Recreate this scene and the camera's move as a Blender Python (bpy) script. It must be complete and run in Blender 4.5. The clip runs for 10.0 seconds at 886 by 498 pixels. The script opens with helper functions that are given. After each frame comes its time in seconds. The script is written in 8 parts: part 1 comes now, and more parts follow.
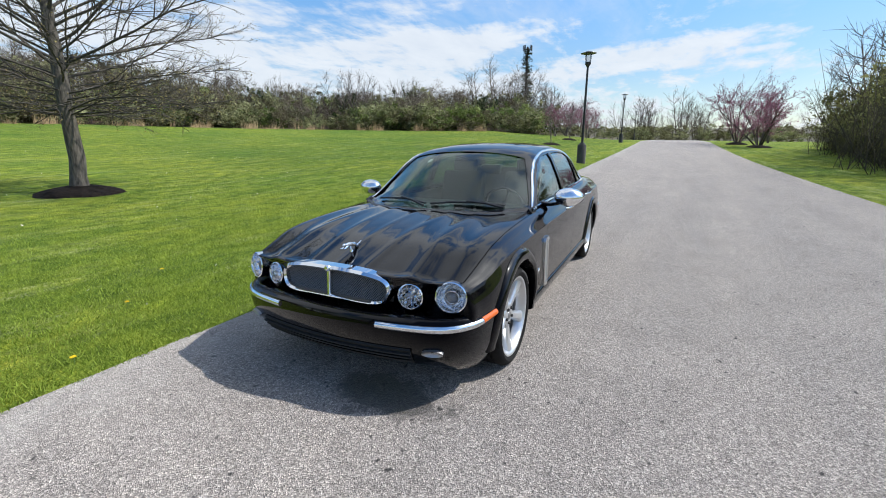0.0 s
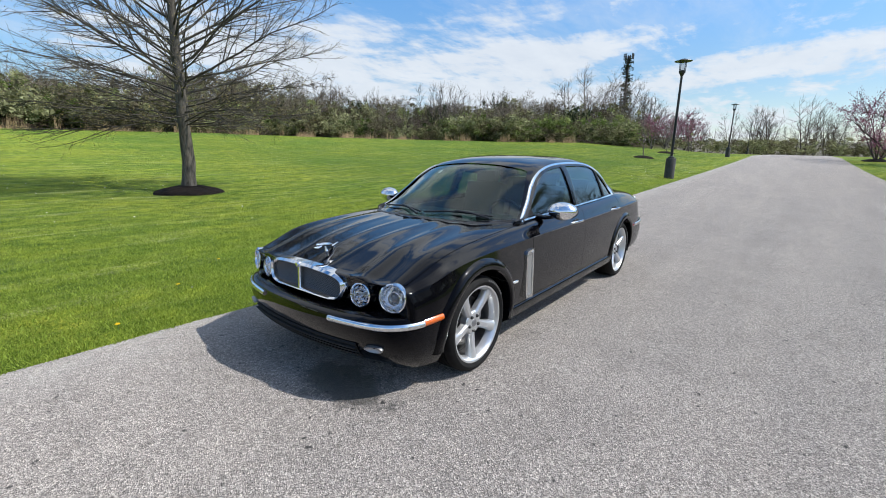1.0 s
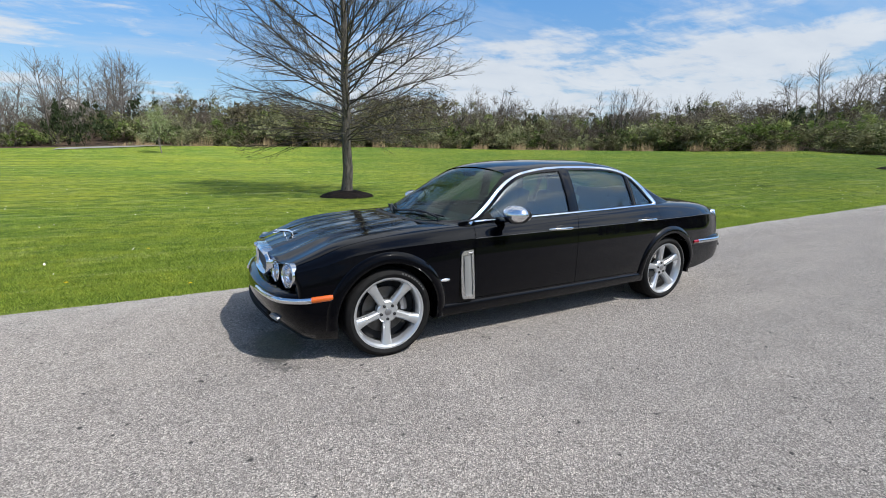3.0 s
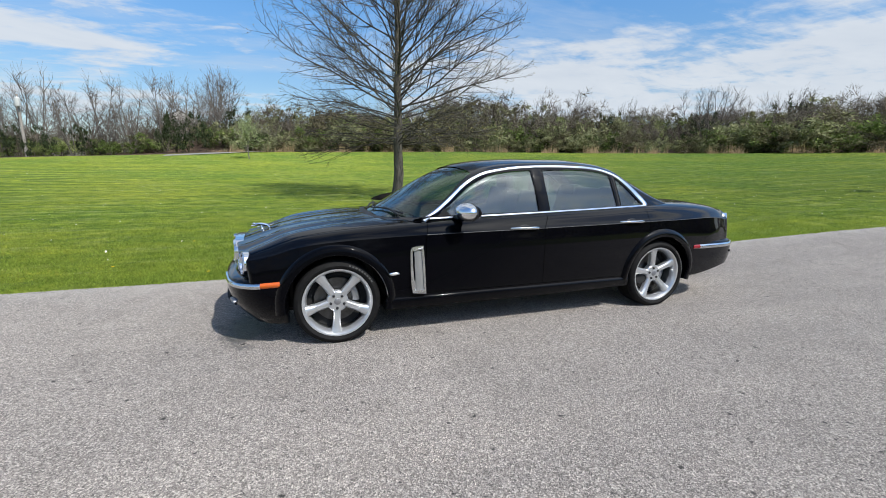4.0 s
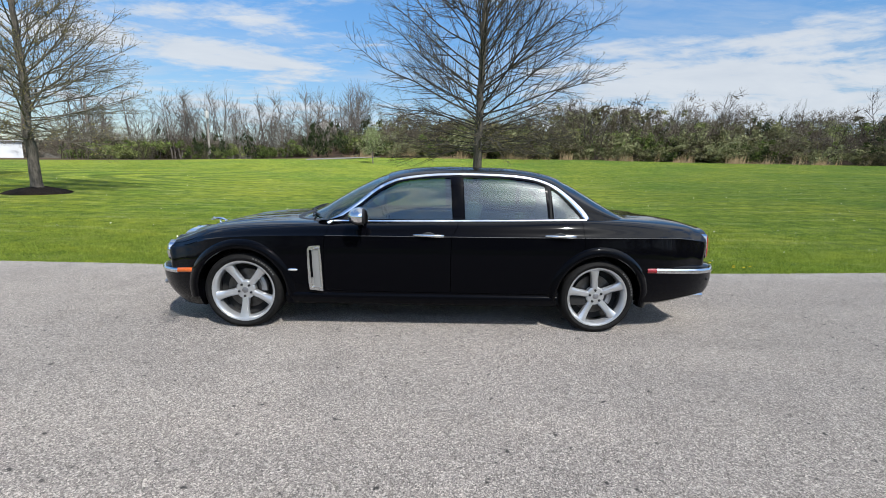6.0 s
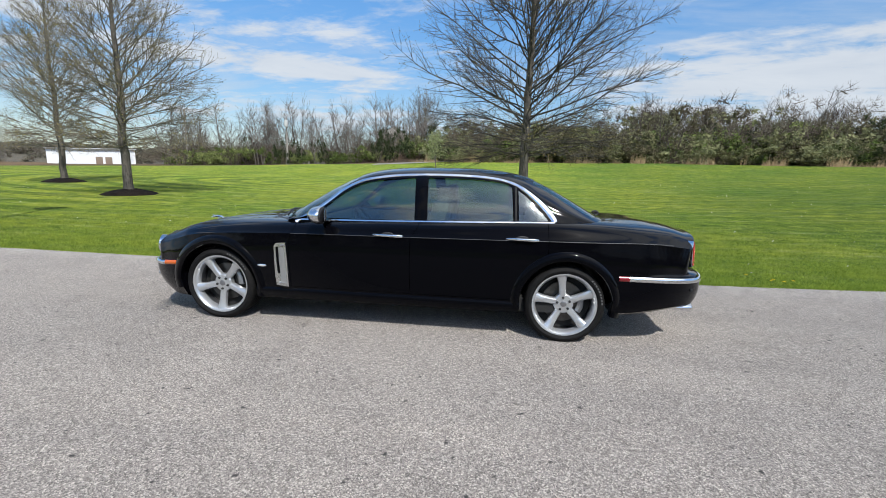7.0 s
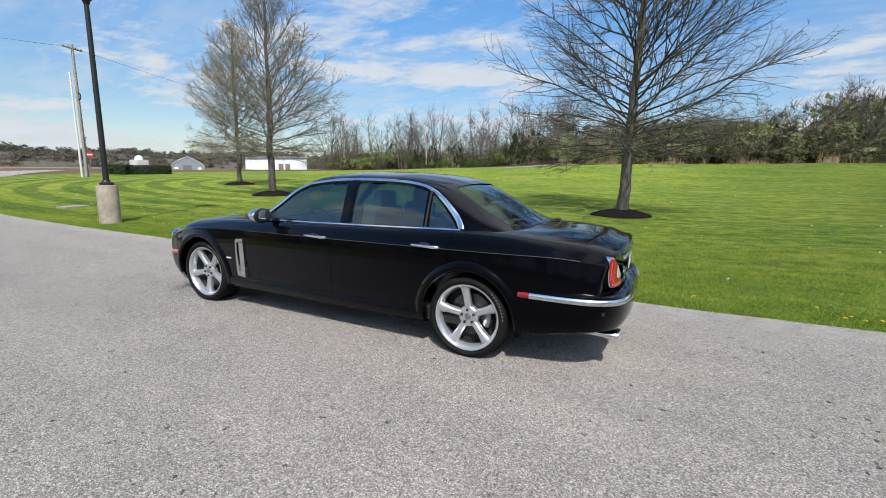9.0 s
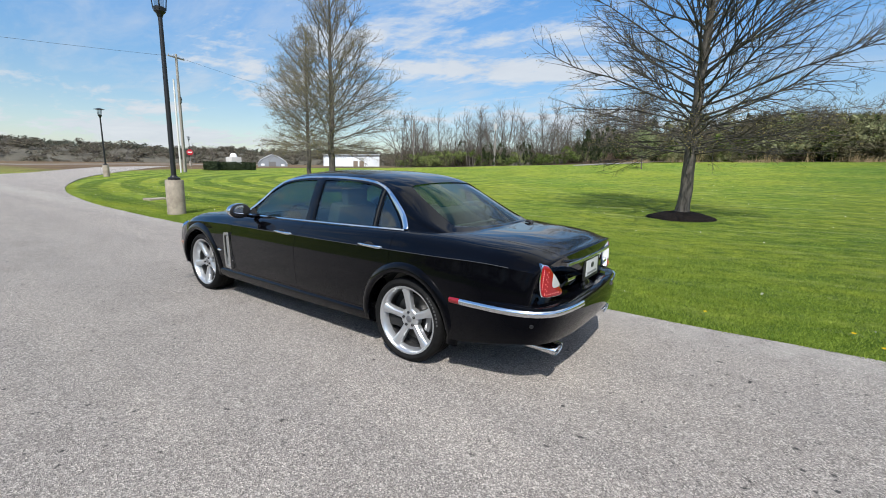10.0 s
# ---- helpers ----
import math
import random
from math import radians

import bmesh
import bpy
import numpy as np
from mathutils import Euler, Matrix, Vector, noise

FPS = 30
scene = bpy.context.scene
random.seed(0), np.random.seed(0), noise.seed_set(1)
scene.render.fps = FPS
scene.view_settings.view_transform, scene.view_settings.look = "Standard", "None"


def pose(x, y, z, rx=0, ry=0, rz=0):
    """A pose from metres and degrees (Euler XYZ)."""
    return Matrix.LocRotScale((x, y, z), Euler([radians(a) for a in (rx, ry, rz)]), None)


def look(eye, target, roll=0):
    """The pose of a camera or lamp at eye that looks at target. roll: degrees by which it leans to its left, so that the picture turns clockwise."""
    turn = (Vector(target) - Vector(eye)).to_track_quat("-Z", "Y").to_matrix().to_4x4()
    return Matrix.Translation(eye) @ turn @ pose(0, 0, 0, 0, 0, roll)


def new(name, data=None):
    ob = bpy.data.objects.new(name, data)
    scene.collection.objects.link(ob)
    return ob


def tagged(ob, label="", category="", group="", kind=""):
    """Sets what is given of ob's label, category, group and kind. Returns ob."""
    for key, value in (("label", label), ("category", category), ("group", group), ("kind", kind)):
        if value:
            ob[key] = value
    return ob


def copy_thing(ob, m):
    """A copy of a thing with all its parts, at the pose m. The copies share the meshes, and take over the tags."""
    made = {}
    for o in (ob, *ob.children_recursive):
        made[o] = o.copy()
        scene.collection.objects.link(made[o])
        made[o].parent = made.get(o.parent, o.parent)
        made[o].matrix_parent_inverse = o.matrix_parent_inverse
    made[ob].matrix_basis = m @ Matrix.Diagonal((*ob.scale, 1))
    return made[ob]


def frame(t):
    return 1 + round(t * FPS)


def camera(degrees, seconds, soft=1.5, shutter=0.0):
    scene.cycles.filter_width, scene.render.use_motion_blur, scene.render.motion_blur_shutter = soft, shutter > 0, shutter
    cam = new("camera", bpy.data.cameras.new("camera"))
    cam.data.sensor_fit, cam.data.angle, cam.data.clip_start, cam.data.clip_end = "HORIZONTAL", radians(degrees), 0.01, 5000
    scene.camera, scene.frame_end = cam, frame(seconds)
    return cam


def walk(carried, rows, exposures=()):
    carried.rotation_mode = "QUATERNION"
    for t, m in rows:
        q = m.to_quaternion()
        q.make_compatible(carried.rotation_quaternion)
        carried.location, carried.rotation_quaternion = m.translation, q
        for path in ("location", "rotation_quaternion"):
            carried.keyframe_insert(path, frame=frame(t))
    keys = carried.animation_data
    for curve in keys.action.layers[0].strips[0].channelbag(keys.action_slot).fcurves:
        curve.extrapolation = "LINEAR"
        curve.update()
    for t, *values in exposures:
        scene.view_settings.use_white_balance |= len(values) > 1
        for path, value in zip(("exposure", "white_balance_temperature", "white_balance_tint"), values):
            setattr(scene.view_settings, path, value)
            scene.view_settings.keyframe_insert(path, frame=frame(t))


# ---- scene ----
# ---- the camera and its walk ----
cam = camera(91.6, 10.0, 0.95)
PATH = [
    (0, (-4.236, -1.681, 1.483), (-2.501, -0.811, 1.002), -0.1),
    (0.5, (-4.143, -2.088, 1.511), (-2.5, -1.046, 1.05), 0.3),
    (1, (-3.939, -2.425, 1.499), (-2.405, -1.218, 1.06), 0.8),
    (1.5, (-3.693, -2.81, 1.48), (-2.289, -1.449, 1.06), 1.1),
    (2, (-3.414, -3.155, 1.471), (-2.16, -1.652, 1.063), 1.0),
    (2.5, (-3.064, -3.464, 1.463), (-1.973, -1.836, 1.061), 0.8),
    (4, (-1.836, -4.232, 1.403), (-1.21, -2.371, 1.024), 0.4),
    (4.5, (-1.396, -4.411, 1.412), (-0.907, -2.508, 1.042), 0.7),
    (5, (-0.924, -4.498, 1.423), (-0.566, -2.565, 1.058), 1.3),
    (5.5, (-0.452, -4.616, 1.435), (-0.229, -2.662, 1.072), 1.6),
    (7, (0.966, -4.541, 1.419), (0.729, -2.585, 1.073), 1.6),
    (7.5, (1.43, -4.463, 1.449), (1.039, -2.532, 1.106), 1.6),
    (8, (1.914, -4.389, 1.471), (1.366, -2.496, 1.128), 1.6),
    (8.5, (2.359, -4.173, 1.47), (1.657, -2.331, 1.128), 1.5),
    (9, (2.84, -3.96, 1.479), (1.985, -2.186, 1.131), 1.3),
    (9.5, (3.272, -3.695, 1.487), (2.274, -1.999, 1.131), 1.4),
    (10, (3.654, -3.349, 1.513), (2.519, -1.744, 1.145), 1.6),
]
walk(cam, [(t, look(e, a, r)) for t, e, a, r in PATH], [(0.0, 0.43, 6380, 8.5), (1.6, 0.30, 6380, 8.5), (4.0, 0.20, 6380, 8.5), (10.0, 0.18, 6380, 8.5)])
# ---- world, sun, exposure ----
SUN = Vector((0.40, -0.75, 1.0)).normalized()


def sky_world():
    w = bpy.data.worlds.new("sky")
    scene.world = w
    w.use_nodes = True
    nt = w.node_tree
    nd, ln = nt.nodes, nt.links
    nd.clear()
    out, bg = nd.new("ShaderNodeOutputWorld"), nd.new("ShaderNodeBackground")
    sky = nd.new("ShaderNodeTexSky")
    sky.sky_type = "NISHITA"
    sky.sun_disc = False
    sky.sun_elevation = math.asin(SUN.z)
    sky.sun_rotation = math.atan2(SUN.x, SUN.y)
    sky.air_density, sky.dust_density, sky.ozone_density = 1.0, 0.5, 2.2
    tc = nd.new("ShaderNodeTexCoord")
    sep = nd.new("ShaderNodeSeparateXYZ")
    ln.new(tc.outputs["Generated"], sep.inputs[0])

    def m(op, a, b=None, clamp=False):
        n = nd.new("ShaderNodeMath")
        n.operation, n.use_clamp = op, clamp
        for i, v in enumerate((a, b)):
            if v is None:
                continue
            if isinstance(v, (int, float)):
                n.inputs[i].default_value = v
            else:
                ln.new(v, n.inputs[i])
        return n.outputs[0]

    # the dome is laid out flat, as a cloud sheet overhead
    zz = m("ADD", m("MAXIMUM", sep.outputs[2], 0.0), 0.14)
    px, py = m("DIVIDE", sep.outputs[0], zz), m("DIVIDE", sep.outputs[1], zz)
    comb = nd.new("ShaderNodeCombineXYZ")
    ln.new(px, comb.inputs[0]), ln.new(py, comb.inputs[1])

    def cloud(scale, stretch, turn, offset, detail, rough, dist):
        mp = nd.new("ShaderNodeMapping")
        mp.inputs["Rotation"].default_value = (0, 0, radians(turn))
        mp.inputs["Scale"].default_value = (scale, scale * stretch, 1)
        mp.inputs["Location"].default_value = offset
        ln.new(comb.outputs[0], mp.inputs[0])
        n = nd.new("ShaderNodeTexNoise")
        n.inputs["Scale"].default_value = 1.0
        n.inputs["Detail"].default_value = detail
        n.inputs["Roughness"].default_value = rough
        n.inputs["Distortion"].default_value = dist
        ln.new(mp.outputs[0], n.inputs[0])
        return n.outputs[0]

    big = cloud(0.34, 1.7, 35, (1.3, 0.4, 0), 3, 0.5, 0.4)
    mid = cloud(1.9, 1.7, 28, (0.2, 3.1, 0), 7, 0.62, 0.5)
    rip = cloud(5.5, 1.9, 40, (5.2, 1.1, 0), 5, 0.6, 0.3)
    s = m("ADD", m("MULTIPLY", big, 0.95), m("ADD", m("MULTIPLY", mid, 0.75), m("MULTIPLY", rip, 0.38)))
    # one broad sheet stands over the rise, its upper edge ragged
    flat = m("SQRT", m("ADD", m("MULTIPLY", sep.outputs[0], sep.outputs[0]), m("MULTIPLY", sep.outputs[1], sep.outputs[1])))
    toward = m("DIVIDE", m("ADD", m("MULTIPLY", sep.outputs[0], 0.66), m("MULTIPLY", sep.outputs[1], 0.75)), m("MAXIMUM", flat, 0.01))
    wide = nd.new("ShaderNodeMapRange")
    wide.interpolation_type = "SMOOTHSTEP"
    wide.inputs["From Min"].default_value, wide.inputs["From Max"].default_value = 0.84, 0.96
    ln.new(toward, wide.inputs["Value"])
    high = nd.new("ShaderNodeMapRange")
    high.interpolation_type = "SMOOTHSTEP"
    high.inputs["From Min"].default_value, high.inputs["From Max"].default_value = 0.34, 0.22
    ln.new(m("ADD", sep.outputs[2], m("MULTIPLY", m("SUBTRACT", mid, 0.5), 0.25)), high.inputs["Value"])
    s = m("ADD", s, m("MULTIPLY", m("MULTIPLY", wide.outputs[0], high.outputs[0]), 0.24))
    # long thin bands low over the horizon
    turn = nd.new("ShaderNodeCombineXYZ")
    ln.new(m("MULTIPLY", m("DIVIDE", sep.outputs[0], m("MAXIMUM", flat, 0.01)), 1.7), turn.inputs[0])
    ln.new(m("MULTIPLY", m("DIVIDE", sep.outputs[1], m("MAXIMUM", flat, 0.01)), 1.7), turn.inputs[1])
    ln.new(m("ADD", m("MULTIPLY", sep.outputs[2], 13.0), m("MULTIPLY", sep.outputs[1], 0.8)), turn.inputs[2])
    bands = nd.new("ShaderNodeTexNoise")
    bands.inputs["Scale"].default_value, bands.inputs["Detail"].default_value, bands.inputs["Roughness"].default_value = 1.25, 6, 0.58
    ln.new(turn.outputs[0], bands.inputs[0])
    low = nd.new("ShaderNodeMapRange")
    low.interpolation_type = "SMOOTHSTEP"
    low.inputs["From Min"].default_value, low.inputs["From Max"].default_value = 0.42, 0.18
    ln.new(sep.outputs[2], low.inputs["Value"])
    s = m("ADD", s, m("MULTIPLY", m("MULTIPLY", m("SUBTRACT", bands.outputs[0], 0.47), 1.25), low.outputs[0]))
    over = nd.new("ShaderNodeMapRange")
    over.interpolation_type = "SMOOTHSTEP"
    over.inputs["From Min"].default_value, over.inputs["From Max"].default_value = 0.32, 0.6
    ln.new(sep.outputs[2], over.inputs["Value"])
    s = m("ADD", s, m("MULTIPLY", over.outputs[0], m("ADD", m("ADD", 0.02, m("MULTIPLY", toward, 0.22)), m("MULTIPLY", m("SUBTRACT", mid, 0.5), 1.3))))
    rng = nd.new("ShaderNodeMapRange")
    rng.interpolation_type = "SMOOTHSTEP"
    rng.inputs["From Min"].default_value, rng.inputs["From Max"].default_value = 0.97, 1.27
    ln.new(s, rng.inputs["Value"])
    # thin veil near the horizon
    veil = m("MULTIPLY", m("POWER", m("SUBTRACT", 1.0, m("MAXIMUM", sep.outputs[2], 0.0)), 9.0), 0.46)
    # thin streaked veils drawn out across the dome
    thin = nd.new("ShaderNodeMapRange")
    thin.interpolation_type = "SMOOTHSTEP"
    thin.inputs["From Min"].default_value, thin.inputs["From Max"].default_value = 0.40, 0.74
    ln.new(m("ADD", m("MULTIPLY", cloud(0.55, 2.6, 62, (2.2, 7.4, 0), 6, 0.6, 0.7), 0.72), m("MULTIPLY", cloud(2.6, 2.2, 55, (8.2, 0.3, 0), 5, 0.65, 0.6), 0.28)), thin.inputs["Value"])
    cover = m("MAXIMUM", m("MAXIMUM", m("MULTIPLY", rng.outputs[0], 0.92), veil), m("MULTIPLY", thin.outputs[0], m("ADD", m("ADD", 0.30, m("MULTIPLY", toward, 0.22)), m("MULTIPLY", m("MAXIMUM", m("MULTIPLY", sep.outputs[0], -1.0), 0.0), 0.42))))
    tone = nd.new("ShaderNodeMixRGB")
    tone.inputs[1].default_value = (5.6, 6.1, 6.9, 1)
    tone.inputs[2].default_value = (7.9, 8.1, 8.4, 1)
    ln.new(mid, tone.inputs[0])
    # cloud stands brighter round the sun
    dot = m("ADD", m("ADD", m("MULTIPLY", sep.outputs[0], SUN.x), m("MULTIPLY", sep.outputs[1], SUN.y)), m("MULTIPLY", sep.outputs[2], SUN.z))
    glow = m("ADD", 1.0, m("MULTIPLY", m("POWER", m("MAXIMUM", dot, 0.0), 10.0), 2.4))
    lit = nd.new("ShaderNodeVectorMath")
    lit.operation = "SCALE"
    ln.new(tone.outputs[0], lit.inputs[0]), ln.new(glow, lit.inputs["Scale"])
    mix = nd.new("ShaderNodeMixRGB")
    ln.new(cover, mix.inputs[0])
    deep = nd.new("ShaderNodeHueSaturation")
    deep.inputs["Saturation"].default_value = 1.26
    rise = nd.new("ShaderNodeMapRange")
    rise.interpolation_type = "SMOOTHSTEP"
    rise.inputs["From Min"].default_value, rise.inputs["From Max"].default_value = 0.08, 0.40
    ln.new(sep.outputs[2], rise.inputs["Value"])
    ln.new(m("ADD", 1.18, m("MULTIPLY", rise.outputs[0], 0.62)), deep.inputs["Value"])
    ln.new(sky.outputs[0], deep.inputs["Color"])
    ln.new(deep.outputs[0], mix.inputs[1]), ln.new(lit.outputs[0], mix.inputs[2])
    # bright haze close round the sun
    near = m("MAXIMUM", dot, 0.0)
    haze = m("ADD", m("MULTIPLY", m("POWER", near, 140.0), 45.0), m("MULTIPLY", m("POWER", near, 26.0), 9.0))
    ring = nd.new("ShaderNodeVectorMath")
    ring.operation = "SCALE"
    ring.inputs[0].default_value = (1.0, 0.97, 0.92)
    ln.new(haze, ring.inputs["Scale"])
    total = nd.new("ShaderNodeVectorMath")
    ln.new(mix.outputs[0], total.inputs[0]), ln.new(ring.outputs[0], total.inputs[1])
    ln.new(total.outputs[0], bg.inputs[0])
    bg.inputs[1].default_value = 0.091
    ln.new(bg.outputs[0], out.inputs[0])


sky_world()
sun_data = bpy.data.lights.new("sun", "SUN")
sun_data.energy, sun_data.angle, sun_data.color = 4.45, radians(0.55), (1.0, 0.96, 0.90)
sun = new("sun", sun_data)
sun.matrix_world = Matrix.Translation((0, 0, 60)) @ SUN.to_track_quat("Z", "Y").to_matrix().to_4x4()
# ---- materials ----
class Mat:
    """A small builder for procedural node materials."""

    def __init__(self, name, color=(0.5, 0.5, 0.5), rough=0.5, metal=0.0, **kw):
        self.mat = bpy.data.materials.new(name)
        self.mat.use_nodes = True
        self.nt = self.mat.node_tree
        self.p = next(n for n in self.nt.nodes if n.type == "BSDF_PRINCIPLED")
        self.out = next(n for n in self.nt.nodes if n.type == "OUTPUT_MATERIAL")
        self.set("Base Color", (*color, 1)), self.set("Roughness", rough), self.set("Metallic", metal)
        for k, v in kw.items():
            self.set(k.replace("_", " "), v)

    def set(self, key, v):
        if isinstance(v, bpy.types.NodeSocket):
            self.nt.links.new(v, self.p.inputs[key])
        else:
            self.p.inputs[key].default_value = v

    def node(self, kind, **ins):
        n = self.nt.nodes.new(kind)
        for k, v in ins.items():
            sock = n.inputs[k.replace("_", " ")]
            if isinstance(v, bpy.types.NodeSocket):
                self.nt.links.new(v, sock)
            else:
                sock.default_value = v
        return n

    def coords(self, kind="Object", scale=(1, 1, 1), rot=(0, 0, 0)):
        tc = self.nt.nodes.new("ShaderNodeTexCoord")
        mp = self.node("ShaderNodeMapping", Vector=tc.outputs[kind], Scale=scale, Rotation=rot)
        return mp.outputs[0]

    def noise(self, scale, detail=4, rough=0.55, vec=None, dist=0.0):
        n = self.node("ShaderNodeTexNoise", Scale=scale, Detail=detail, Roughness=rough, Distortion=dist)
        self.nt.links.new(vec or self.coords(), n.inputs[0])
        return n.outputs[0]

    def voro(self, scale, vec=None, out="Color", feature="F1"):
        n = self.nt.nodes.new("ShaderNodeTexVoronoi")
        n.feature = feature
        n.inputs["Scale"].default_value = scale
        self.nt.links.new(vec or self.coords(), n.inputs[0])
        return n.outputs[out]

    def ramp(self, fac, stops, mode="LINEAR"):
        n = self.node("ShaderNodeValToRGB", Fac=fac)
        cr = n.color_ramp
        cr.interpolation = mode
        while len(cr.elements) < len(stops):
            cr.elements.new(0.5)
        for e, (pos, c) in zip(cr.elements, stops):
            e.position, e.color = pos, (*c, 1) if len(c) == 3 else c
        return n.outputs[0]

    def mix(self, fac, a, b, mode="MIX"):
        n = self.nt.nodes.new("ShaderNodeMixRGB")
        n.blend_type = mode
        for i, v in enumerate((fac, a, b)):
            if isinstance(v, bpy.types.NodeSocket):
                self.nt.links.new(v, n.inputs[i])
            elif isinstance(v, (int, float)):
                n.inputs[i].default_value = v
            else:
                n.inputs[i].default_value = (*v, 1)
        return n.outputs[0]

    def math(self, op, a, b=0.0, clamp=False):
        n = self.nt.nodes.new("ShaderNodeMath")
        n.operation, n.use_clamp = op, clamp
        for i, v in enumerate((a, b)):
            if isinstance(v, bpy.types.NodeSocket):
                self.nt.links.new(v, n.inputs[i])
            else:
                n.inputs[i].default_value = v
        return n.outputs[0]

    def range(self, v, a, b, c=0.0, d=1.0):
        n = self.node("ShaderNodeMapRange", Value=v)
        for k, x in zip(("From Min", "From Max", "To Min", "To Max"), (a, b, c, d)):
            n.inputs[k].default_value = x
        return n.outputs[0]

    def bump(self, height, strength=0.3, dist=0.01):
        n = self.node("ShaderNodeBump", Height=height, Strength=strength, Distance=dist)
        self.set("Normal", n.outputs[0])

    def island(self):
        return self.nt.nodes.new("ShaderNodeNewGeometry").outputs["Random Per Island"]

    def pos(self):
        return self.nt.nodes.new("ShaderNodeNewGeometry").outputs["Position"]


def plain(name, color, rough=0.5, metal=0.0, **kw):
    return Mat(name, color, rough, metal, **kw).mat


def mat_asphalt():
    m = Mat("asphalt", rough=0.9)
    p = m.pos()
    stones = m.voro(140, p)
    sepc = m.node("ShaderNodeSeparateColor", Color=stones).outputs[0]
    fine = m.voro(290, p)
    finec = m.node("ShaderNodeSeparateColor", Color=fine).outputs[0]
    base = m.ramp(sepc, [(0.0, (0.026, 0.025, 0.026)), (0.42, (0.125, 0.122, 0.120)), (0.8, (0.26, 0.253, 0.247)), (1.0, (0.49, 0.475, 0.46))])
    base = m.mix(0.45, base, m.ramp(finec, [(0.0, (0.05, 0.05, 0.052)), (0.7, (0.22, 0.21, 0.205)), (1.0, (0.48, 0.465, 0.45))]))
    patch = m.noise(0.55, 5, 0.6, p)
    base = m.mix(1.0, base, m.ramp(patch, [(0.3, (1.50, 1.41, 1.32)), (0.7, (1.70, 1.59, 1.48))]), "MULTIPLY")
    streak = m.noise(1.0, 4, 0.6, m.node("ShaderNodeMapping", Vector=p, Scale=(0.12, 1.4, 1)).outputs[0])
    base = m.mix(1.0, base, m.ramp(streak, [(0.3, (0.9, 0.9, 0.9)), (0.7, (1.08, 1.07, 1.05))]), "MULTIPLY")
    # worn darker blotches
    blot = m.noise(1.7, 6, 0.68, p, 0.4)
    base = m.mix(m.range(blot, 0.50, 0.72, 0, 0.40), base, m.mix(1.0, base, (0.62, 0.615, 0.62), "MULTIPLY"))
    # small dark pits and chips
    pit = m.noise(14, 3, 0.5, p)
    base = m.mix(m.range(pit, 0.665, 0.73), base, (0.05, 0.048, 0.046))
    # pale grit gathered along the verge, and a damp drip stain by the front of the car
    sep = m.node("ShaderNodeSeparateXYZ", Vector=p).outputs
    verge = m.math("MULTIPLY", m.range(sep[1], 0.85, 1.45), m.range(m.noise(3.5, 5, 0.65, p), 0.35, 0.65))
    near = m.math("MULTIPLY", m.range(sep[1], 2.6, 1.9), verge)
    base = m.mix(m.math("MULTIPLY", near, 0.45, True), base, (0.47, 0.445, 0.405))
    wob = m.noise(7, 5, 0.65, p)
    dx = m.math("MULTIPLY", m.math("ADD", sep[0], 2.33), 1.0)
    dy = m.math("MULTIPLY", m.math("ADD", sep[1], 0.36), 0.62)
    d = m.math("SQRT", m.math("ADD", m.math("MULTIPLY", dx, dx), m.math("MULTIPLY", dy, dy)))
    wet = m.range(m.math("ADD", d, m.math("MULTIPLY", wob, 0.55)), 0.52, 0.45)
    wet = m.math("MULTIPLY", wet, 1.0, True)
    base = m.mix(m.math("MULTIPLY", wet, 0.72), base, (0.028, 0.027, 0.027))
    m.set("Roughness", m.range(wet, 0, 1, 0.9, 0.35))
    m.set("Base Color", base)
    h = m.math("ADD", m.voro(140, p, "Distance"), m.math("MULTIPLY", m.voro(290, p, "Distance"), 0.6))
    m.bump(h, 1.0, 0.007)
    m.set("Specular IOR Level", 0.35)
    m.set("Diffuse Roughness", 0.35)
    return m.mat


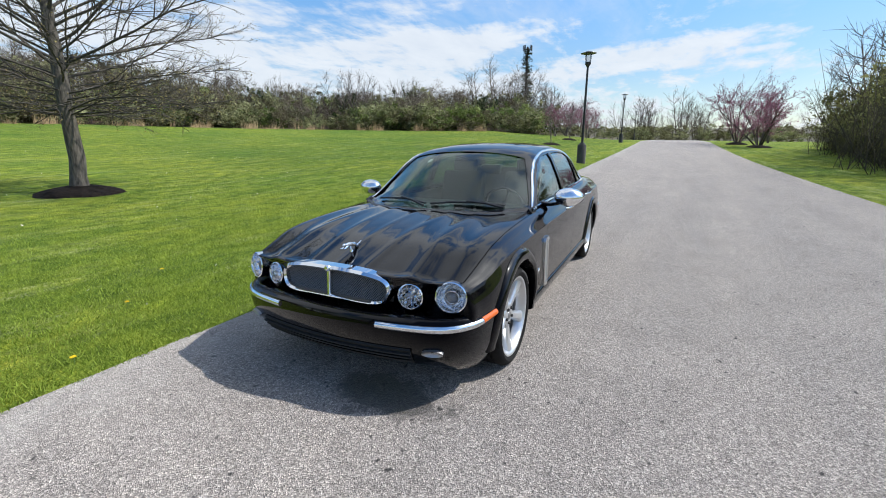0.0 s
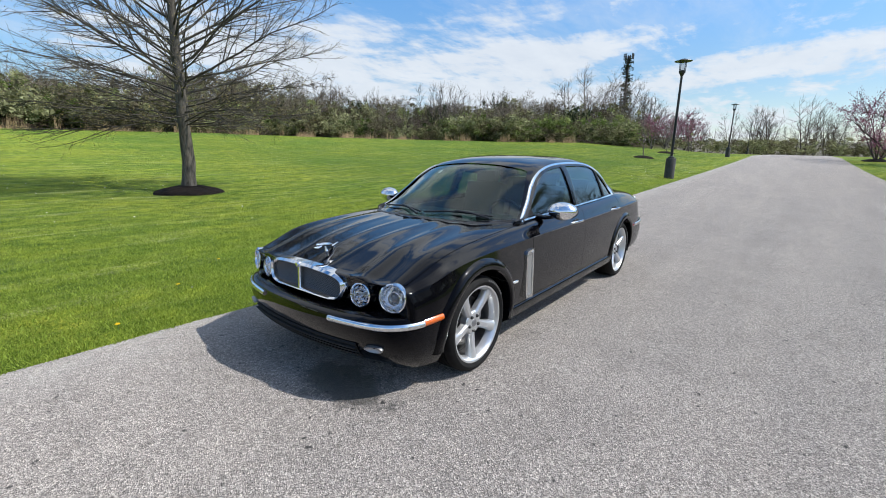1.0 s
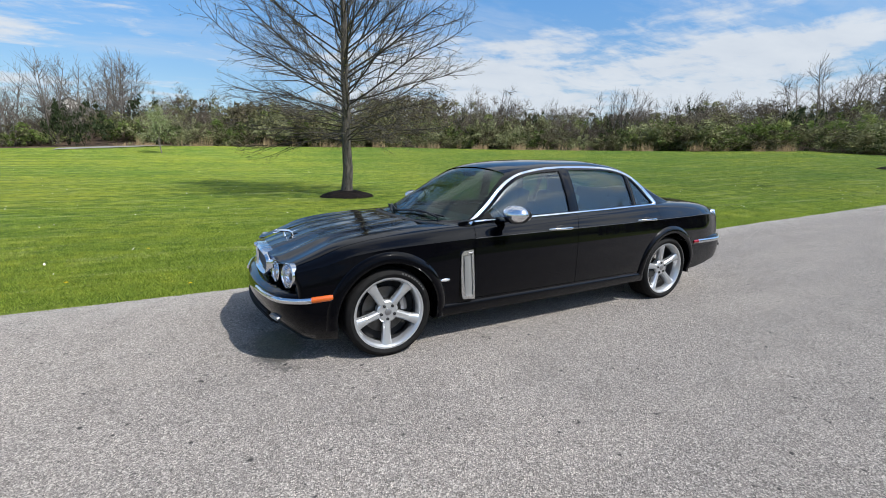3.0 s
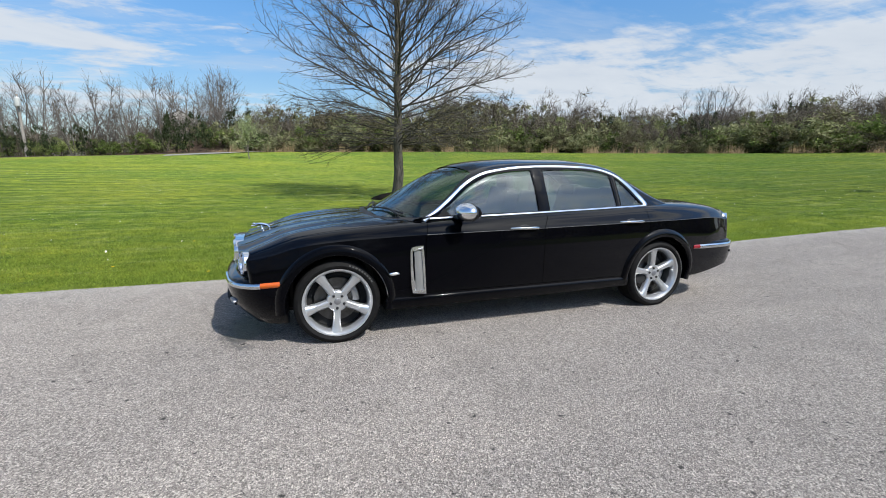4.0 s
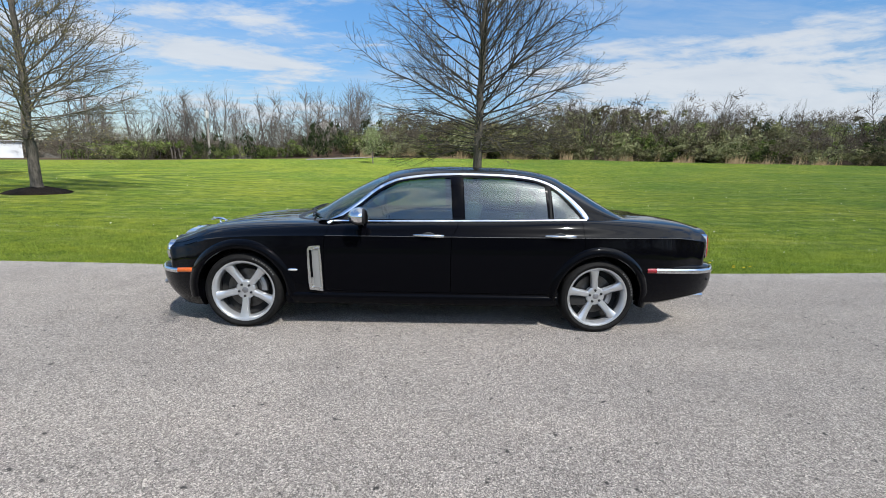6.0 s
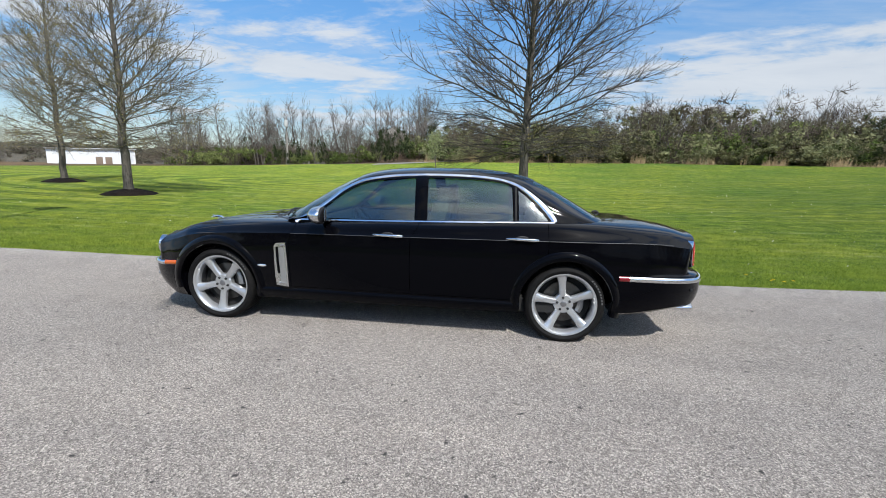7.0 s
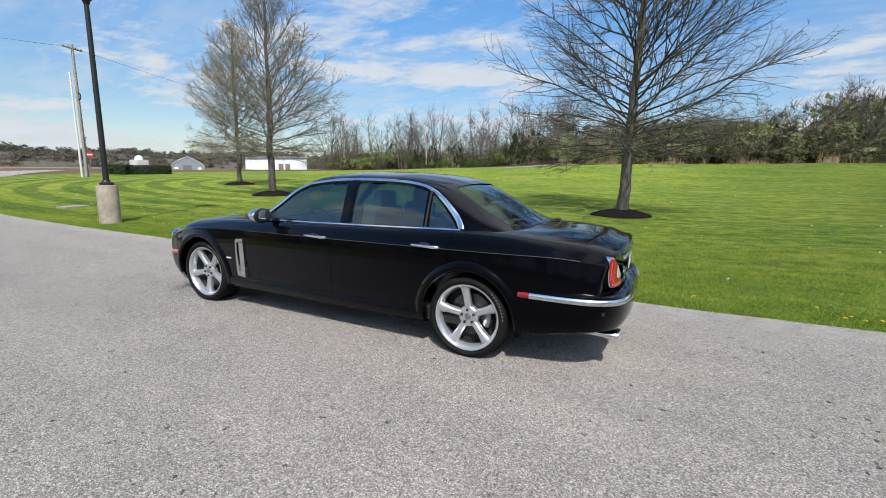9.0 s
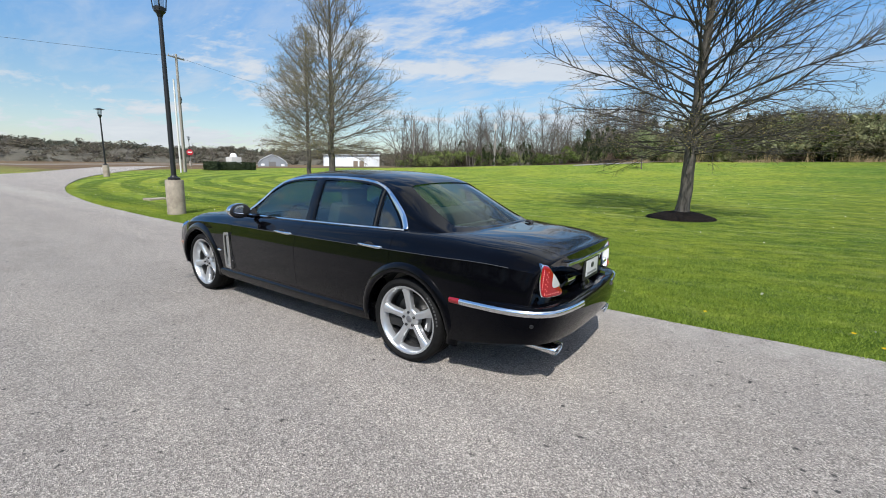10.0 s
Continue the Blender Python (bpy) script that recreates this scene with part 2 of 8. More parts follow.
def mat_grass_ground():
    m = Mat("lawn", rough=0.95)
    p = m.pos()
    fine = m.noise(38, 6, 0.7, p)
    mid = m.noise(2.6, 5, 0.6, p)
    big = m.noise(0.16, 4, 0.55, p)
    c = m.ramp(fine, [(0.28, (0.043, 0.084, 0.0095)), (0.5, (0.134, 0.222, 0.027)), (0.72, (0.272, 0.392, 0.067))])
    c = m.mix(1.0, c, m.ramp(mid, [(0.3, (0.60, 0.70, 0.7)), (0.7, (1.34, 1.24, 1.05))]), "MULTIPLY")
    c = m.mix(1.0, c, m.ramp(big, [(0.32, (0.66, 0.80, 0.75)), (0.68, (1.22, 1.08, 0.95))]), "MULTIPLY")
    # mower passes
    w = m.nt.nodes.new("ShaderNodeTexWave")
    w.bands_direction = "Y"
    w.inputs["Scale"].default_value, w.inputs["Distortion"].default_value = 0.19, 1.6
    w.inputs["Detail"].default_value, w.inputs["Detail Scale"].default_value = 2, 0.25
    m.nt.links.new(p, w.inputs[0])
    c = m.mix(1.0, c, m.ramp(w.outputs[1], [(0.2, (0.91, 0.94, 0.94)), (0.8, (1.08, 1.05, 1.0))]), "MULTIPLY")
    # plainer stripes where the lawn bends round the lane
    w2 = m.nt.nodes.new("ShaderNodeTexWave")
    w2.wave_type, w2.rings_direction = "RINGS", "Z"
    w2.inputs["Scale"].default_value, w2.inputs["Distortion"].default_value = 0.17, 1.6
    w2.inputs["Detail"].default_value, w2.inputs["Detail Scale"].default_value = 1, 0.15
    m.nt.links.new(m.node("ShaderNodeMapping", Vector=p, Scale=(0.62, 1.0, 0.0), Location=(7.4, -25.0, 0)).outputs[0], w2.inputs[0])
    far = m.range(m.node("ShaderNodeSeparateXYZ", Vector=p).outputs[0], -8.0, -15.0)
    c = m.mix(m.math("MULTIPLY", far, 0.75, True), c, m.mix(1.0, c, m.ramp(w2.outputs[1], [(0.36, (0.52, 0.62, 0.64)), (0.64, (1.32, 1.24, 1.2))]), "MULTIPLY"))
    # streaky clippings along the passes
    st = m.noise(1.0, 5, 0.65, m.node("ShaderNodeMapping", Vector=p, Scale=(1.0, 2.2, 1)).outputs[0])
    c = m.mix(m.range(st, 0.52, 0.80, 0, 0.5), c, (0.30, 0.38, 0.12))
    st2 = m.noise(1.0, 5, 0.7, m.node("ShaderNodeMapping", Vector=p, Scale=(0.35, 1.1, 1), Location=(4, 9, 0)).outputs[0])
    c = m.mix(m.range(st2, 0.50, 0.72, 0, 0.45), c, (0.055, 0.130, 0.016))
    st3 = m.noise(1.0, 6, 0.7, m.node("ShaderNodeMapping", Vector=p, Scale=(2.2, 3.2, 1), Location=(1, 5, 0), Rotation=(0, 0, 0.12)).outputs[0])
    c = m.mix(1.0, c, m.ramp(st3, [(0.34, (0.60, 0.66, 0.68)), (0.66, (1.48, 1.36, 1.30))]), "MULTIPLY")
    st4 = m.noise(1.0, 5, 0.65, m.node("ShaderNodeMapping", Vector=p, Scale=(0.28, 2.6, 1), Location=(7, 2, 0), Rotation=(0, 0, -0.05)).outputs[0])
    clip = m.math("MULTIPLY", m.range(st4, 0.54, 0.70), m.range(m.noise(22, 3, 0.7, p), 0.44, 0.62))
    c = m.mix(m.math("MULTIPLY", clip, 0.75, True), c, (0.42, 0.50, 0.22))
    # leaf litter under the brush
    spot = m.node("ShaderNodeSeparateXYZ", Vector=p).outputs
    dist = m.math("SQRT", m.math("ADD", m.math("MULTIPLY", spot[0], spot[0]), m.math("MULTIPLY", spot[1], spot[1])))
    litter = m.math("MULTIPLY", m.range(m.math("ADD", dist, m.math("MULTIPLY", mid, 3.0)), 63.0, 66.5), m.range(spot[1], 10.0, 17.0), True)
    c = m.mix(litter, c, m.ramp(m.noise(0.9, 5, 0.7, p), [(0.3, (0.045, 0.038, 0.024)), (0.7, (0.105, 0.085, 0.052))]))
    # rough brown field beyond the bend
    sx = m.node("ShaderNodeSeparateXYZ", Vector=p).outputs[0]
    field = m.math("MULTIPLY", m.range(sx, -52.0, -60.0), m.range(m.noise(0.12, 4, 0.6, p), 0.3, 0.55))
    c = m.mix(m.math("MULTIPLY", field, 0.5, True), c, (0.17, 0.135, 0.065))
    m.set("Specular IOR Level", 0.1)
    m.set("Diffuse Roughness", 0.35)
    # darker to the east: the grass's own self-shadowing painted into its colour
    east_shade = m.range(m.math("ADD", spot[0], m.math("MULTIPLY", m.noise(0.35, 3, 0.6, p), 9.0)), 7.0, 19.0)
    c = m.mix(m.math("MULTIPLY", east_shade, m.range(spot[1], 2.0, 7.0), True), c, m.mix(1.0, c, (0.70, 0.75, 0.76), "MULTIPLY"))
    m.set("Base Color", m.mix(1.0, c, (1.24, 1.06, 1.2), "MULTIPLY"))
    m.bump(m.math("ADD", fine, m.math("MULTIPLY", m.noise(120, 2, 0.6, p), 0.6)), 1.0, 0.05)
    return m.mat


def mat_leaf(name, dark, light, rough=0.6, trans=0.25):
    m = Mat(name, dark, rough)
    m.set("Specular IOR Level", 0.12)
    col = m.mix(m.island(), dark, light)
    m.set("Base Color", col)
    tr = m.node("ShaderNodeBsdfTranslucent", Color=col)
    mx = m.node("ShaderNodeMixShader", Fac=trans)
    m.nt.links.new(m.p.outputs[0], mx.inputs[1]), m.nt.links.new(tr.outputs[0], mx.inputs[2])
    m.nt.links.new(mx.outputs[0], m.out.inputs[0])
    return m.mat


def mat_bush(name, stops, trans=0.3):
    """Leaves or twigs whose tone drifts from shrub to shrub."""
    m = Mat(name, stops[0], 0.9)
    m.set("Specular IOR Level", 0.05)
    n = m.noise(0.24, 2, 0.5, m.pos())
    k = len(stops) - 1
    col = m.ramp(n, [(0.40 + 0.20 * i / k, c) for i, c in enumerate(stops)])
    col = m.mix(1.0, col, m.mix(m.island(), (0.68, 0.68, 0.68), (1.32, 1.32, 1.32)), "MULTIPLY")
    m.set("Base Color", col)
    tr = m.node("ShaderNodeBsdfTranslucent", Color=col)
    mx = m.node("ShaderNodeMixShader", Fac=trans)
    m.nt.links.new(m.p.outputs[0], mx.inputs[1]), m.nt.links.new(tr.outputs[0], mx.inputs[2])
    m.nt.links.new(mx.outputs[0], m.out.inputs[0])
    return m.mat


def mat_bark(name, a, b, scale=9):
    m = Mat(name, a, 0.9)
    v = m.coords("Object", (scale, scale, scale * 0.22))
    n = m.noise(1.6, 6, 0.65, v, 0.6)
    m.set("Base Color", m.ramp(n, [(0.32, a), (0.62, b)]))
    m.bump(n, 0.8, 0.03)
    return m.mat


def mat_concrete():
    m = Mat("concrete", (0.4, 0.37, 0.33), 0.9)
    n = m.noise(4, 6, 0.65)
    c = m.ramp(n, [(0.3, (0.20, 0.165, 0.125)), (0.7, (0.38, 0.325, 0.255))])
    st = m.noise(3, 4, 0.6, m.coords("Object", (3, 3, 0.35)))
    c = m.mix(m.range(st, 0.5, 0.8, 0, 0.5), c, (0.20, 0.17, 0.14))
    m.set("Base Color", c)
    m.bump(m.noise(60, 3), 0.3, 0.005)
    return m.mat


def mat_mulch():
    m = Mat("mulch", (0.02, 0.015, 0.012), 0.95)
    n = m.noise(22, 5, 0.7)
    m.set("Base Color", m.ramp(n, [(0.3, (0.004, 0.0036, 0.0032)), (0.7, (0.024, 0.018, 0.0145))]))
    m.set("Specular IOR Level", 0.1)
    m.bump(n, 1.0, 0.04)
    return m.mat


def mat_paint():
    m = Mat("black_paint", (0.0016, 0.0017, 0.0026), 0.35)
    m.set("Coat Roughness", 0.045), m.set("Coat IOR", 1.6), m.set("Specular IOR Level", 0.0)
    lw = m.node("ShaderNodeLayerWeight", Blend=0.5)
    m.set("Coat Weight", m.range(lw.outputs["Facing"], 0.10, 0.50, 0.10, 1.0))
    return m.mat


def mat_glass(name, tint, gloss=1.0, ior=1.5):
    """Thin window glass: what lies behind, tinted, under a clear reflection."""
    m = Mat(name)
    nt = m.nt
    tr = m.node("ShaderNodeBsdfTransparent", Color=(*tint, 1))
    gl = m.node("ShaderNodeBsdfGlossy", Roughness=0.012, Color=(gloss, gloss, gloss, 1))
    f0 = ((ior - 1) / (ior + 1)) ** 2
    lw = m.node("ShaderNodeLayerWeight", Blend=0.5)
    fac = m.math("ADD", m.math("MULTIPLY", m.math("POWER", lw.outputs["Facing"], 5.0), 1.0 - f0), f0)
    mx = m.node("ShaderNodeMixShader", Fac=fac)
    nt.links.new(tr.outputs[0], mx.inputs[1]), nt.links.new(gl.outputs[0], mx.inputs[2])
    nt.links.new(mx.outputs[0], m.out.inputs[0])
    return m.mat


def mat_metal(name, color, rough, noise_amount=0.05):
    m = Mat(name, color, rough, 1.0)
    n = m.noise(7, 4)
    m.set("Roughness", m.range(n, 0.3, 0.7, max(0.0, rough - noise_amount), rough + noise_amount))
    return m.mat


def mat_rubber():
    m = Mat("tyre_rubber", (0.018, 0.018, 0.018), 0.75)
    n = m.noise(30, 4)
    m.set("Base Color", m.ramp(n, [(0.3, (0.0035, 0.0035, 0.0035)), (0.7, (0.0085, 0.008, 0.008))]))
    m.set("Specular IOR Level", 0.2)
    return m.mat


def mat_leather():
    m = Mat("ivory_leather", (0.42, 0.35, 0.26), 0.5)
    n = m.noise(60, 4)
    m.set("Base Color", m.ramp(m.noise(3, 3), [(0.3, (0.20, 0.175, 0.14)), (0.7, (0.28, 0.248, 0.20))]))
    m.bump(n, 0.2, 0.003)
    return m.mat


ASPHALT, LAWN, CONCRETE, MULCH = mat_asphalt(), mat_grass_ground(), mat_concrete(), mat_mulch()
BARK = mat_bark("oak_bark", (0.028, 0.024, 0.020), (0.125, 0.110, 0.090))
TWIG = mat_bark("twig_bark", (0.026, 0.0225, 0.019), (0.080, 0.070, 0.058), 12)
PALE_TWIG = mat_bark("pale_twig_bark", (0.080, 0.070, 0.055), (0.205, 0.182, 0.142), 12)
FAR_BARK = mat_bark("far_bark", (0.062, 0.052, 0.043), (0.165, 0.145, 0.124), 2)
DARK_BARK = mat_bark("dark_bark", (0.034, 0.027, 0.022), (0.085, 0.070, 0.058), 2)
BUD = mat_leaf("bud", (0.22, 0.17, 0.07), (0.34, 0.30, 0.11))
PAINT = mat_paint()
CHROME = mat_metal("chrome", (0.82, 0.83, 0.85), 0.05, 0.03)
ALLOY = Mat("silver_alloy", (0.58, 0.59, 0.60), 0.28, 0.75).mat
DULL_METAL = mat_metal("dull_metal", (0.35, 0.35, 0.36), 0.45)
RUBBER, LEATHER = mat_rubber(), mat_leather()
TRIM = plain("black_trim", (0.010, 0.010, 0.011), 0.5)
DARK = plain("dark_lining", (0.012, 0.012, 0.012), 0.9)
WINDOW = mat_glass("tinted_glass", (0.56, 0.66, 0.66), 1.0, 1.85)
SCREEN = mat_glass("screen_glass", (0.56, 0.66, 0.62), 1.0, 1.55)
CLEAR = mat_glass("clear_glass", (0.97, 0.97, 0.98), 1.0, 1.4)
BRIGHT = mat_metal("bright_reflector", (0.92, 0.92, 0.93), 0.16, 0.05)
MESH_METAL = mat_metal("mesh_metal", (0.17, 0.165, 0.16), 0.5, 0.05)
AMBER = Mat("amber_plastic", (0.55, 0.10, 0.006), 0.15, Coat_Weight=1.0).mat
DIODE = Mat("red_diode", (0.75, 0.10, 0.09), 0.2).mat
CREASE_GREY = Mat("crease_grey", (0.035, 0.035, 0.037), 0.4).mat
RED = Mat("red_plastic", (0.22, 0.004, 0.009), 0.15, Coat_Weight=1.0).mat
WHITE_LENS = Mat("white_lens", (0.46, 0.46, 0.45), 0.12, Coat_Weight=1.0).mat
BLACK_POLE = plain("black_pole_paint", (0.012, 0.012, 0.013), 0.42)
# ---- mesh tools ----
def mesh_of(bm, name="mesh", smooth=None):
    bmesh.ops.recalc_face_normals(bm, faces=bm.faces[:])
    me = bpy.data.meshes.new(name)
    bm.to_mesh(me)
    bm.free()
    if smooth is not None:
        me.shade_smooth()
        me.set_sharp_from_angle(angle=radians(smooth))
    return me


def part(name, shape, material, parent=None, label="", smooth=35):
    """One mesh object from a bmesh or a mesh, under a thing or a part."""
    me = mesh_of(shape, name, smooth) if isinstance(shape, bmesh.types.BMesh) else shape
    me.name = name
    if material and not me.materials:
        me.materials.append(material)
    ob = new(name, me)
    if parent is not None:
        ob.parent = parent
    return tagged(ob, label)


def arrays(name, verts, faces, material, smooth=False):
    """A mesh straight from arrays."""
    me = bpy.data.meshes.new(name)
    me.from_pydata(verts, [], faces)
    if smooth:
        me.shade_smooth()
    if material:
        me.materials.append(material)
    return me


def box(bm, cx, cy, cz, sx, sy, sz, bevel=0.0, rot=None, seg=2):
    r = bmesh.ops.create_cube(bm, size=1.0)
    vs = r["verts"]
    bmesh.ops.scale(bm, vec=(sx, sy, sz), verts=vs)
    if bevel:
        es = list({e for v in vs for e in v.link_edges})
        rb = bmesh.ops.bevel(bm, geom=es, offset=bevel, segments=seg, affect="EDGES", profile=0.7)
        vs = list({v for f in rb["faces"] for v in f.verts} | {v for v in vs if v.is_valid})
    if rot is not None:
        bmesh.ops.transform(bm, matrix=rot, verts=vs)
    bmesh.ops.translate(bm, vec=(cx, cy, cz), verts=vs)
    return vs


def ball(bm, c, r, seg=16, rings=10, m=None):
    vs = bmesh.ops.create_uvsphere(bm, u_segments=seg, v_segments=rings, radius=1.0)["verts"]
    s = r if hasattr(r, "__len__") else (r, r, r)
    bmesh.ops.scale(bm, vec=s, verts=vs)
    if m is not None:
        bmesh.ops.transform(bm, matrix=m, verts=vs)
    bmesh.ops.translate(bm, vec=c, verts=vs)
    return vs


def lathe(bm, profile, seg=32, m=None, closed=False):
    """Turns (radius, along) round the local z axis, then places it by m."""
    rings = []
    for r, z in profile:
        if r < 1e-5:
            rings.append([bm.verts.new((0, 0, z))])
        else:
            rings.append([bm.verts.new((r * math.cos(2 * math.pi * k / seg), r * math.sin(2 * math.pi * k / seg), z)) for k in range(seg)])
    pairs = list(zip(rings, rings[1:])) + ([(rings[-1], rings[0])] if closed else [])
    for a, b in pairs:
        for k in range(seg):
            k2 = (k + 1) % seg
            if len(a) == 1 and len(b) == 1:
                continue
            if len(a) == 1:
                bm.faces.new((a[0], b[k], b[k2]))
            elif len(b) == 1:
                bm.faces.new((a[k], b[0], a[k2]))
            else:
                bm.faces.new((a[k], b[k], b[k2], a[k2]))
    vs = [v for r in rings for v in r]
    if m is not None:
        bmesh.ops.transform(bm, matrix=m, verts=vs)
    return vs


def sweep(bm, path, ring_at, closed=False, cap=True):
    """Skins rings of points: ring_at(i) gives the world points round path[i]."""
    rings = [[bm.verts.new(p) for p in ring_at(i)] for i in range(len(path))]
    n = len(rings[0])
    todo = list(zip(rings, rings[1:])) + ([(rings[-1], rings[0])] if closed else [])
    for a, b in todo:
        for k in range(n):
            bm.faces.new((a[k], b[k], b[(k + 1) % n], a[(k + 1) % n]))
    if cap and not closed:
        bm.faces.new(rings[0][::-1])
        bm.faces.new(rings[-1])
    return rings


def tube(bm, path, radius, seg=8, cap=True, flat=None, closed=False):
    """A round (or flattened) bar along points; radius may be a list."""
    pts = [Vector(p) for p in path]
    n = len(pts)

    def ring(i):
        a = pts[(i - 1) % n] if closed else pts[max(i - 1, 0)]
        b = pts[(i + 1) % n] if closed else pts[min(i + 1, n - 1)]
        d = (b - a).normalized()
        up = Vector((0, 0, 1)) if abs(d.z) < 0.95 else Vector((1, 0, 0))
        u = d.cross(up).normalized()
        v = u.cross(d)
        r = radius[i] if hasattr(radius, "__len__") else radius
        ru, rv = (r, r) if flat is None else (r * flat[0], r * flat[1])
        return [pts[i] + u * ru * math.cos(2 * math.pi * k / seg) + v * rv * math.sin(2 * math.pi * k / seg) for k in range(seg)]

    return sweep(bm, pts, ring, closed, cap)


def prism(outline, lo, hi, axis="y"):
    """A solid from an outline: (x, z) pushed along y, or (y, z) along x, or (x, y) along z."""
    bm = bmesh.new()

    def at(p, d):
        return {"y": (p[0], d, p[1]), "x": (d, p[0], p[1]), "z": (p[0], p[1], d)}[axis]

    a = [bm.verts.new(at(p, lo)) for p in outline]
    b = [bm.verts.new(at(p, hi)) for p in outline]
    n = len(outline)
    bm.faces.new(a), bm.faces.new(b[::-1])
    for k in range(n):
        bm.faces.new((a[k], b[k], b[(k + 1) % n], a[(k + 1) % n]))
    return bm


def grown(outline, d):
    """An outline moved outwards by d."""
    n = len(outline)
    area = sum(outline[i][0] * outline[(i + 1) % n][1] - outline[(i + 1) % n][0] * outline[i][1] for i in range(n))
    s = 1 if area > 0 else -1
    res = []
    for i in range(n):
        p0, p, p1 = (Vector(outline[j % n]) for j in (i - 1, i, i + 1))
        e0, e1 = (p - p0).normalized(), (p1 - p).normalized()
        n0, n1 = Vector((e0.y, -e0.x)) * s, Vector((e1.y, -e1.x)) * s
        mid = (n0 + n1)
        k = max(0.35, mid.length_squared / 2)
        q = p + mid * (d / k)
        res.append((q.x, q.y))
    return res


def bulk(me):
    """Volume of a mesh, and its six bounds."""
    bm = bmesh.new()
    bm.from_mesh(me)
    v = bm.calc_volume()
    bm.free()
    co = np.array([p.co for p in me.vertices]).reshape(-1, 3)
    return v, (np.concatenate([co.min(axis=0), co.max(axis=0)]) if len(co) else np.zeros(6))


def boolean(a, b, op):
    """Mesh a and mesh b joined by op; both are used up. A cut that fails is tried again with the tool a hair aside."""
    oa, ob = new("tmp_a", a), new("tmp_b", b)
    md = oa.modifiers.new("cut", "BOOLEAN")
    md.operation, md.object, md.solver = op, ob, "EXACT"
    least = 8 if op == "INTERSECT" else len(a.polygons) * 0.4
    va, box_a = bulk(a)
    vb, box_b = bulk(b)
    for k in range(8):
        md.use_self = k > 2
        ob.location = (0.0007 * k, 0.0003 * k, 0.0005 * k)
        dg = bpy.context.evaluated_depsgraph_get()
        res = bpy.data.meshes.new_from_object(oa.evaluated_get(dg), depsgraph=dg)
        if len(res.polygons) < least:
            continue
        vr, box_r = bulk(res)
        lo, hi = (0, min(va, abs(vb))) if op == "INTERSECT" else (va - abs(vb), va)
        if op == "DIFFERENCE" and va > 0 and not lo - 1e-4 <= vr <= hi + 1e-4:
            continue
        if op == "DIFFERENCE" and abs(box_r - box_a).max() > 0.12:
            continue
        break
    else:
        print("CUT FAILED", op, va, vb)
    for o in (oa, ob):
        bpy.data.objects.remove(o)
    return res


def cut(a, *tools):
    for t in tools:
        a = boolean(a, mesh_of(t) if isinstance(t, bmesh.types.BMesh) else t, "DIFFERENCE")
    return a


def shaded(me, angle=32):
    me.shade_smooth()
    me.set_sharp_from_angle(angle=radians(angle))
    return me


def pchip(xs, ys, x):
    """A smooth curve through points that never overshoots."""
    xs, ys = np.asarray(xs, float), np.asarray(ys, float)
    h = np.diff(xs)
    d = np.diff(ys) / h
    t = np.zeros(len(xs))
    for i in range(1, len(xs) - 1):
        if d[i - 1] * d[i] > 0:
            w1, w2 = 2 * h[i] + h[i - 1], h[i] + 2 * h[i - 1]
            t[i] = (w1 + w2) / (w1 / d[i - 1] + w2 / d[i])
    t[0], t[-1] = d[0], d[-1]
    x = min(max(x, xs[0]), xs[-1])
    i = min(int(np.searchsorted(xs, x, "right")) - 1, len(h) - 1)
    s = (x - xs[i]) / h[i]
    return float((1 + 2 * s) * (1 - s) ** 2 * ys[i] + s * (1 - s) ** 2 * h[i] * t[i] + s * s * (3 - 2 * s) * ys[i + 1] + s * s * (s - 1) * h[i] * t[i + 1])


def crom(pts, n, skip=0, closed=False):
    """Points on a smooth curve through pts, n to a span; the first skip spans are left out."""
    p = [np.array(q, float) for q in pts]
    res = []
    last = len(p) - 1
    for i in range(skip, last):
        a = p[i - 1] if i > 0 else 2 * p[0] - p[1]
        d = p[i + 2] if i + 2 <= last else 2 * p[last] - p[last - 1]
        b, c = p[i], p[i + 1]
        for k in range(n):
            t = k / n
            res.append(0.5 * (2 * b + (c - a) * t + (2 * a - 5 * b + 4 * c - d) * t * t + (3 * b - a - 3 * c + d) * t ** 3))
    res.append(p[last])
    return res


def smooth01(a, b, x):
    t = min(max((x - a) / (b - a), 0.0), 1.0)
    return t * t * (3 - 2 * t)
# ---- ground, road ----
# how high the land stands 60 m out, by compass angle in degrees from +x
RISE = [(-180, -0.2), (-150, 0.0), (-90, 0.5), (-40, 0.9), (-14, 1.15), (-5, 1.45), (5, 1.65), (12, 2.3), (20, 3.0), (45, 3.2), (70, 3.45), (97, 3.05), (108, 2.45),
        (116, 2.1), (123, 1.7), (130, 1.42), (138, 1.15), (147, 0.85), (160, 0.35), (171, -0.25), (180, -0.2)]
RISE_A, RISE_Z = [a for a, _ in RISE], [z for _, z in RISE]


def land(x, y):
    r = math.hypot(x, y)
    z60 = float(np.interp(math.degrees(math.atan2(y, x)), RISE_A, RISE_Z))
    q = r / 60
    a = math.degrees(math.atan2(y, x))
    sag = 1.5 + 0.5 * smooth01(40, 72, a) * smooth01(132, 108, a)
    p = q ** sag if q < 1 else 1 + 0.25 * (1 - math.exp(-(q - 1) * 2))
    bank = 4.4 * smooth01(63, 92, r) * smooth01(8, 22, a) * smooth01(112, 98, a)
    return z60 * p * smooth01(1.5, 9, r) + bank


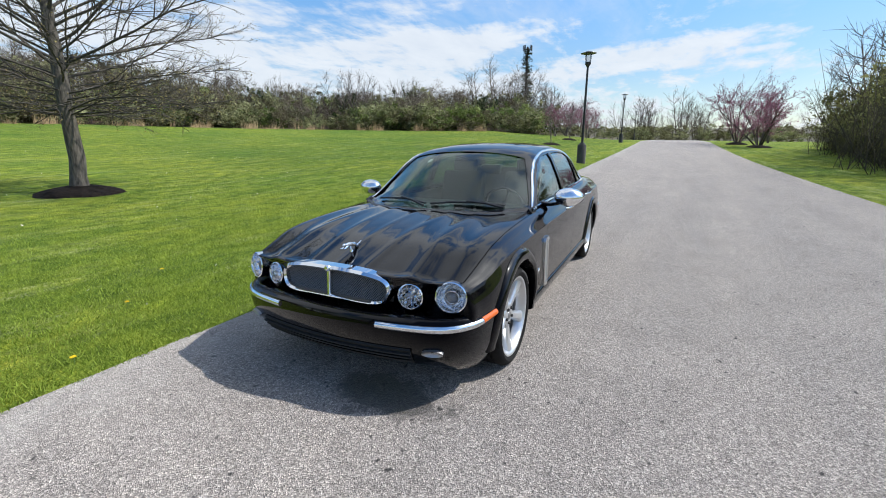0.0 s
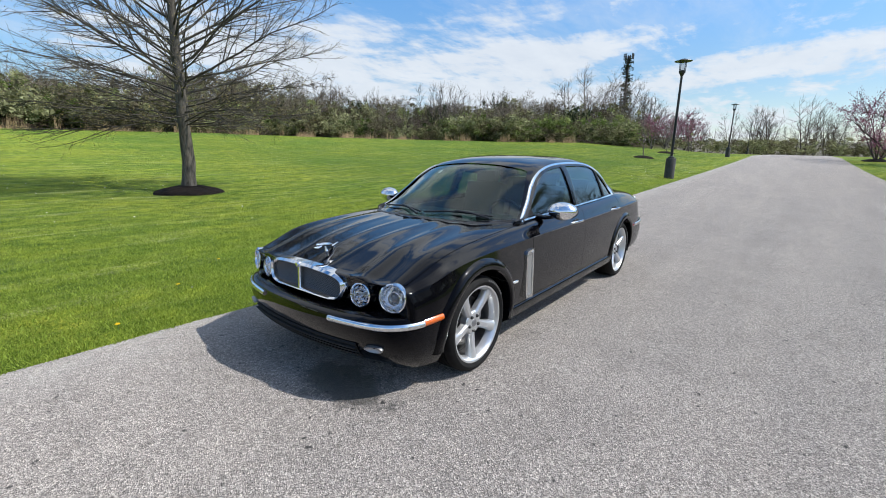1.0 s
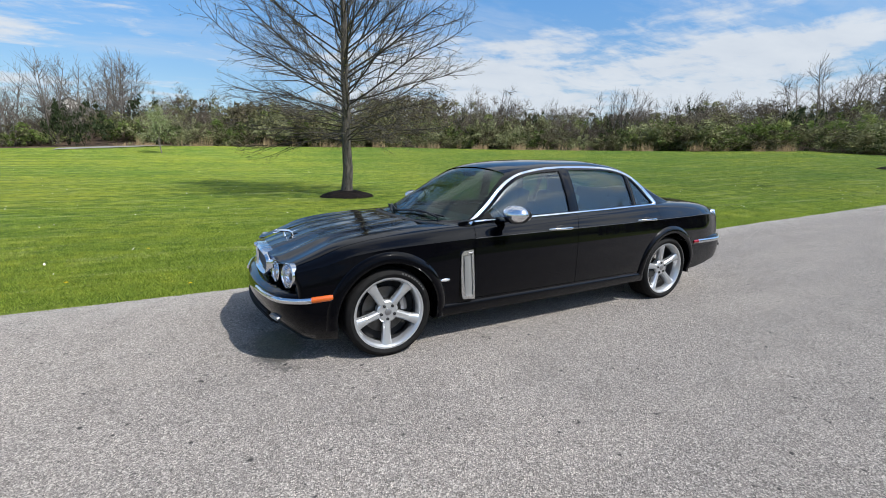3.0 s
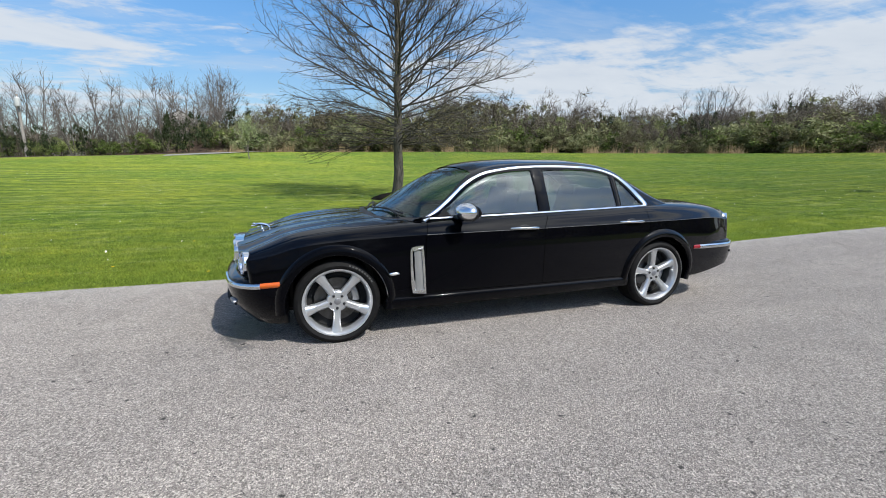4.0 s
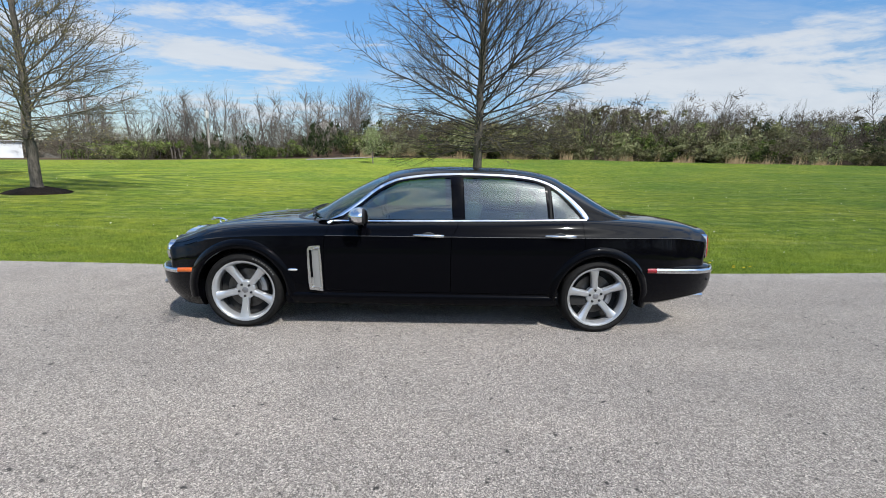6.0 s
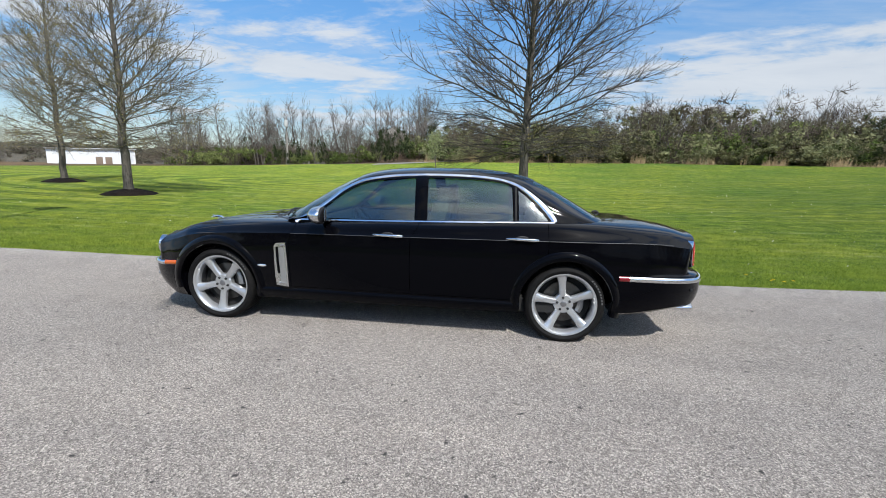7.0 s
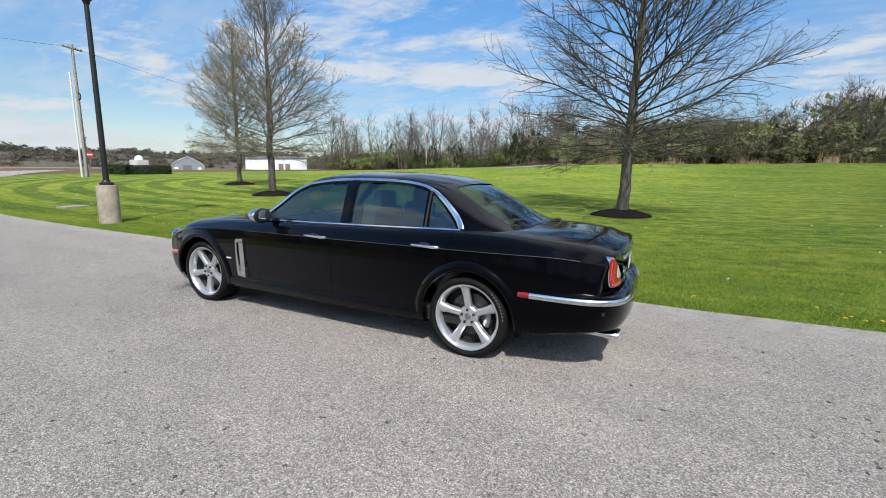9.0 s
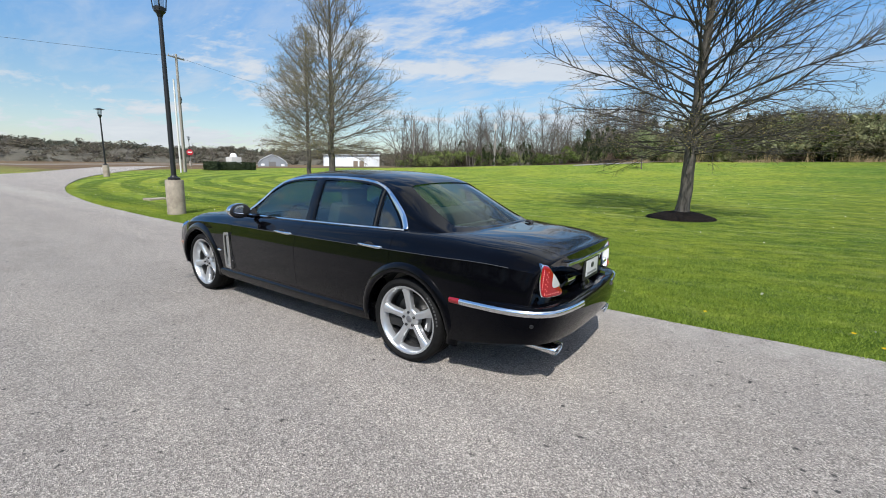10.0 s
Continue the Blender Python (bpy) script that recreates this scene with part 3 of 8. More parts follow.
EDGE_IN = ([-90, -60, -43, -34, -26.6, -20, -13, -8, 0, 6, 12, 20, 35, 60, 110], [36, 18.5, 9.4, 6.1, 3.9, 2.5, 1.7, 1.55, 1.5, 1.55, 1.62, 1.7, 1.6, 1.3, 0.5])
EDGE_OUT = ([-90, -60, -45, -34, -26, -18, -10, 0, 12, 35, 60, 110], [24, 8, 1.5, -2.2, -4.4, -5.7, -6.2, -6.25, -6.25, -6.4, -6.7, -7.5])


def edge_in(x):
    """The road's edge beside the lawn where the car stands."""
    return pchip(*EDGE_IN, x)


def edge_out(x):
    return pchip(*EDGE_OUT, x)


def ground():
    radii = [0.0] + [0.7 * 1.075 ** k for k in range(108)]
    seg = 144
    verts, faces = [(0, 0, -0.03)], []
    for r in radii[1:]:
        for k in range(seg):
            a = 2 * math.pi * k / seg
            x, y = r * math.cos(a), r * math.sin(a)
            on_road = -90 < x < 110 and edge_out(x) + 0.06 < y < edge_in(x) - 0.06
            verge = abs(x) < 110 and (-1.2 < y - edge_out(x) < 1 or (abs(x) > 14 and -1 < y - edge_in(x) < 1.2))
            verts.append((x, y, land(x, y) - (0.06 if on_road else 0.035 if verge else 0.0)))
    for k in range(seg):
        faces.append((0, 1 + k, 1 + (k + 1) % seg))
    for i in range(len(radii) - 2):
        a, b = 1 + i * seg, 1 + (i + 1) * seg
        for k in range(seg):
            k2 = (k + 1) % seg
            faces.append((a + k, b + k, b + k2, a + k2))
    tagged(new("ground", arrays("ground", verts, faces, LAWN, True)), "mown green spring lawn rising to the woods", "lawn", kind="structure")


def road():
    xs = list(np.arange(-90, -14, 0.5)) + list(np.arange(-14, 14, 0.12)) + list(np.arange(14, 110, 0.5))
    verts, faces = [], []
    cols = 14
    for x in xs:
        near = abs(x) < 14
        jit = noise.noise((x * 1.3, 0, 0)) * 0.025 + noise.noise((x * 9, 3, 0)) * 0.008 if near else 0.0
        jo = noise.noise((x * 2.0, 7, 0)) * 0.02 if near else 0.0
        a, b = edge_in(x) + jit, edge_out(x) + jo
        for c in range(cols + 1):
            y = a + (b - a) * min(max(c - 1, 0), cols - 2) / (cols - 2)
            rim = c in (0, cols)
            y += (0.02 if c == 0 else -0.02) if rim else 0.0
            verts.append((x, y, land(x, y) + 0.006 - (0.05 if rim else 0.0)))
    n = cols + 1
    for i in range(len(xs) - 1):
        for c in range(cols):
            faces.append((i * n + c, i * n + c + 1, (i + 1) * n + c + 1, (i + 1) * n + c))
    ob = tagged(new("road", arrays("road", verts, faces, ASPHALT, False)), "weathered grey asphalt lane with pale aggregate", "road", kind="structure")
    return ob


ground()
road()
# ---- trees, woods, grass ----
def fast_mesh(name, verts, faces, material, smooth=False):
    """A mesh from arrays of equal-sided faces."""
    v, f = np.asarray(verts, np.float32), np.asarray(faces, np.int32)
    me = bpy.data.meshes.new(name)
    k = f.shape[1]
    me.vertices.add(len(v)), me.loops.add(f.size), me.polygons.add(len(f))
    me.vertices.foreach_set("co", v.ravel())
    me.loops.foreach_set("vertex_index", f.ravel())
    me.polygons.foreach_set("loop_start", np.arange(0, f.size, k, dtype=np.int32))
    me.polygons.foreach_set("use_smooth", np.full(len(f), smooth))
    me.update(calc_edges=True)
    me.materials.append(material)
    return me


def tubes(polys, sides):
    """Tapered round sticks along many polylines [(points, radii)], as arrays."""
    vs, fs, base = [], [], 0
    ang = np.arange(sides) * 2 * np.pi / sides
    ca, sa = np.cos(ang), np.sin(ang)
    for pts, rad in polys:
        p = np.asarray(pts, float)
        n = len(p)
        d = np.gradient(p, axis=0)
        d /= np.linalg.norm(d, axis=1)[:, None] + 1e-9
        ref = np.array((0.0, 0.0, 1.0)) if abs(d[0, 2]) < 0.9 else np.array((1.0, 0.0, 0.0))
        u = np.cross(d, ref)
        u /= np.linalg.norm(u, axis=1)[:, None] + 1e-9
        w = np.cross(u, d)
        r = np.asarray(rad, float)[:, None, None]
        ring = p[:, None, :] + r * (u[:, None, :] * ca[None, :, None] + w[:, None, :] * sa[None, :, None])
        vs.append(ring.reshape(-1, 3))
        i = np.arange(n - 1)[:, None] * sides
        k = np.arange(sides)[None, :]
        k2 = (k + 1) % sides
        fs.append((base + np.stack((i + k, i + k2, i + sides + k2, i + sides + k), -1)).reshape(-1, 4))
        base += n * sides
    return np.concatenate(vs), np.concatenate(fs)


def grow(rng, p, d, length, n, bend, wild):
    """A branch that wanders and bends upwards (or down) as it goes."""
    p, d = np.array(p, float), np.array(d, float)
    pts, step = [p.copy()], length / n
    for _ in range(n):
        d = d + np.array((0, 0, bend / n)) + rng.normal(0, wild, 3)
        d /= np.linalg.norm(d)
        p = p + d * step
        pts.append(p.copy())
    return np.array(pts), d


def side_way(rng, d, angle, roll=None):
    """A direction that leaves d at an angle."""
    ref = np.array((0.0, 0.0, 1.0)) if abs(d[2]) < 0.9 else np.array((1.0, 0.0, 0.0))
    u = np.cross(d, ref)
    u /= np.linalg.norm(u)
    w = np.cross(u, d)
    r = rng.uniform(0, 2 * np.pi) if roll is None else roll
    s = u * math.cos(r) + w * math.sin(r)
    return d * math.cos(angle) + s * math.sin(angle)


def oak(seed, height, low, reach, trunk_r, count, lean=0.0, dense=1.0):
    """A bare pin oak: one leader, a skirt of level drooping limbs, long upper ones that sweep upwards. reach: pairs of height share and limb length."""
    rng = np.random.default_rng(seed)
    n = 26
    z = np.linspace(0, height, n)
    tx = np.cumsum(rng.normal(0, 0.024, n)) + lean * z
    ty = np.cumsum(rng.normal(0, 0.024, n))
    tx -= tx[0]
    ty -= ty[0]
    trunk = np.stack((tx, ty, z), 1)
    tr = trunk_r * (1 - z / height) ** 0.9 + 0.012
    tr[0] *= 1.4
    trunk[0, 2] = -0.1
    limbs, tips = [], []
    for i in range(count):
        twigs = []
        t = (i + rng.uniform(-0.4, 0.4)) / count
        h = low + (height * 0.97 - low) * (max(t, 0.0) ** 1.5)
        hs = h / height
        base = np.array((np.interp(h, z, tx), np.interp(h, z, ty), h))
        az = i * 2.39996 + rng.uniform(-0.5, 0.5)
        el = np.interp(hs, [0.0, 0.17, 0.22, 0.27, 0.34, 0.5, 0.7, 1.0], [8, 6, 10, 18, 27, 40, 53, 76]) + rng.normal(0, 5)
        L = np.interp(hs, [q[0] for q in reach], [q[1] for q in reach]) * rng.uniform(0.70, 1.08)
        d = np.array((math.cos(az) * math.cos(radians(el)), math.sin(az) * math.cos(radians(el)), math.sin(radians(el))))
        bend = np.interp(hs, [0, 0.20, 0.27, 0.4, 1.0], [-0.10, -0.04, 0.16, 0.28, 0.3])
        m = 10
        pts, _ = grow(rng, base, d, L, m, bend, 0.055 if hs < 0.24 else 0.085)
        r0 = min(0.005 + 0.0053 * L, 0.5 * np.interp(h, z, tr)) * (0.72 if hs < 0.24 else 1.0)
        rad = r0 * (1 - np.linspace(0, 1, m + 1)) ** 0.85 + 0.004
        limbs.append(((pts, rad), twigs))
        nsec = int((5 + L * 3.4) * dense)
        for j in range(nsec):
            s = rng.uniform(0.16, 0.97) ** 0.85
            k = min(int(s * m), m - 1)
            f = s * m - k
            q = pts[k] * (1 - f) + pts[k + 1] * f
            dd = pts[k + 1] - pts[k]
            dd /= np.linalg.norm(dd)
            d2 = side_way(rng, dd, rng.uniform(0.40, 0.85))
            if hs < 0.26:
                d2 = d2 * np.array((1.0, 1.0, 0.45))
                d2 /= np.linalg.norm(d2)
            L2 = L * (1.08 - s) * rng.uniform(0.26, 0.60) + 0.25
            p2, _ = grow(rng, q, d2, L2, 5, max(bend, 0.05) * 0.8, 0.10)
            r2 = min(0.0042 + 0.0058 * L2, rad[k] * 0.62)
            twigs.append((p2, r2 * (1 - np.linspace(0, 1, 6)) + 0.0026))
            tips.append(p2[-1])
            for g in range(int((1.5 + L2 * 3.6) * dense)):
                s3 = rng.uniform(0.12, 1.0)
                k3 = min(int(s3 * 5), 4)
                q3 = p2[k3] + (p2[k3 + 1] - p2[k3]) * (s3 * 5 - k3)
                d3 = p2[k3 + 1] - p2[k3]
                d3 /= np.linalg.norm(d3)
                L3 = rng.uniform(0.12, 0.40) * (0.6 + 0.4 * L2)
                p3, _ = grow(rng, q3, side_way(rng, d3, rng.uniform(0.5, 1.0)), L3, 2, 0.12, 0.14)
                twigs.append((p3, (0.0040, 0.0032, 0.0022)))
                tips.append(p3[-1])
                if rng.uniform() < 0.6:
                    tips.append(p3[1])
    return (trunk, tr), limbs, np.array(tips)


def leaf_quads(rng, centres, size, jitter=0.0, flat=1.0):
    """Small diamond leaves at points, each turned its own way."""
    n = len(centres)
    c = centres + rng.normal(0, 1, (n, 3)) * jitter
    a = rng.normal(0, 1, (n, 3)) * np.array((1, 1, flat))
    a /= np.linalg.norm(a, axis=1)[:, None]
    b = np.cross(a, rng.normal(0, 1, (n, 3)))
    b /= np.linalg.norm(b, axis=1)[:, None]
    s = (size * rng.uniform(0.6, 1.3, n))[:, None]
    v = np.stack((c - a * s, c - b * s * 0.55, c + a * s, c + b * s * 0.55), 1).reshape(-1, 3)
    return v, np.arange(4 * n).reshape(-1, 4)


def mulch_ring(x, y, seed, k=1.0):
    m = tagged(new("mulch_ring"), "low round bed of dark bark mulch at a tree's foot", "mulch bed", "mulch beds")
    m.matrix_basis = pose(x, y, 0)
    bm = bmesh.new()
    rings = []
    for r in (0.0, 0.25, 0.5, 0.75, 0.95, 1.05):
        row = []
        for i in range(40):
            a = 2 * math.pi * i / 40
            q = k * r * (1 + 0.10 * noise.noise((math.cos(a) * 1.5 + seed, math.sin(a) * 1.5, 0)) + 0.05 * noise.noise((math.cos(a) * 6, math.sin(a) * 6, seed)))
            px, py = q * math.cos(a), q * math.sin(a)
            h = 0.23 * k * (1 - (r / 1.05) ** 2) + 0.03 * noise.noise((px * 6, py * 6, seed)) + 0.02 * noise.noise((px * 15, py * 15, seed))
            row.append(bm.verts.new((px, py, land(x + px, y + py) + (h if r < 1 else -0.03))))
        rings.append(row)
    for a, b in zip(rings, rings[1:]):
        for i in range(40):
            bm.faces.new((a[i], b[i], b[(i + 1) % 40], a[(i + 1) % 40]))
    part("bed", bm, MULCH, m)


def oak_tree(x, y, seed, height, low, reach, trunk_r, count, label, lean=0.0, dense=1.0, twig=None, bud=0.021):
    z0 = land(x, y)
    t = tagged(new("oak_tree"), label, "tree", "lawn oaks")
    t.matrix_basis = pose(x, y, z0)
    trunk, limbs, tips = oak(seed, height, low, reach, trunk_r, count, lean, dense)
    v, f = tubes([trunk], 14)
    rr = np.random.default_rng(seed + 5)
    v += rr.normal(0, 0.004, v.shape)
    part("trunk", fast_mesh("trunk", v, f, BARK, True), None, t)
    for stem, fine in limbs:
        v, f = tubes([stem], 6)
        w, g = tubes(fine, 3)
        part("limb", fast_mesh("limb", np.concatenate((v, w)), np.concatenate((f, g + len(v))), twig or TWIG, True), None, t)
    rng = np.random.default_rng(seed + 9)
    part("crown", fast_mesh("crown", *leaf_quads(rng, tips, bud, 0.015), BUD), None, t)
    mulch_ring(x, y, seed)


BIG = [(0.15, 4.0), (0.22, 4.7), (0.28, 5.3), (0.40, 5.1), (0.52, 4.6), (0.68, 3.7), (0.84, 2.6), (1.0, 0.9)]
SLIM = [(0.16, 3.4), (0.26, 4.1), (0.34, 4.3), (0.45, 3.9), (0.62, 3.0), (0.82, 1.8), (1.0, 0.5)]
oak_tree(1.86, 12.45, 11, 11.6, 2.0, BIG, 0.185, 118, "bare spring pin oak with level lower limbs and tiny buds", 0.006)
oak_tree(-14.4, 11.95, 23, 10.4, 1.9, SLIM, 0.17, 112, "slim bare pin oak just coming into bud", 0.0, 1.1, PALE_TWIG, 0.026)
oak_tree(-23.8, 17.7, 37, 10.6, 1.9, SLIM, 0.16, 100, "slim bare pin oak further across the lawn", 0.0, 1.1, PALE_TWIG, 0.026)


# ---- far woods: prototypes, then one joined mesh a kind ----
def bare_proto(seed, h=1.0):
    """A small bare tree one unit high."""
    rng = np.random.default_rng(seed)
    sticks = []
    forks = rng.integers(1, 3)
    for f in range(forks):
        d = np.array((rng.normal(0, 0.10 + 0.12 * (forks > 1)), rng.normal(0, 0.10 + 0.12 * (forks > 1)), 1.0))
        d /= np.linalg.norm(d)
        pts, _ = grow(rng, (rng.normal(0, 0.01), rng.normal(0, 0.01), -0.02), d, rng.uniform(0.85, 1.02), 7, 0.1, 0.035)
        sticks.append((pts, 0.0095 * (1 - np.linspace(0, 1, 8)) ** 0.9 + 0.001))
        for i in range(15):
            s = rng.uniform(0.22, 0.97)
            k = min(int(s * 7), 6)
            q = pts[k] + (pts[k + 1] - pts[k]) * (s * 7 - k)
            dd = pts[k + 1] - pts[k]
            dd /= np.linalg.norm(dd)
            L = (1.06 - s) * rng.uniform(0.3, 0.52) + 0.05
            p2, _ = grow(rng, q, side_way(rng, dd, rng.uniform(0.55, 1.1)), L, 3, 0.3, 0.12)
            sticks.append((p2, 0.0030 * (1 - np.linspace(0, 1, 4)) + 0.0008))
            for g in range(4):
                s3 = rng.uniform(0.2, 1.0)
                k3 = min(int(s3 * 3), 2)
                q3 = p2[k3] + (p2[k3 + 1] - p2[k3]) * (s3 * 3 - k3)
                d3 = p2[k3 + 1] - p2[k3]
                d3 /= np.linalg.norm(d3)
                p3, _ = grow(rng, q3, side_way(rng, d3, rng.uniform(0.4, 0.9)), rng.uniform(0.06, 0.17), 2, 0.25, 0.12)
                sticks.append((p3, (0.0013, 0.0010, 0.0007)))
    return tubes(sticks, 3)


def twig_proto(seed, n=46, k=1.0):
    """A thicket of thin upright stems, one unit high."""
    rng = np.random.default_rng(seed)
    sticks = []
    for i in range(n):
        a, r = rng.uniform(0, 2 * np.pi), math.sqrt(rng.uniform(0, 1)) * 0.45
        d = np.array((rng.normal(0, 0.28), rng.normal(0, 0.28), 1.0))
        d /= np.linalg.norm(d)
        pts, _ = grow(rng, (r * math.cos(a), r * math.sin(a), 0.0), d, rng.uniform(0.5, 1.05), 3, 0.1, 0.10)
        sticks.append((pts, [r * k for r in (0.006, 0.005, 0.004, 0.002)]))
        for g in range(2):
            j = rng.integers(1, 3)
            dd = pts[j + 1] - pts[j]
            dd /= np.linalg.norm(dd)
            p2, _ = grow(rng, pts[j], side_way(rng, dd, 0.6), rng.uniform(0.2, 0.4), 2, 0.1, 0.1)
            sticks.append((p2, [r * k for r in (0.004, 0.003, 0.0015)]))
    return tubes(sticks, 3)


def leaf_proto(seed, n, size, slim=1.0, k=16, core=0, along=0.0, low=0.12):
    """A bushy heap of small leaves in uneven clumps, one unit high; core: larger leaves deep inside; along: how far slivers point out and up."""
    rng = np.random.default_rng(seed)
    cc = rng.normal(0, 1, (k, 3)) * np.array((0.30, 0.30, 0.20)) + np.array((0, 0, 0.50))
    cc[:, 2] = np.clip(cc[:, 2], low, 0.86)
    rr = rng.uniform(0.10, 0.22, k)

    def leaves(count, big, r0, r1):
        w = rng.integers(0, k, count)
        dirs = rng.normal(0, 1, (count, 3))
        dirs /= np.linalg.norm(dirs, axis=1)[:, None]
        c = cc[w] + dirs * (rr[w] * rng.uniform(r0, r1, count))[:, None]
        c[:, 2] = np.abs(c[:, 2])
        a = rng.normal(0, 1, (count, 3)) * (1 - along) + (dirs + np.array((0, 0, 0.8))) * along
        a /= np.linalg.norm(a, axis=1)[:, None]
        b = np.cross(a, rng.normal(0, 1, (count, 3)))
        b /= np.linalg.norm(b, axis=1)[:, None]
        sz = (big * rng.uniform(0.6, 1.3, count))[:, None]
        return np.stack((c - a * sz - b * sz * 0.6 * slim, c - a * sz * 0.6 + b * sz * 0.6 * slim, c + a * sz), 1).reshape(-1, 3)

    v = np.concatenate((leaves(n, size, 0.6, 1.15), leaves(core, size * 2.6, 0.2, 0.8)))
    return v, np.arange(len(v)).reshape(-1, 3)


def ring_z(a, r, k):
    """Height of the wooded hills by compass angle in radians, k: share of the slope climbed."""
    hill = 9.5 + 3.0 * noise.noise((math.cos(a) * 3, math.sin(a) * 3, 1.0)) + 1.3 * noise.noise((math.cos(a) * 14, math.sin(a) * 14, 2.0))
    return -1.5 + land(60 * math.cos(a), 60 * math.sin(a)) * 1.1 + k * hill


def hill_z(x, y):
    r = math.hypot(x, y)
    return ring_z(math.atan2(y, x), r, float(np.interp(r, (225, 245, 275, 320, 420), (0.0, 0.35, 0.7, 1.0, 0.9)))) - 1.3


def scatter(name, protos, places, material, label, category, rng, level=None):
    """Joins many turned and scaled copies of prototypes into one mesh. places: (x, y, height, width share)."""
    vs, fs, base = [], [], 0
    for x, y, h, wd in places:
        v, f = protos[rng.integers(0, len(protos))]
        a = rng.uniform(0, 2 * np.pi)
        c, s = math.cos(a), math.sin(a)
        q = np.empty_like(v)
        q[:, 0] = (v[:, 0] * c - v[:, 1] * s) * h * wd + x
        q[:, 1] = (v[:, 0] * s + v[:, 1] * c) * h * wd + y
        q[:, 2] = v[:, 2] * h + (level or land)(x, y) - 0.05
        vs.append(q)
        fs.append(f + base)
        base += len(v)
    ob = new(name, fast_mesh(name, np.concatenate(vs), np.concatenate(fs), material))
    return tagged(ob, label, category, kind="stuff")


def band(rng, n, a0, a1, r0, r1, h0, h1, w0=0.9, w1=1.2):
    res = []
    for _ in range(n):
        a, r = radians(rng.uniform(a0, a1)), rng.uniform(r0, r1)
        res.append((r * math.cos(a), r * math.sin(a), rng.uniform(h0, h1), rng.uniform(w0, w1)))
    return res


def strip_of(rng, n, p, q, depth, h0, h1, w0=0.9, w1=1.2):
    res = []
    for _ in range(n):
        t = rng.uniform(0, 1)
        nx, ny = q[1] - p[1], p[0] - q[0]
        k = rng.uniform(0, depth) / math.hypot(nx, ny)
        res.append((p[0] + (q[0] - p[0]) * t + nx * k, p[1] + (q[1] - p[1]) * t + ny * k, rng.uniform(h0, h1), rng.uniform(w0, w1)))
    return res


def woods():
    rng = np.random.default_rng(77)
    trees = [bare_proto(s) for s in (1, 2, 3, 4, 5, 6)]
    thick = [twig_proto(s) for s in (11, 12, 13)]
    heap = [leaf_proto(s, 740, 0.022, 1.0, 20, 290) for s in (21, 22, 23, 24)]

    # brushy rise beyond the lawn: low leafy shrubs in front, brown leafless brush above and behind
    def swell(places, lo, hi):
        """Heights rise and fall along the edge."""
        res = []
        for x, y, h, w in places:
            k = float(np.interp(math.degrees(math.atan2(y, x)), (12, 40, 54, 76, 95, 105), (0.9, 0.95, 1.28, 1.32, 1.0, 0.9)))
            res.append((x, y, k * h * (lo + (hi - lo) * (0.5 + 0.9 * noise.noise((x * 0.07, y * 0.07, 4.0)))), w / k ** 0.5))
        return res

    twiggy = [leaf_proto(s, 1000, 0.050, 0.11, 24, 160, 0.6) for s in (25, 26, 27, 28)]
    scatter("brush_thicket", thick, band(rng, 36, 12, 106, 70, 90, 2.4, 5.0, 1.0, 1.6) + band(rng, 24, 100, 130, 70, 90, 2.4, 5.0, 0.8, 1.2), TWIG_FAR, "tangled brown leafless brush along the field edge", "brush", rng)
    scatter("brush_crowns", twiggy, swell(band(rng, 130, 12, 105, 68, 92, 3.0, 6.2, 0.9, 1.4), 0.7, 1.2) + band(rng, 95, 100, 132, 74, 96, 2.0, 5.0, 0.9, 1.4), BRUSH, "grey-brown leafless brush crowns on the rise", "brush", rng)
    scatter("olive_bushes", heap, swell(band(rng, 210, 14, 103, 63, 86, 2.2, 5.0, 0.9, 1.5), 0.6, 1.25) + band(rng, 60, 14, 103, 62.5, 66, 1.2, 2.8, 1.2, 1.9) + band(rng, 22, 100, 131, 72, 86, 1.4, 3.2, 1.1, 1.6), LEAF_OLIVE, "dull olive bushes on the rise beyond the lawn", "bush", rng)
    scatter("fresh_bushes", heap, swell(band(rng, 110, 14, 102, 63, 80, 1.6, 4.4, 1.0, 1.5), 0.6, 1.25) + band(rng, 30, 104, 131, 70, 78, 1.2, 3.0, 1.0, 1.5), LEAF_FRESH, "fresh green bushes in new leaf at the field edge", "bush", rng)
    scatter("dark_bushes", heap, band(rng, 44, 14, 100, 63, 74, 1.2, 3.4, 1.0, 1.6) + band(rng, 7, 102, 130, 72, 80, 1.4, 3.0, 0.9, 1.3), LEAF_SHADE, "deep green shrubs low in the field edge", "bush", rng)
    scatter("cedars", heap, band(rng, 20, 18, 128, 66, 80, 3.6, 6.0, 0.45, 0.65), LEAF_DARK, "dark evergreen cedars among the bare trees", "cedar", rng)
    saplings = swell(band(rng, 46, 12, 104, 68, 88, 4.0, 7.4, 0.8, 1.2), 0.8, 1.1) + band(rng, 10, 60, 74, 66, 82, 6.5, 9.0) + band(rng, 10, 30, 42, 66, 82, 6.5, 9.0)
    near_road = band(rng, 54, -6, 12, 100, 150, 6, 11)
    scatter("edge_trees", trees, saplings + near_road, DARK_BARK, "dark bare saplings standing over the brush", "woods", rng)
    scatter("bare_trees", trees, band(rng, 104, 99, 131, 72, 94, 6.0, 11.5, 0.85, 1.3) + band(rng, 26, 12, 24, 80, 110, 8, 11.5), FAR_BARK, "grey-brown bare trees standing along the far field edge", "woods", rng)
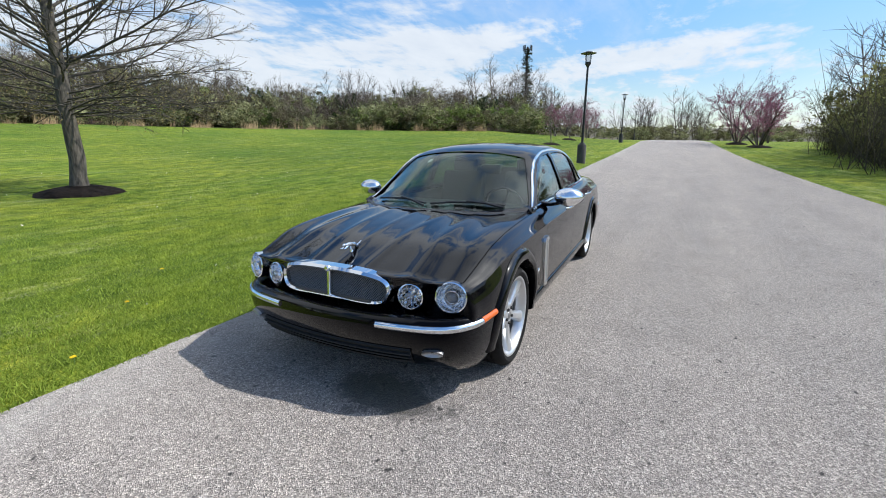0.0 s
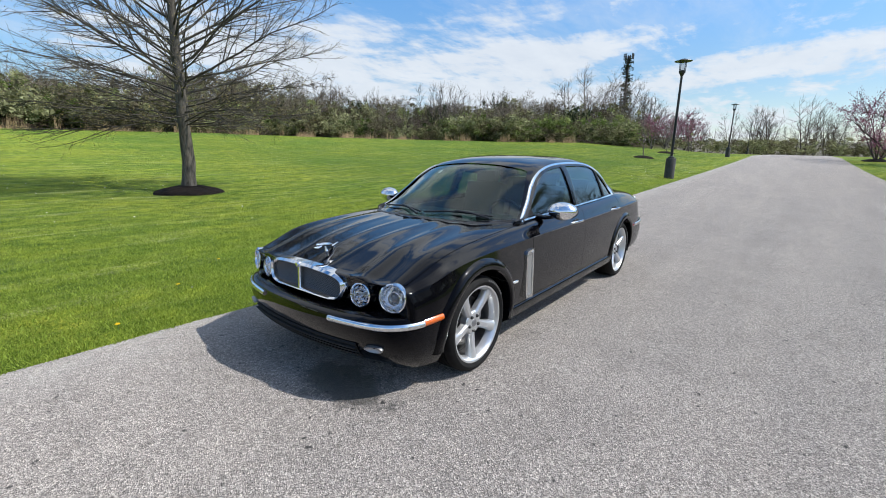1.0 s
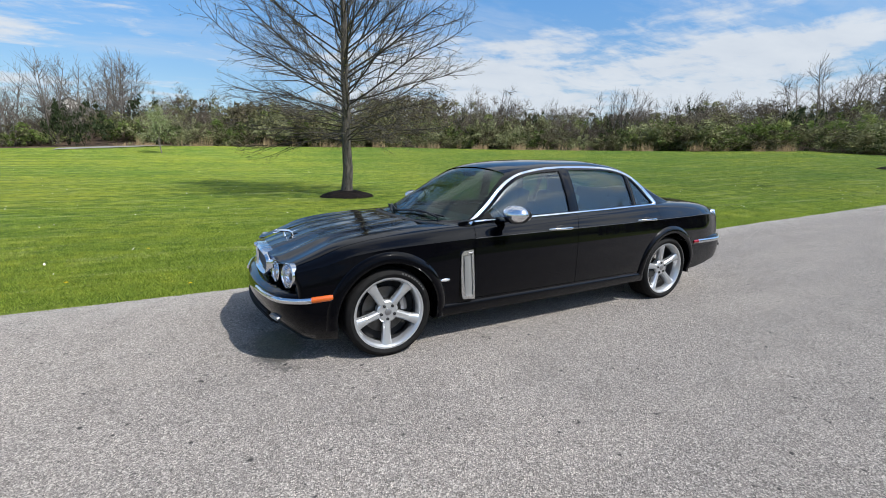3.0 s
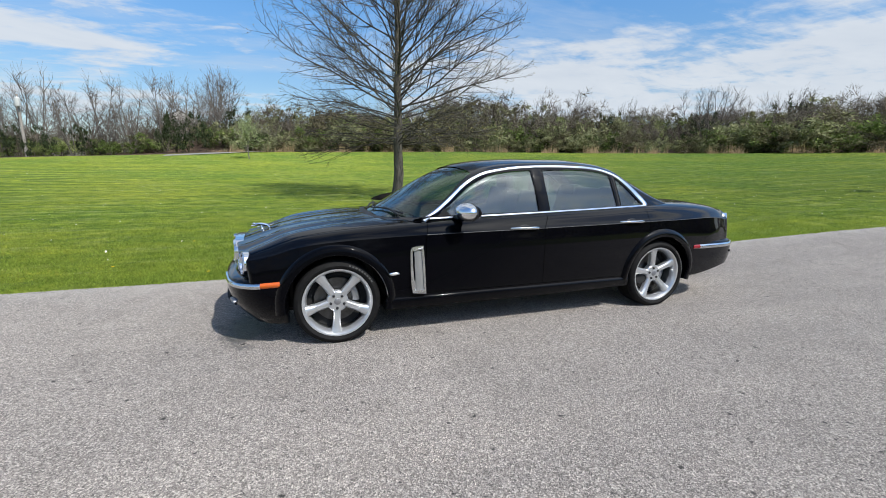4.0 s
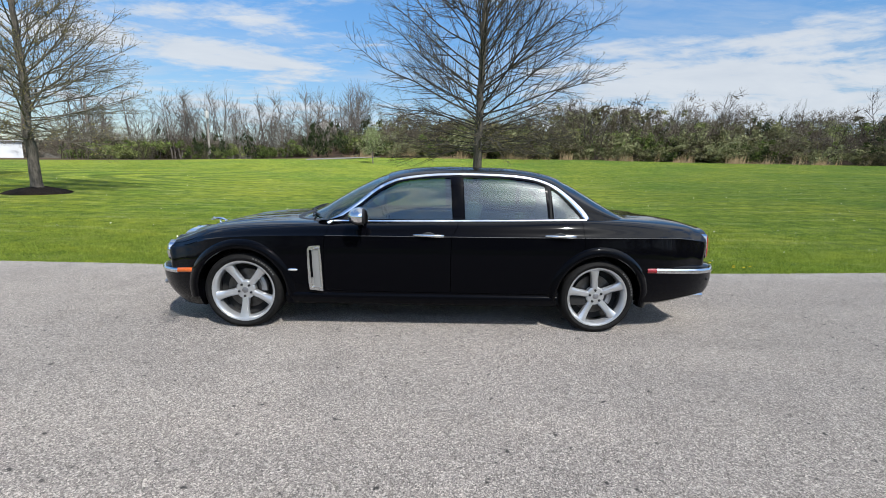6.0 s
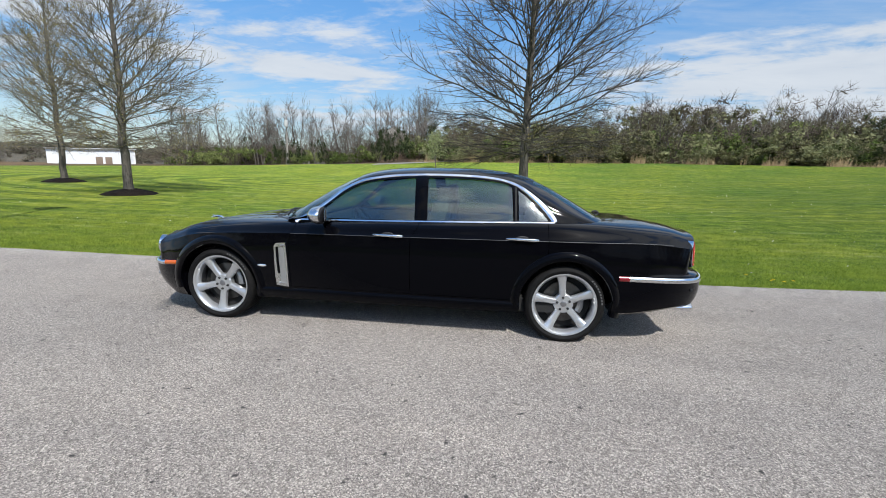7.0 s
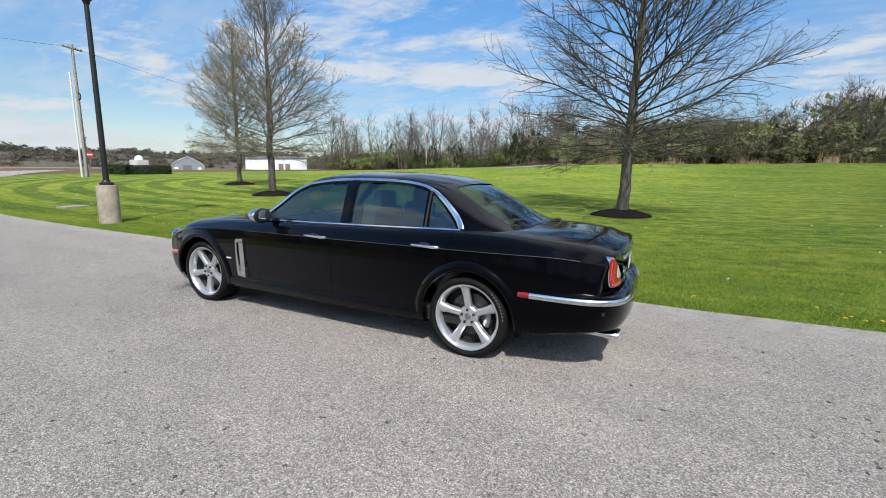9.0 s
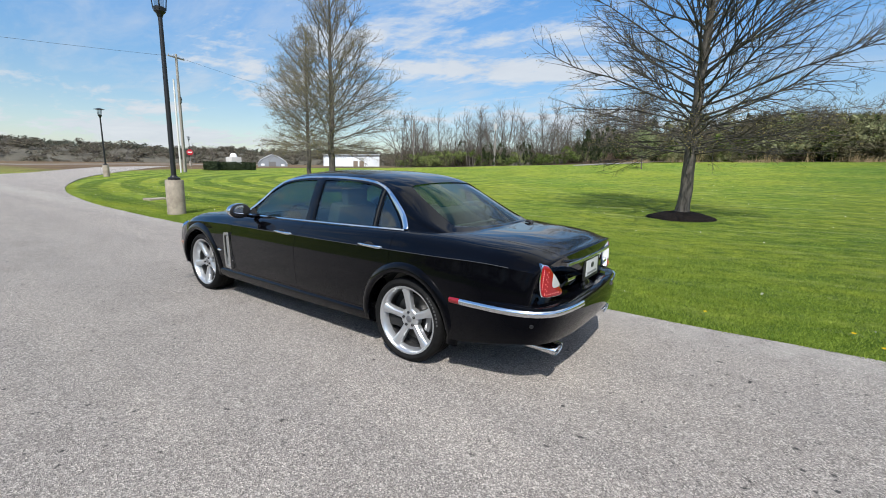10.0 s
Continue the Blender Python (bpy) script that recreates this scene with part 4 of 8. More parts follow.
    # low brown woods on the distant hills
    scatter("hill_trees", trees, band(rng, 34, 134, 188, 190, 280, 6, 10, 0.9, 1.2), FAR_BARK, "bare trees scattered before the distant hills", "woods", rng)
    # the wooded horizon all round
    ring_v, ring_f = [], []
    cols = 900
    for c in range(cols):
        a = 2 * math.pi * c / cols
        for r, k in ((225, 0.0), (245, 0.35), (275, 0.7), (320, 1.0), (420, 0.9)):
            ring_v.append((r * math.cos(a), r * math.sin(a), ring_z(a, r, k) + (0.9 * noise.noise((a * 70, r * 0.02, 3.0)) + 0.45 * noise.noise((a * 190, r * 0.05, 5.0)) if k else 0)))
    for c in range(cols):
        for k in range(4):
            p, q = c * 5 + k, ((c + 1) % cols) * 5 + k
            ring_f.append((p, q, q + 1, p + 1))
    tagged(new("backdrop", arrays("backdrop", ring_v, ring_f, HILL)), "low wooded hills round the horizon", "hills", kind="structure")
    puff = [leaf_proto(s, 300, 0.050, 0.5, 16, 100) for s in (31, 32, 33)]
    scatter("hill_woods", puff, band(rng, 420, 124, 198, 228, 325, 3.0, 5.6, 1.3, 2.2), WOOD_HAZE, "brown leafless woods on the distant hill", "woods", rng, hill_z)
    scatter("hill_crowns", puff, band(rng, 170, 124, 198, 285, 338, 3.2, 5.2, 1.4, 2.2), WOOD_GREEN, "dull grey-green tree crowns along the hilltop", "woods", rng, hill_z)
    # right-hand side of the lane and the far side behind it
    side = strip_of(rng, 18, (18.5, -10.6), (48, -15), 7, 5.5, 9.5, 0.7, 1.1) + strip_of(rng, 36, (-60, -34), (60, -30), 16, 7, 12, 0.8, 1.0)
    side += strip_of(rng, 20, (17.5, -11.0), (46, -15.5), 6, 7, 11, 0.8, 1.2)
    scatter("lane_trees", trees, side, DARK_BARK, "bare leaning trees in the thicket beside the lane", "woods", rng)
    leafy = strip_of(rng, 26, (19.5, -10.4), (46, -15), 4, 2.4, 4.6, 0.9, 1.2) + strip_of(rng, 14, (19.5, -10.0), (48, -15), 3, 1.0, 2.0, 1.3, 1.8)
    scatter("lane_thicket", [twig_proto(s, 40, 0.5) for s in (14, 15, 16)], leafy + strip_of(rng, 16, (19, -10.4), (52, -15), 5, 2.5, 5.5, 0.8, 1.2) + strip_of(rng, 26, (18, -10.8), (46, -15), 5, 2.2, 6.0, 0.7, 1.0) + strip_of(rng, 12, (-70, -33), (70, -29), 10, 2.5, 5), LANE_TWIG, "dense brown thicket beside the lane", "brush", rng)
    near_leaf = [leaf_proto(s, 1100, 0.014) for s in (41, 42, 43)]
    full = [leaf_proto(s, 3000, 0.0125, 0.8, 28, 700) for s in (44, 45, 46)]
    scatter("lane_foliage", full, strip_of(rng, 30, (19, -11.2), (46, -15.5), 5, 3.4, 7.4, 0.75, 1.1), LEAF_LANE, "olive-green foliage filling the lane thicket", "bush", rng)
    scatter("lane_leaves", near_leaf, [(x, y, h * 0.94, w * 0.9) for x, y, h, w in leafy], LEAF_YELLOW, "yellow-green young leaves in the lane thicket", "bush", rng)
    scatter("lane_bushes", heap, strip_of(rng, 50, (-75, -33), (75, -30), 8, 2.8, 5.0, 2.2, 3.0) + band(rng, 64, -14, 12, 95, 130, 1.6, 3.6, 1.3, 1.9), LEAF_OLIVE, "olive bushes on the far side of the lane", "bush", rng)
    # tan reeds in front of the brush
    reeds = []
    for a, r in zip(rng.uniform(20, 101, 700), rng.uniform(60.0, 63.5, 700)):
        if math.sin(a * 0.9) + math.sin(a * 2.3 + 1) + rng.normal(0, 0.5) > 0.55:
            reeds.append((r * math.cos(radians(a)), r * math.sin(radians(a))))
    v, f, base = [], [], 0
    for x, y in reeds:
        z = land(x, y)
        for _ in range(10):
            dx, dy, h = rng.normal(0.25, 0.45), rng.normal(0, 0.2), rng.uniform(0.45, 1.45) * (0.75 + 0.45 * math.sin(x * 1.7))
            px, py = x + rng.normal(0, 0.35), y + rng.normal(0, 0.25)
            v += [(px - 0.02, py, z - 0.02), (px + 0.02, py, z - 0.02), (px + dx * 0.4, py + dy * 0.4, z + h)]
            f.append((base, base + 1, base + 2))
            base += 3
    tagged(new("dry_reeds", fast_mesh("dry_reeds", v, f, REED)), "pale tan dry reeds along the field edge", "reeds", kind="stuff")


def mat_hill():
    m = Mat("far_wooded_hill", (0.14, 0.12, 0.10), 0.95)
    p = m.pos()
    n = m.noise(0.22, 6, 0.7, p)
    c = m.ramp(n, [(0.3, (0.082, 0.072, 0.052)), (0.55, (0.125, 0.110, 0.080)), (0.75, (0.105, 0.104, 0.068))])
    m.set("Base Color", c)
    m.bump(m.noise(0.5, 5, 0.7, p), 1.0, 1.5)
    return m.mat


HILL = mat_hill()
WOOD_HAZE = mat_bush("bare_wood_haze", [(0.140, 0.120, 0.092), (0.180, 0.155, 0.120), (0.135, 0.130, 0.092)], 0.4)
WOOD_GREEN = mat_bush("far_crown", [(0.085, 0.096, 0.072), (0.115, 0.125, 0.096), (0.130, 0.118, 0.092)], 0.4)
LEAF_OLIVE = mat_bush("olive_leaf", [(0.125, 0.110, 0.070), (0.160, 0.160, 0.078), (0.260, 0.268, 0.140)])
LEAF_FRESH = mat_bush("fresh_leaf", [(0.080, 0.105, 0.030), (0.130, 0.180, 0.048), (0.220, 0.255, 0.090)])
LEAF_SHADE = mat_bush("shade_leaf", [(0.040, 0.052, 0.022), (0.062, 0.082, 0.030), (0.085, 0.105, 0.042)])
LEAF_LANE = mat_bush("lane_leaf", [(0.095, 0.090, 0.040), (0.150, 0.152, 0.060), (0.230, 0.228, 0.090)])
BRUSH = mat_bush("leafless_brush", [(0.125, 0.104, 0.082), (0.180, 0.150, 0.118), (0.145, 0.135, 0.092)], 0.2)
LEAF_YELLOW = mat_leaf("young_leaf", (0.10, 0.105, 0.038), (0.22, 0.215, 0.085))
LEAF_DARK = mat_leaf("cedar_leaf", (0.022, 0.033, 0.013), (0.050, 0.066, 0.028))
TWIG_FAR = mat_bush("brush_stem", [(0.062, 0.050, 0.039), (0.098, 0.080, 0.062), (0.080, 0.070, 0.050)], 0.0)
LANE_TWIG = mat_bush("lane_stem", [(0.060, 0.050, 0.038), (0.100, 0.084, 0.065), (0.080, 0.070, 0.050)], 0.0)
REED = mat_leaf("dry_reed", (0.24, 0.165, 0.09), (0.46, 0.35, 0.21), 0.9, 0.2)
BLOSSOM = mat_leaf("pink_blossom", (0.185, 0.055, 0.100), (0.34, 0.135, 0.205))
GRASS = mat_leaf("grass_blade", (0.105, 0.168, 0.016), (0.39, 0.49, 0.085), 0.5, 0.6)
woods()


def small_tree(name, x, y, h, seed, leaf, leaf_n, leaf_size, label, category, wide=1.0, spread=0.03, mulch=False, group=""):
    """A single smaller tree with stems and a crown of many small leaves or flowers."""
    t = tagged(new(name), label, category, group)
    t.matrix_basis = pose(x, y, land(x, y))
    v, f = bare_proto(seed)
    w, g = bare_proto(seed + 100)
    v, f = np.concatenate((v, w)), np.concatenate((f, g + len(v)))
    v = v * np.array((h * wide, h * wide, h))
    part("trunk", fast_mesh("trunk", v, f, FAR_BARK), None, t)
    if leaf is not None:
        rng = np.random.default_rng(seed + 3)
        hi = v[v[:, 2] > 0.28 * h]
        c = hi[rng.integers(0, len(hi), leaf_n)]
        part("crown", fast_mesh("crown", *leaf_quads(rng, c, leaf_size, spread * h), leaf), None, t)
    if mulch:
        mulch_ring(x, y, seed, 0.9)
    return t


def blossom_tree(x, y, h, seed, count, label):
    """Several spreading stems from one foot, flowers close along the twigs."""
    t = tagged(new("redbud"), label, "redbud", "redbuds")
    t.matrix_basis = pose(x, y, land(x, y))
    rng = np.random.default_rng(seed)
    sticks = []
    for i in range(6):
        a = i * 2 * np.pi / 6 + rng.normal(0, 0.25)
        lean = rng.uniform(0.35, 0.8)
        d = np.array((math.cos(a) * lean, math.sin(a) * lean, 1.0))
        d /= np.linalg.norm(d)
        pts, _ = grow(rng, (0.08 * math.cos(a), 0.08 * math.sin(a), -0.05), d, h * rng.uniform(0.85, 1.1), 8, 0.1, 0.09)
        sticks.append((pts, 0.075 * (1 - np.linspace(0, 1, 9)) ** 0.9 + 0.012))
        for j in range(13):
            k = rng.integers(2, 8)
            dd = pts[k + 1] - pts[k]
            dd /= np.linalg.norm(dd)
            p2, _ = grow(rng, pts[k], side_way(rng, dd, rng.uniform(0.5, 1.1)), h * rng.uniform(0.16, 0.42), 4, 0.25, 0.13)
            sticks.append((p2, 0.022 * (1 - np.linspace(0, 1, 5)) + 0.007))
            for g in range(5):
                k3 = rng.integers(0, 4)
                d3 = p2[k3 + 1] - p2[k3]
                d3 /= np.linalg.norm(d3)
                p3, _ = grow(rng, p2[k3 + 1], side_way(rng, d3, rng.uniform(0.3, 0.9)), h * rng.uniform(0.07, 0.18), 3, 0.25, 0.12)
                sticks.append((p3, (0.010, 0.008, 0.007, 0.005)))
    v, f = tubes(sticks, 3)
    part("trunk", fast_mesh("trunk", v, f, DARK_BARK), None, t)
    mulch_ring(x, y, seed, 1.1)
    twigs = np.concatenate([p[-3:] for p, r in sticks if r[0] < 0.03])
    c = twigs[rng.integers(0, len(twigs), count)]
    part("crown", fast_mesh("crown", *leaf_quads(rng, c, 0.058, 0.11), BLOSSOM), None, t)


RB = "rose-pink redbud in full blossom beside the lane"
blossom_tree(55.4, -8.9, 6.4, 201, 5200, RB)
blossom_tree(48.5, -9.9, 5.2, 202, 5200, RB)
small_tree("redbud", 66.0, -13.5, 6.5, 207, BLOSSOM, 2600, 0.08, RB, "redbud", 1.5, 0.02, group="redbuds")
for rx, ry, rh, rs in ((64, 8.8, 5.0, 203), (70, 13.0, 5.2, 204), (75, 10.0, 5.5, 205), (60, 12.5, 4.4, 206), (82, 15.5, 6.0, 208)):
    small_tree("redbud", rx, ry, rh, rs, BLOSSOM, 1700, 0.065, "rose-pink redbud beyond the lawn lamp posts", "redbud", 1.5, 0.022, group="redbuds")
small_tree("sapling", 39.0, 8.2, 3.6, 210, None, 0, 0, "thin bare sapling on the lawn", "sapling", 0.9, 0.03, True)
small_tree("sapling", 52.0, 9.0, 3.8, 211, None, 0, 0, "thin bare sapling on the lawn", "sapling", 0.9, 0.03, True)
small_tree("blossom_tree", -6.7, 48.8, 4.6, 212, mat_leaf("pale_green_leaf", (0.14, 0.19, 0.05), (0.42, 0.45, 0.26)), 2600, 0.07, "small pale green tree in blossom at the lawn's edge", "tree", 1.2, 0.03)


def grass():
    """Blades beside the lane, thickest where they are seen nearest."""
    rng = np.random.default_rng(5)
    n = 220000
    x = np.clip(np.where(rng.uniform(0, 1, n) < 0.75, rng.normal(0, 5.6, n), rng.normal(0, 12, n)), -25.5, 25.5)
    y = 1.5 + np.minimum(rng.exponential(2.9, n), 28.0)
    edge = np.interp(x, np.linspace(-26, 26, 105), [edge_in(float(q)) for q in np.linspace(-26, 26, 105)])
    y = y + (edge - 1.5) - 0.015 + np.sin(x * 5.3) * 0.012 + np.sin(x * 17) * 0.012
    z = np.array([0.0])
    gx = np.linspace(-26, 26, 65)
    gy = np.linspace(1.0, 33.0, 48)
    grid = np.array([[land(a, b) for b in gy] for a in gx])
    ix = np.clip((x - gx[0]) / (gx[1] - gx[0]), 0, 63.999)
    iy = np.clip((y - gy[0]) / (gy[1] - gy[0]), 0, 46.999)
    i, j = ix.astype(int), iy.astype(int)
    u, w = ix - i, iy - j
    z = grid[i, j] * (1 - u) * (1 - w) + grid[i + 1, j] * u * (1 - w) + grid[i, j + 1] * (1 - u) * w + grid[i + 1, j + 1] * u * w
    clump = 0.75 + 0.5 * np.sin(x * 2.1 + np.sin(y * 3.0)) * np.sin(y * 2.7 + np.sin(x * 1.3))
    h = rng.uniform(0.016, 0.040, n) * (0.7 + 0.45 * clump)
    wd = rng.uniform(0.0035, 0.007, n)
    a = rng.uniform(0, 2 * np.pi, n)
    lx, ly = rng.normal(0, 0.8, n) * h, rng.normal(0, 0.8, n) * h
    ca, sa = np.cos(a) * wd, np.sin(a) * wd
    v = np.stack((np.stack((x - ca, y - sa, z - 0.012), 1), np.stack((x + ca, y + sa, z - 0.012), 1), np.stack((x + lx, y + ly, z + h), 1)), 1).reshape(-1, 3)
    tagged(new("grass", fast_mesh("grass", v, np.arange(3 * n).reshape(-1, 3), GRASS)), "short mown green grass blades along the lane edge", "grass", kind="stuff")


def dandelions():
    yellow = mat_leaf("dandelion_petal", (0.75, 0.50, 0.01), (0.85, 0.62, 0.03), 0.6, 0.1)
    stem = plain("dandelion_stem", (0.12, 0.2, 0.05), 0.6)
    d = tagged(new("dandelion"), "yellow dandelion in the short grass", "flower", "dandelions")
    bm = bmesh.new()
    tube(bm, [(0, 0, -0.01), (0.003, 0, 0.03), (0.004, 0.002, 0.055)], 0.0022, 5)
    part("stem", bm, stem, d)
    bm = bmesh.new()
    for ring, cnt, r, zz in ((0, 14, 0.021, 0.004), (1, 11, 0.016, 0.008), (2, 8, 0.010, 0.011)):
        for k in range(cnt):
            a = 2 * math.pi * (k + 0.5 * ring) / cnt
            c, s = math.cos(a), math.sin(a)
            w = 0.0035
            vs = [bm.verts.new(p) for p in ((0.003 * c, 0.003 * s, 0.055 + zz), (r * 0.8 * c - w * s, r * 0.8 * s + w * c, 0.056 + zz), (r * c, r * s, 0.054 + zz), (r * 0.8 * c + w * s, r * 0.8 * s - w * c, 0.056 + zz))]
            bm.faces.new(vs)
    part("petals", bm, yellow, d, smooth=None)
    spots = [(-2.97, 1.79), (-2.2, 2.6), (-1.4, 3.4), (4.75, 1.72), (4.82, 1.80), (4.9, 1.70), (5.05, 1.76), (4.6, 2.05), (-4.2, 2.4), (-0.2, 2.3), (3.4, 1.95), (-3.6, 4.2)]
    d.matrix_basis = pose(*spots[0], land(*spots[0]))
    for i, (px, py) in enumerate(spots[1:]):
        copy_thing(d, pose(px, py, land(px, py), 0, 0, 47 * i))
    rng = np.random.default_rng(8)
    n = 420
    x, y = rng.uniform(-24, 26, n), 2.2 + 30 * rng.uniform(0, 1, n) ** 1.3
    z = np.array([land(a, b) for a, b in zip(x, y)])
    v, f = leaf_quads(rng, np.stack((x, y, z + 0.05), 1), 0.022)
    tagged(new("clover_heads", fast_mesh("clover_heads", v, f, plain("clover_white", (0.7, 0.68, 0.55), 0.8))), "tiny white flower heads strewn over the lawn", "flowers", kind="stuff")


grass()
dandelions()
# ---- lamp posts, poles, sheds ----
def lamp_post(up=0.0, dark=False):
    """A round concrete pier, black pole and lantern with a wide flat cap."""
    p = tagged(new("street_lamp"), "black street lamp with flat-capped lantern on a %s pier" % ("dark" if dark else "concrete"), "street lamp", "lane street lamps")
    bm = bmesh.new()
    lathe(bm, [(0, -0.3), (0.235, -0.3), (0.235, 0.955), (0.225, 0.975), (0.20, 0.98), (0, 0.98)], 40)
    part("pier", bm, DARK_PIER if dark else CONCRETE, p)
    bm = bmesh.new()
    lathe(bm, [(0.16, 0.98), (0.16, 1.03), (0.14, 1.05), (0.10, 1.06), (0.085, 1.10), (0, 1.10)], 32)
    part("base_collar", bm, BLACK_POLE, p)
    bm = bmesh.new()
    lathe(bm, [(0.0, 1.0), (0.068, 1.0), (0.052, 4.95 + up), (0.0, 4.95 + up)], 24)
    part("pole", bm, BLACK_POLE, p)
    lan = new("lantern")
    lan.parent = p
    lan.location.z = up
    bm = bmesh.new()
    lathe(bm, [(0.0, 4.92), (0.06, 4.92), (0.085, 5.0), (0.14, 5.06), (0.15, 5.16), (0.12, 5.18), (0, 5.18)], 24)
    part("fitter", bm, BLACK_POLE, lan)
    for k in range(4):
        a = math.pi / 4 + k * math.pi / 2
        bm = bmesh.new()
        tube(bm, [(0.145 * math.cos(a), 0.145 * math.sin(a), 5.10), (0.175 * math.cos(a), 0.175 * math.sin(a), 5.40), (0.18 * math.cos(a), 0.18 * math.sin(a), 5.62)], 0.014, 8)
        part("bracket", bm, BLACK_POLE, lan)
    bm = bmesh.new()
    lathe(bm, [(0.11, 5.18), (0.13, 5.38), (0.135, 5.60)], 24)
    part("glass", bm, mat_glass("frosted_lamp_glass", (0.75, 0.77, 0.78)), lan)
    bm = bmesh.new()
    lathe(bm, [(0, 5.60), (0.20, 5.60), (0.37, 5.590), (0.40, 5.60), (0.39, 5.615), (0.25, 5.65), (0.13, 5.70), (0.08, 5.715), (0.0, 5.72)], 40)
    part("cap", bm, BLACK_POLE, lan)
    return p


DARK_PIER = mat_bark("dark_pier", (0.030, 0.031, 0.031), (0.060, 0.060, 0.058), 3)
LAMPS_EAST, LAMPS_WEST = [(20.93, 2.39), (55, 3.3), (95, 4.2), (130, 5.0)], [(-42.3, 10.6), (-88, 38.5)]
tall_lamp = lamp_post(0.36)
tall_lamp.matrix_basis = pose(-9.86, 2.34, land(-9.86, 2.34), 0, 0, 20)
for row, dark in ((LAMPS_EAST, True), (LAMPS_WEST, False)):
    first_lamp = lamp_post(0.0, dark)
    first_lamp.matrix_basis = pose(*row[0], land(*row[0]))
    for lx, ly in row[1:]:
        copy_thing(first_lamp, pose(lx, ly, land(lx, ly), 0, 0, 20))


def utility_pole(x, y, h, label, arm=True):
    z = land(x, y)
    p = tagged(new("utility_pole"), label, "utility pole", "utility poles")
    p.matrix_basis = pose(x, y, z)
    wood = mat_bark("pole_wood", (0.20, 0.18, 0.155), (0.33, 0.30, 0.27), 4)
    bm = bmesh.new()
    lathe(bm, [(0, -0.3), (0.17, -0.3), (0.11, h), (0, h)], 16)
    part("pole", bm, wood, p)
    if arm:
        bm = bmesh.new()
        box(bm, 0, 0, h - 0.35, 0.10, 2.0, 0.12, 0.01)
        bmesh.ops.rotate(bm, cent=(0, 0, 0), matrix=Matrix.Rotation(0.35, 3, "Z"), verts=bm.verts[:])
        part("crossarm", bm, wood, p)
        for k in (-0.9, -0.35, 0.35, 0.9):
            bm = bmesh.new()
            lathe(bm, [(0, 0), (0.04, 0), (0.05, 0.08), (0.03, 0.16), (0, 0.17)], 10, Matrix.Rotation(0.35, 4, "Z") @ Matrix.Translation((0, k, h - 0.28)))
            part("insulator", bm, DULL_METAL, p)
        bm = bmesh.new()
        tube(bm, [(0.16 + 0.32 * math.cos(a), 0.0, h * 0.62 + 0.32 * math.sin(a)) for a in np.linspace(0, 2 * math.pi, 21)[:-1]], 0.05, 6, False, None, True)
        part("cable_coil", bm, TRIM, p)
    return p


utility_pole(-46.6, 19.0, 12.0, "weathered grey wooden utility pole with crossarm")
pp = tagged(new("vent_pipe"), "thin pale pipe standing beside the utility pole", "pipe")
pp.matrix_basis = pose(-46.0, 18.3, land(-46, 18.3))
bm = bmesh.new()
lathe(bm, [(0, -0.2), (0.09, -0.2), (0.08, 9.4), (0, 9.42)], 14)
part("pipe", bm, plain("pale_pvc", (0.62, 0.60, 0.57), 0.5), pp)
for ux, uy, uh in ((-32.5, 62, 7.2), (-46.0, 57, 8.2)):
    utility_pole(ux, uy, uh, "wooden utility pole before the bare woods", False)


def wire(a, b, sag, r):
    w = tagged(new("overhead_wire"), "thin dark overhead wire", "wire", "overhead wires")
    pts = [(a[0] + (b[0] - a[0]) * t, a[1] + (b[1] - a[1]) * t, a[2] + (b[2] - a[2]) * t - sag * 4 * t * (1 - t)) for t in np.linspace(0, 1, 21)]
    bm = bmesh.new()
    tube(bm, pts, r, 5)
    part("cable", bm, TRIM, w)


wire((-46.6, 19.0, 12.1), (-66, -24, 12.6), 0.5, 0.012)
wire((-46.6, 19.0, 12.1), (-46.0, 57, 9.4), 0.8, 0.012)
wire((-46.0, 57, 9.0), (-32.5, 62, 8.0), 0.3, 0.012)
can = tagged(new("transformer"), "pale grey can transformer hung on the utility pole", "transformer")
can.matrix_basis = pose(-32.35, 61.6, land(-32.5, 62) + 5.8)
bm = bmesh.new()
lathe(bm, [(0, 0), (0.26, 0.0), (0.28, 0.04), (0.28, 0.9), (0.22, 0.98), (0.06, 1.0), (0.05, 1.12), (0, 1.13)], 20)
part("tank", bm, plain("tank_grey", (0.55, 0.55, 0.54), 0.5), can)


def stop_sign(x, y):
    z = land(x, y)
    s = tagged(new("road_sign"), "red octagonal road sign on a thin post", "road sign")
    s.matrix_basis = pose(x, y, z, 0, 0, math.degrees(math.atan2(-y, -x)))
    bm = bmesh.new()
    box(bm, -0.03, 0, 1.2, 0.05, 0.05, 2.5, 0.005)
    part("post", bm, DULL_METAL, s)
    bm = bmesh.new()
    lathe(bm, [(0, 0), (0.42, 0), (0.42, 0.012), (0, 0.012)], 8, Matrix.Translation((0, 0, 2.25)) @ pose(0, 0, 0, 0, 90) @ pose(0, 0, 0, 0, 0, 22.5))
    pl = part("panel", bm, plain("sign_red", (0.45, 0.02, 0.03), 0.4), s, smooth=20)
    bm = bmesh.new()
    box(bm, 0.014, 0, 2.25, 0.004, 0.5, 0.17)
    part("print_bar", bm, plain("sign_white", (0.75, 0.75, 0.75), 0.5), pl)


stop_sign(-61.0, 26.2)


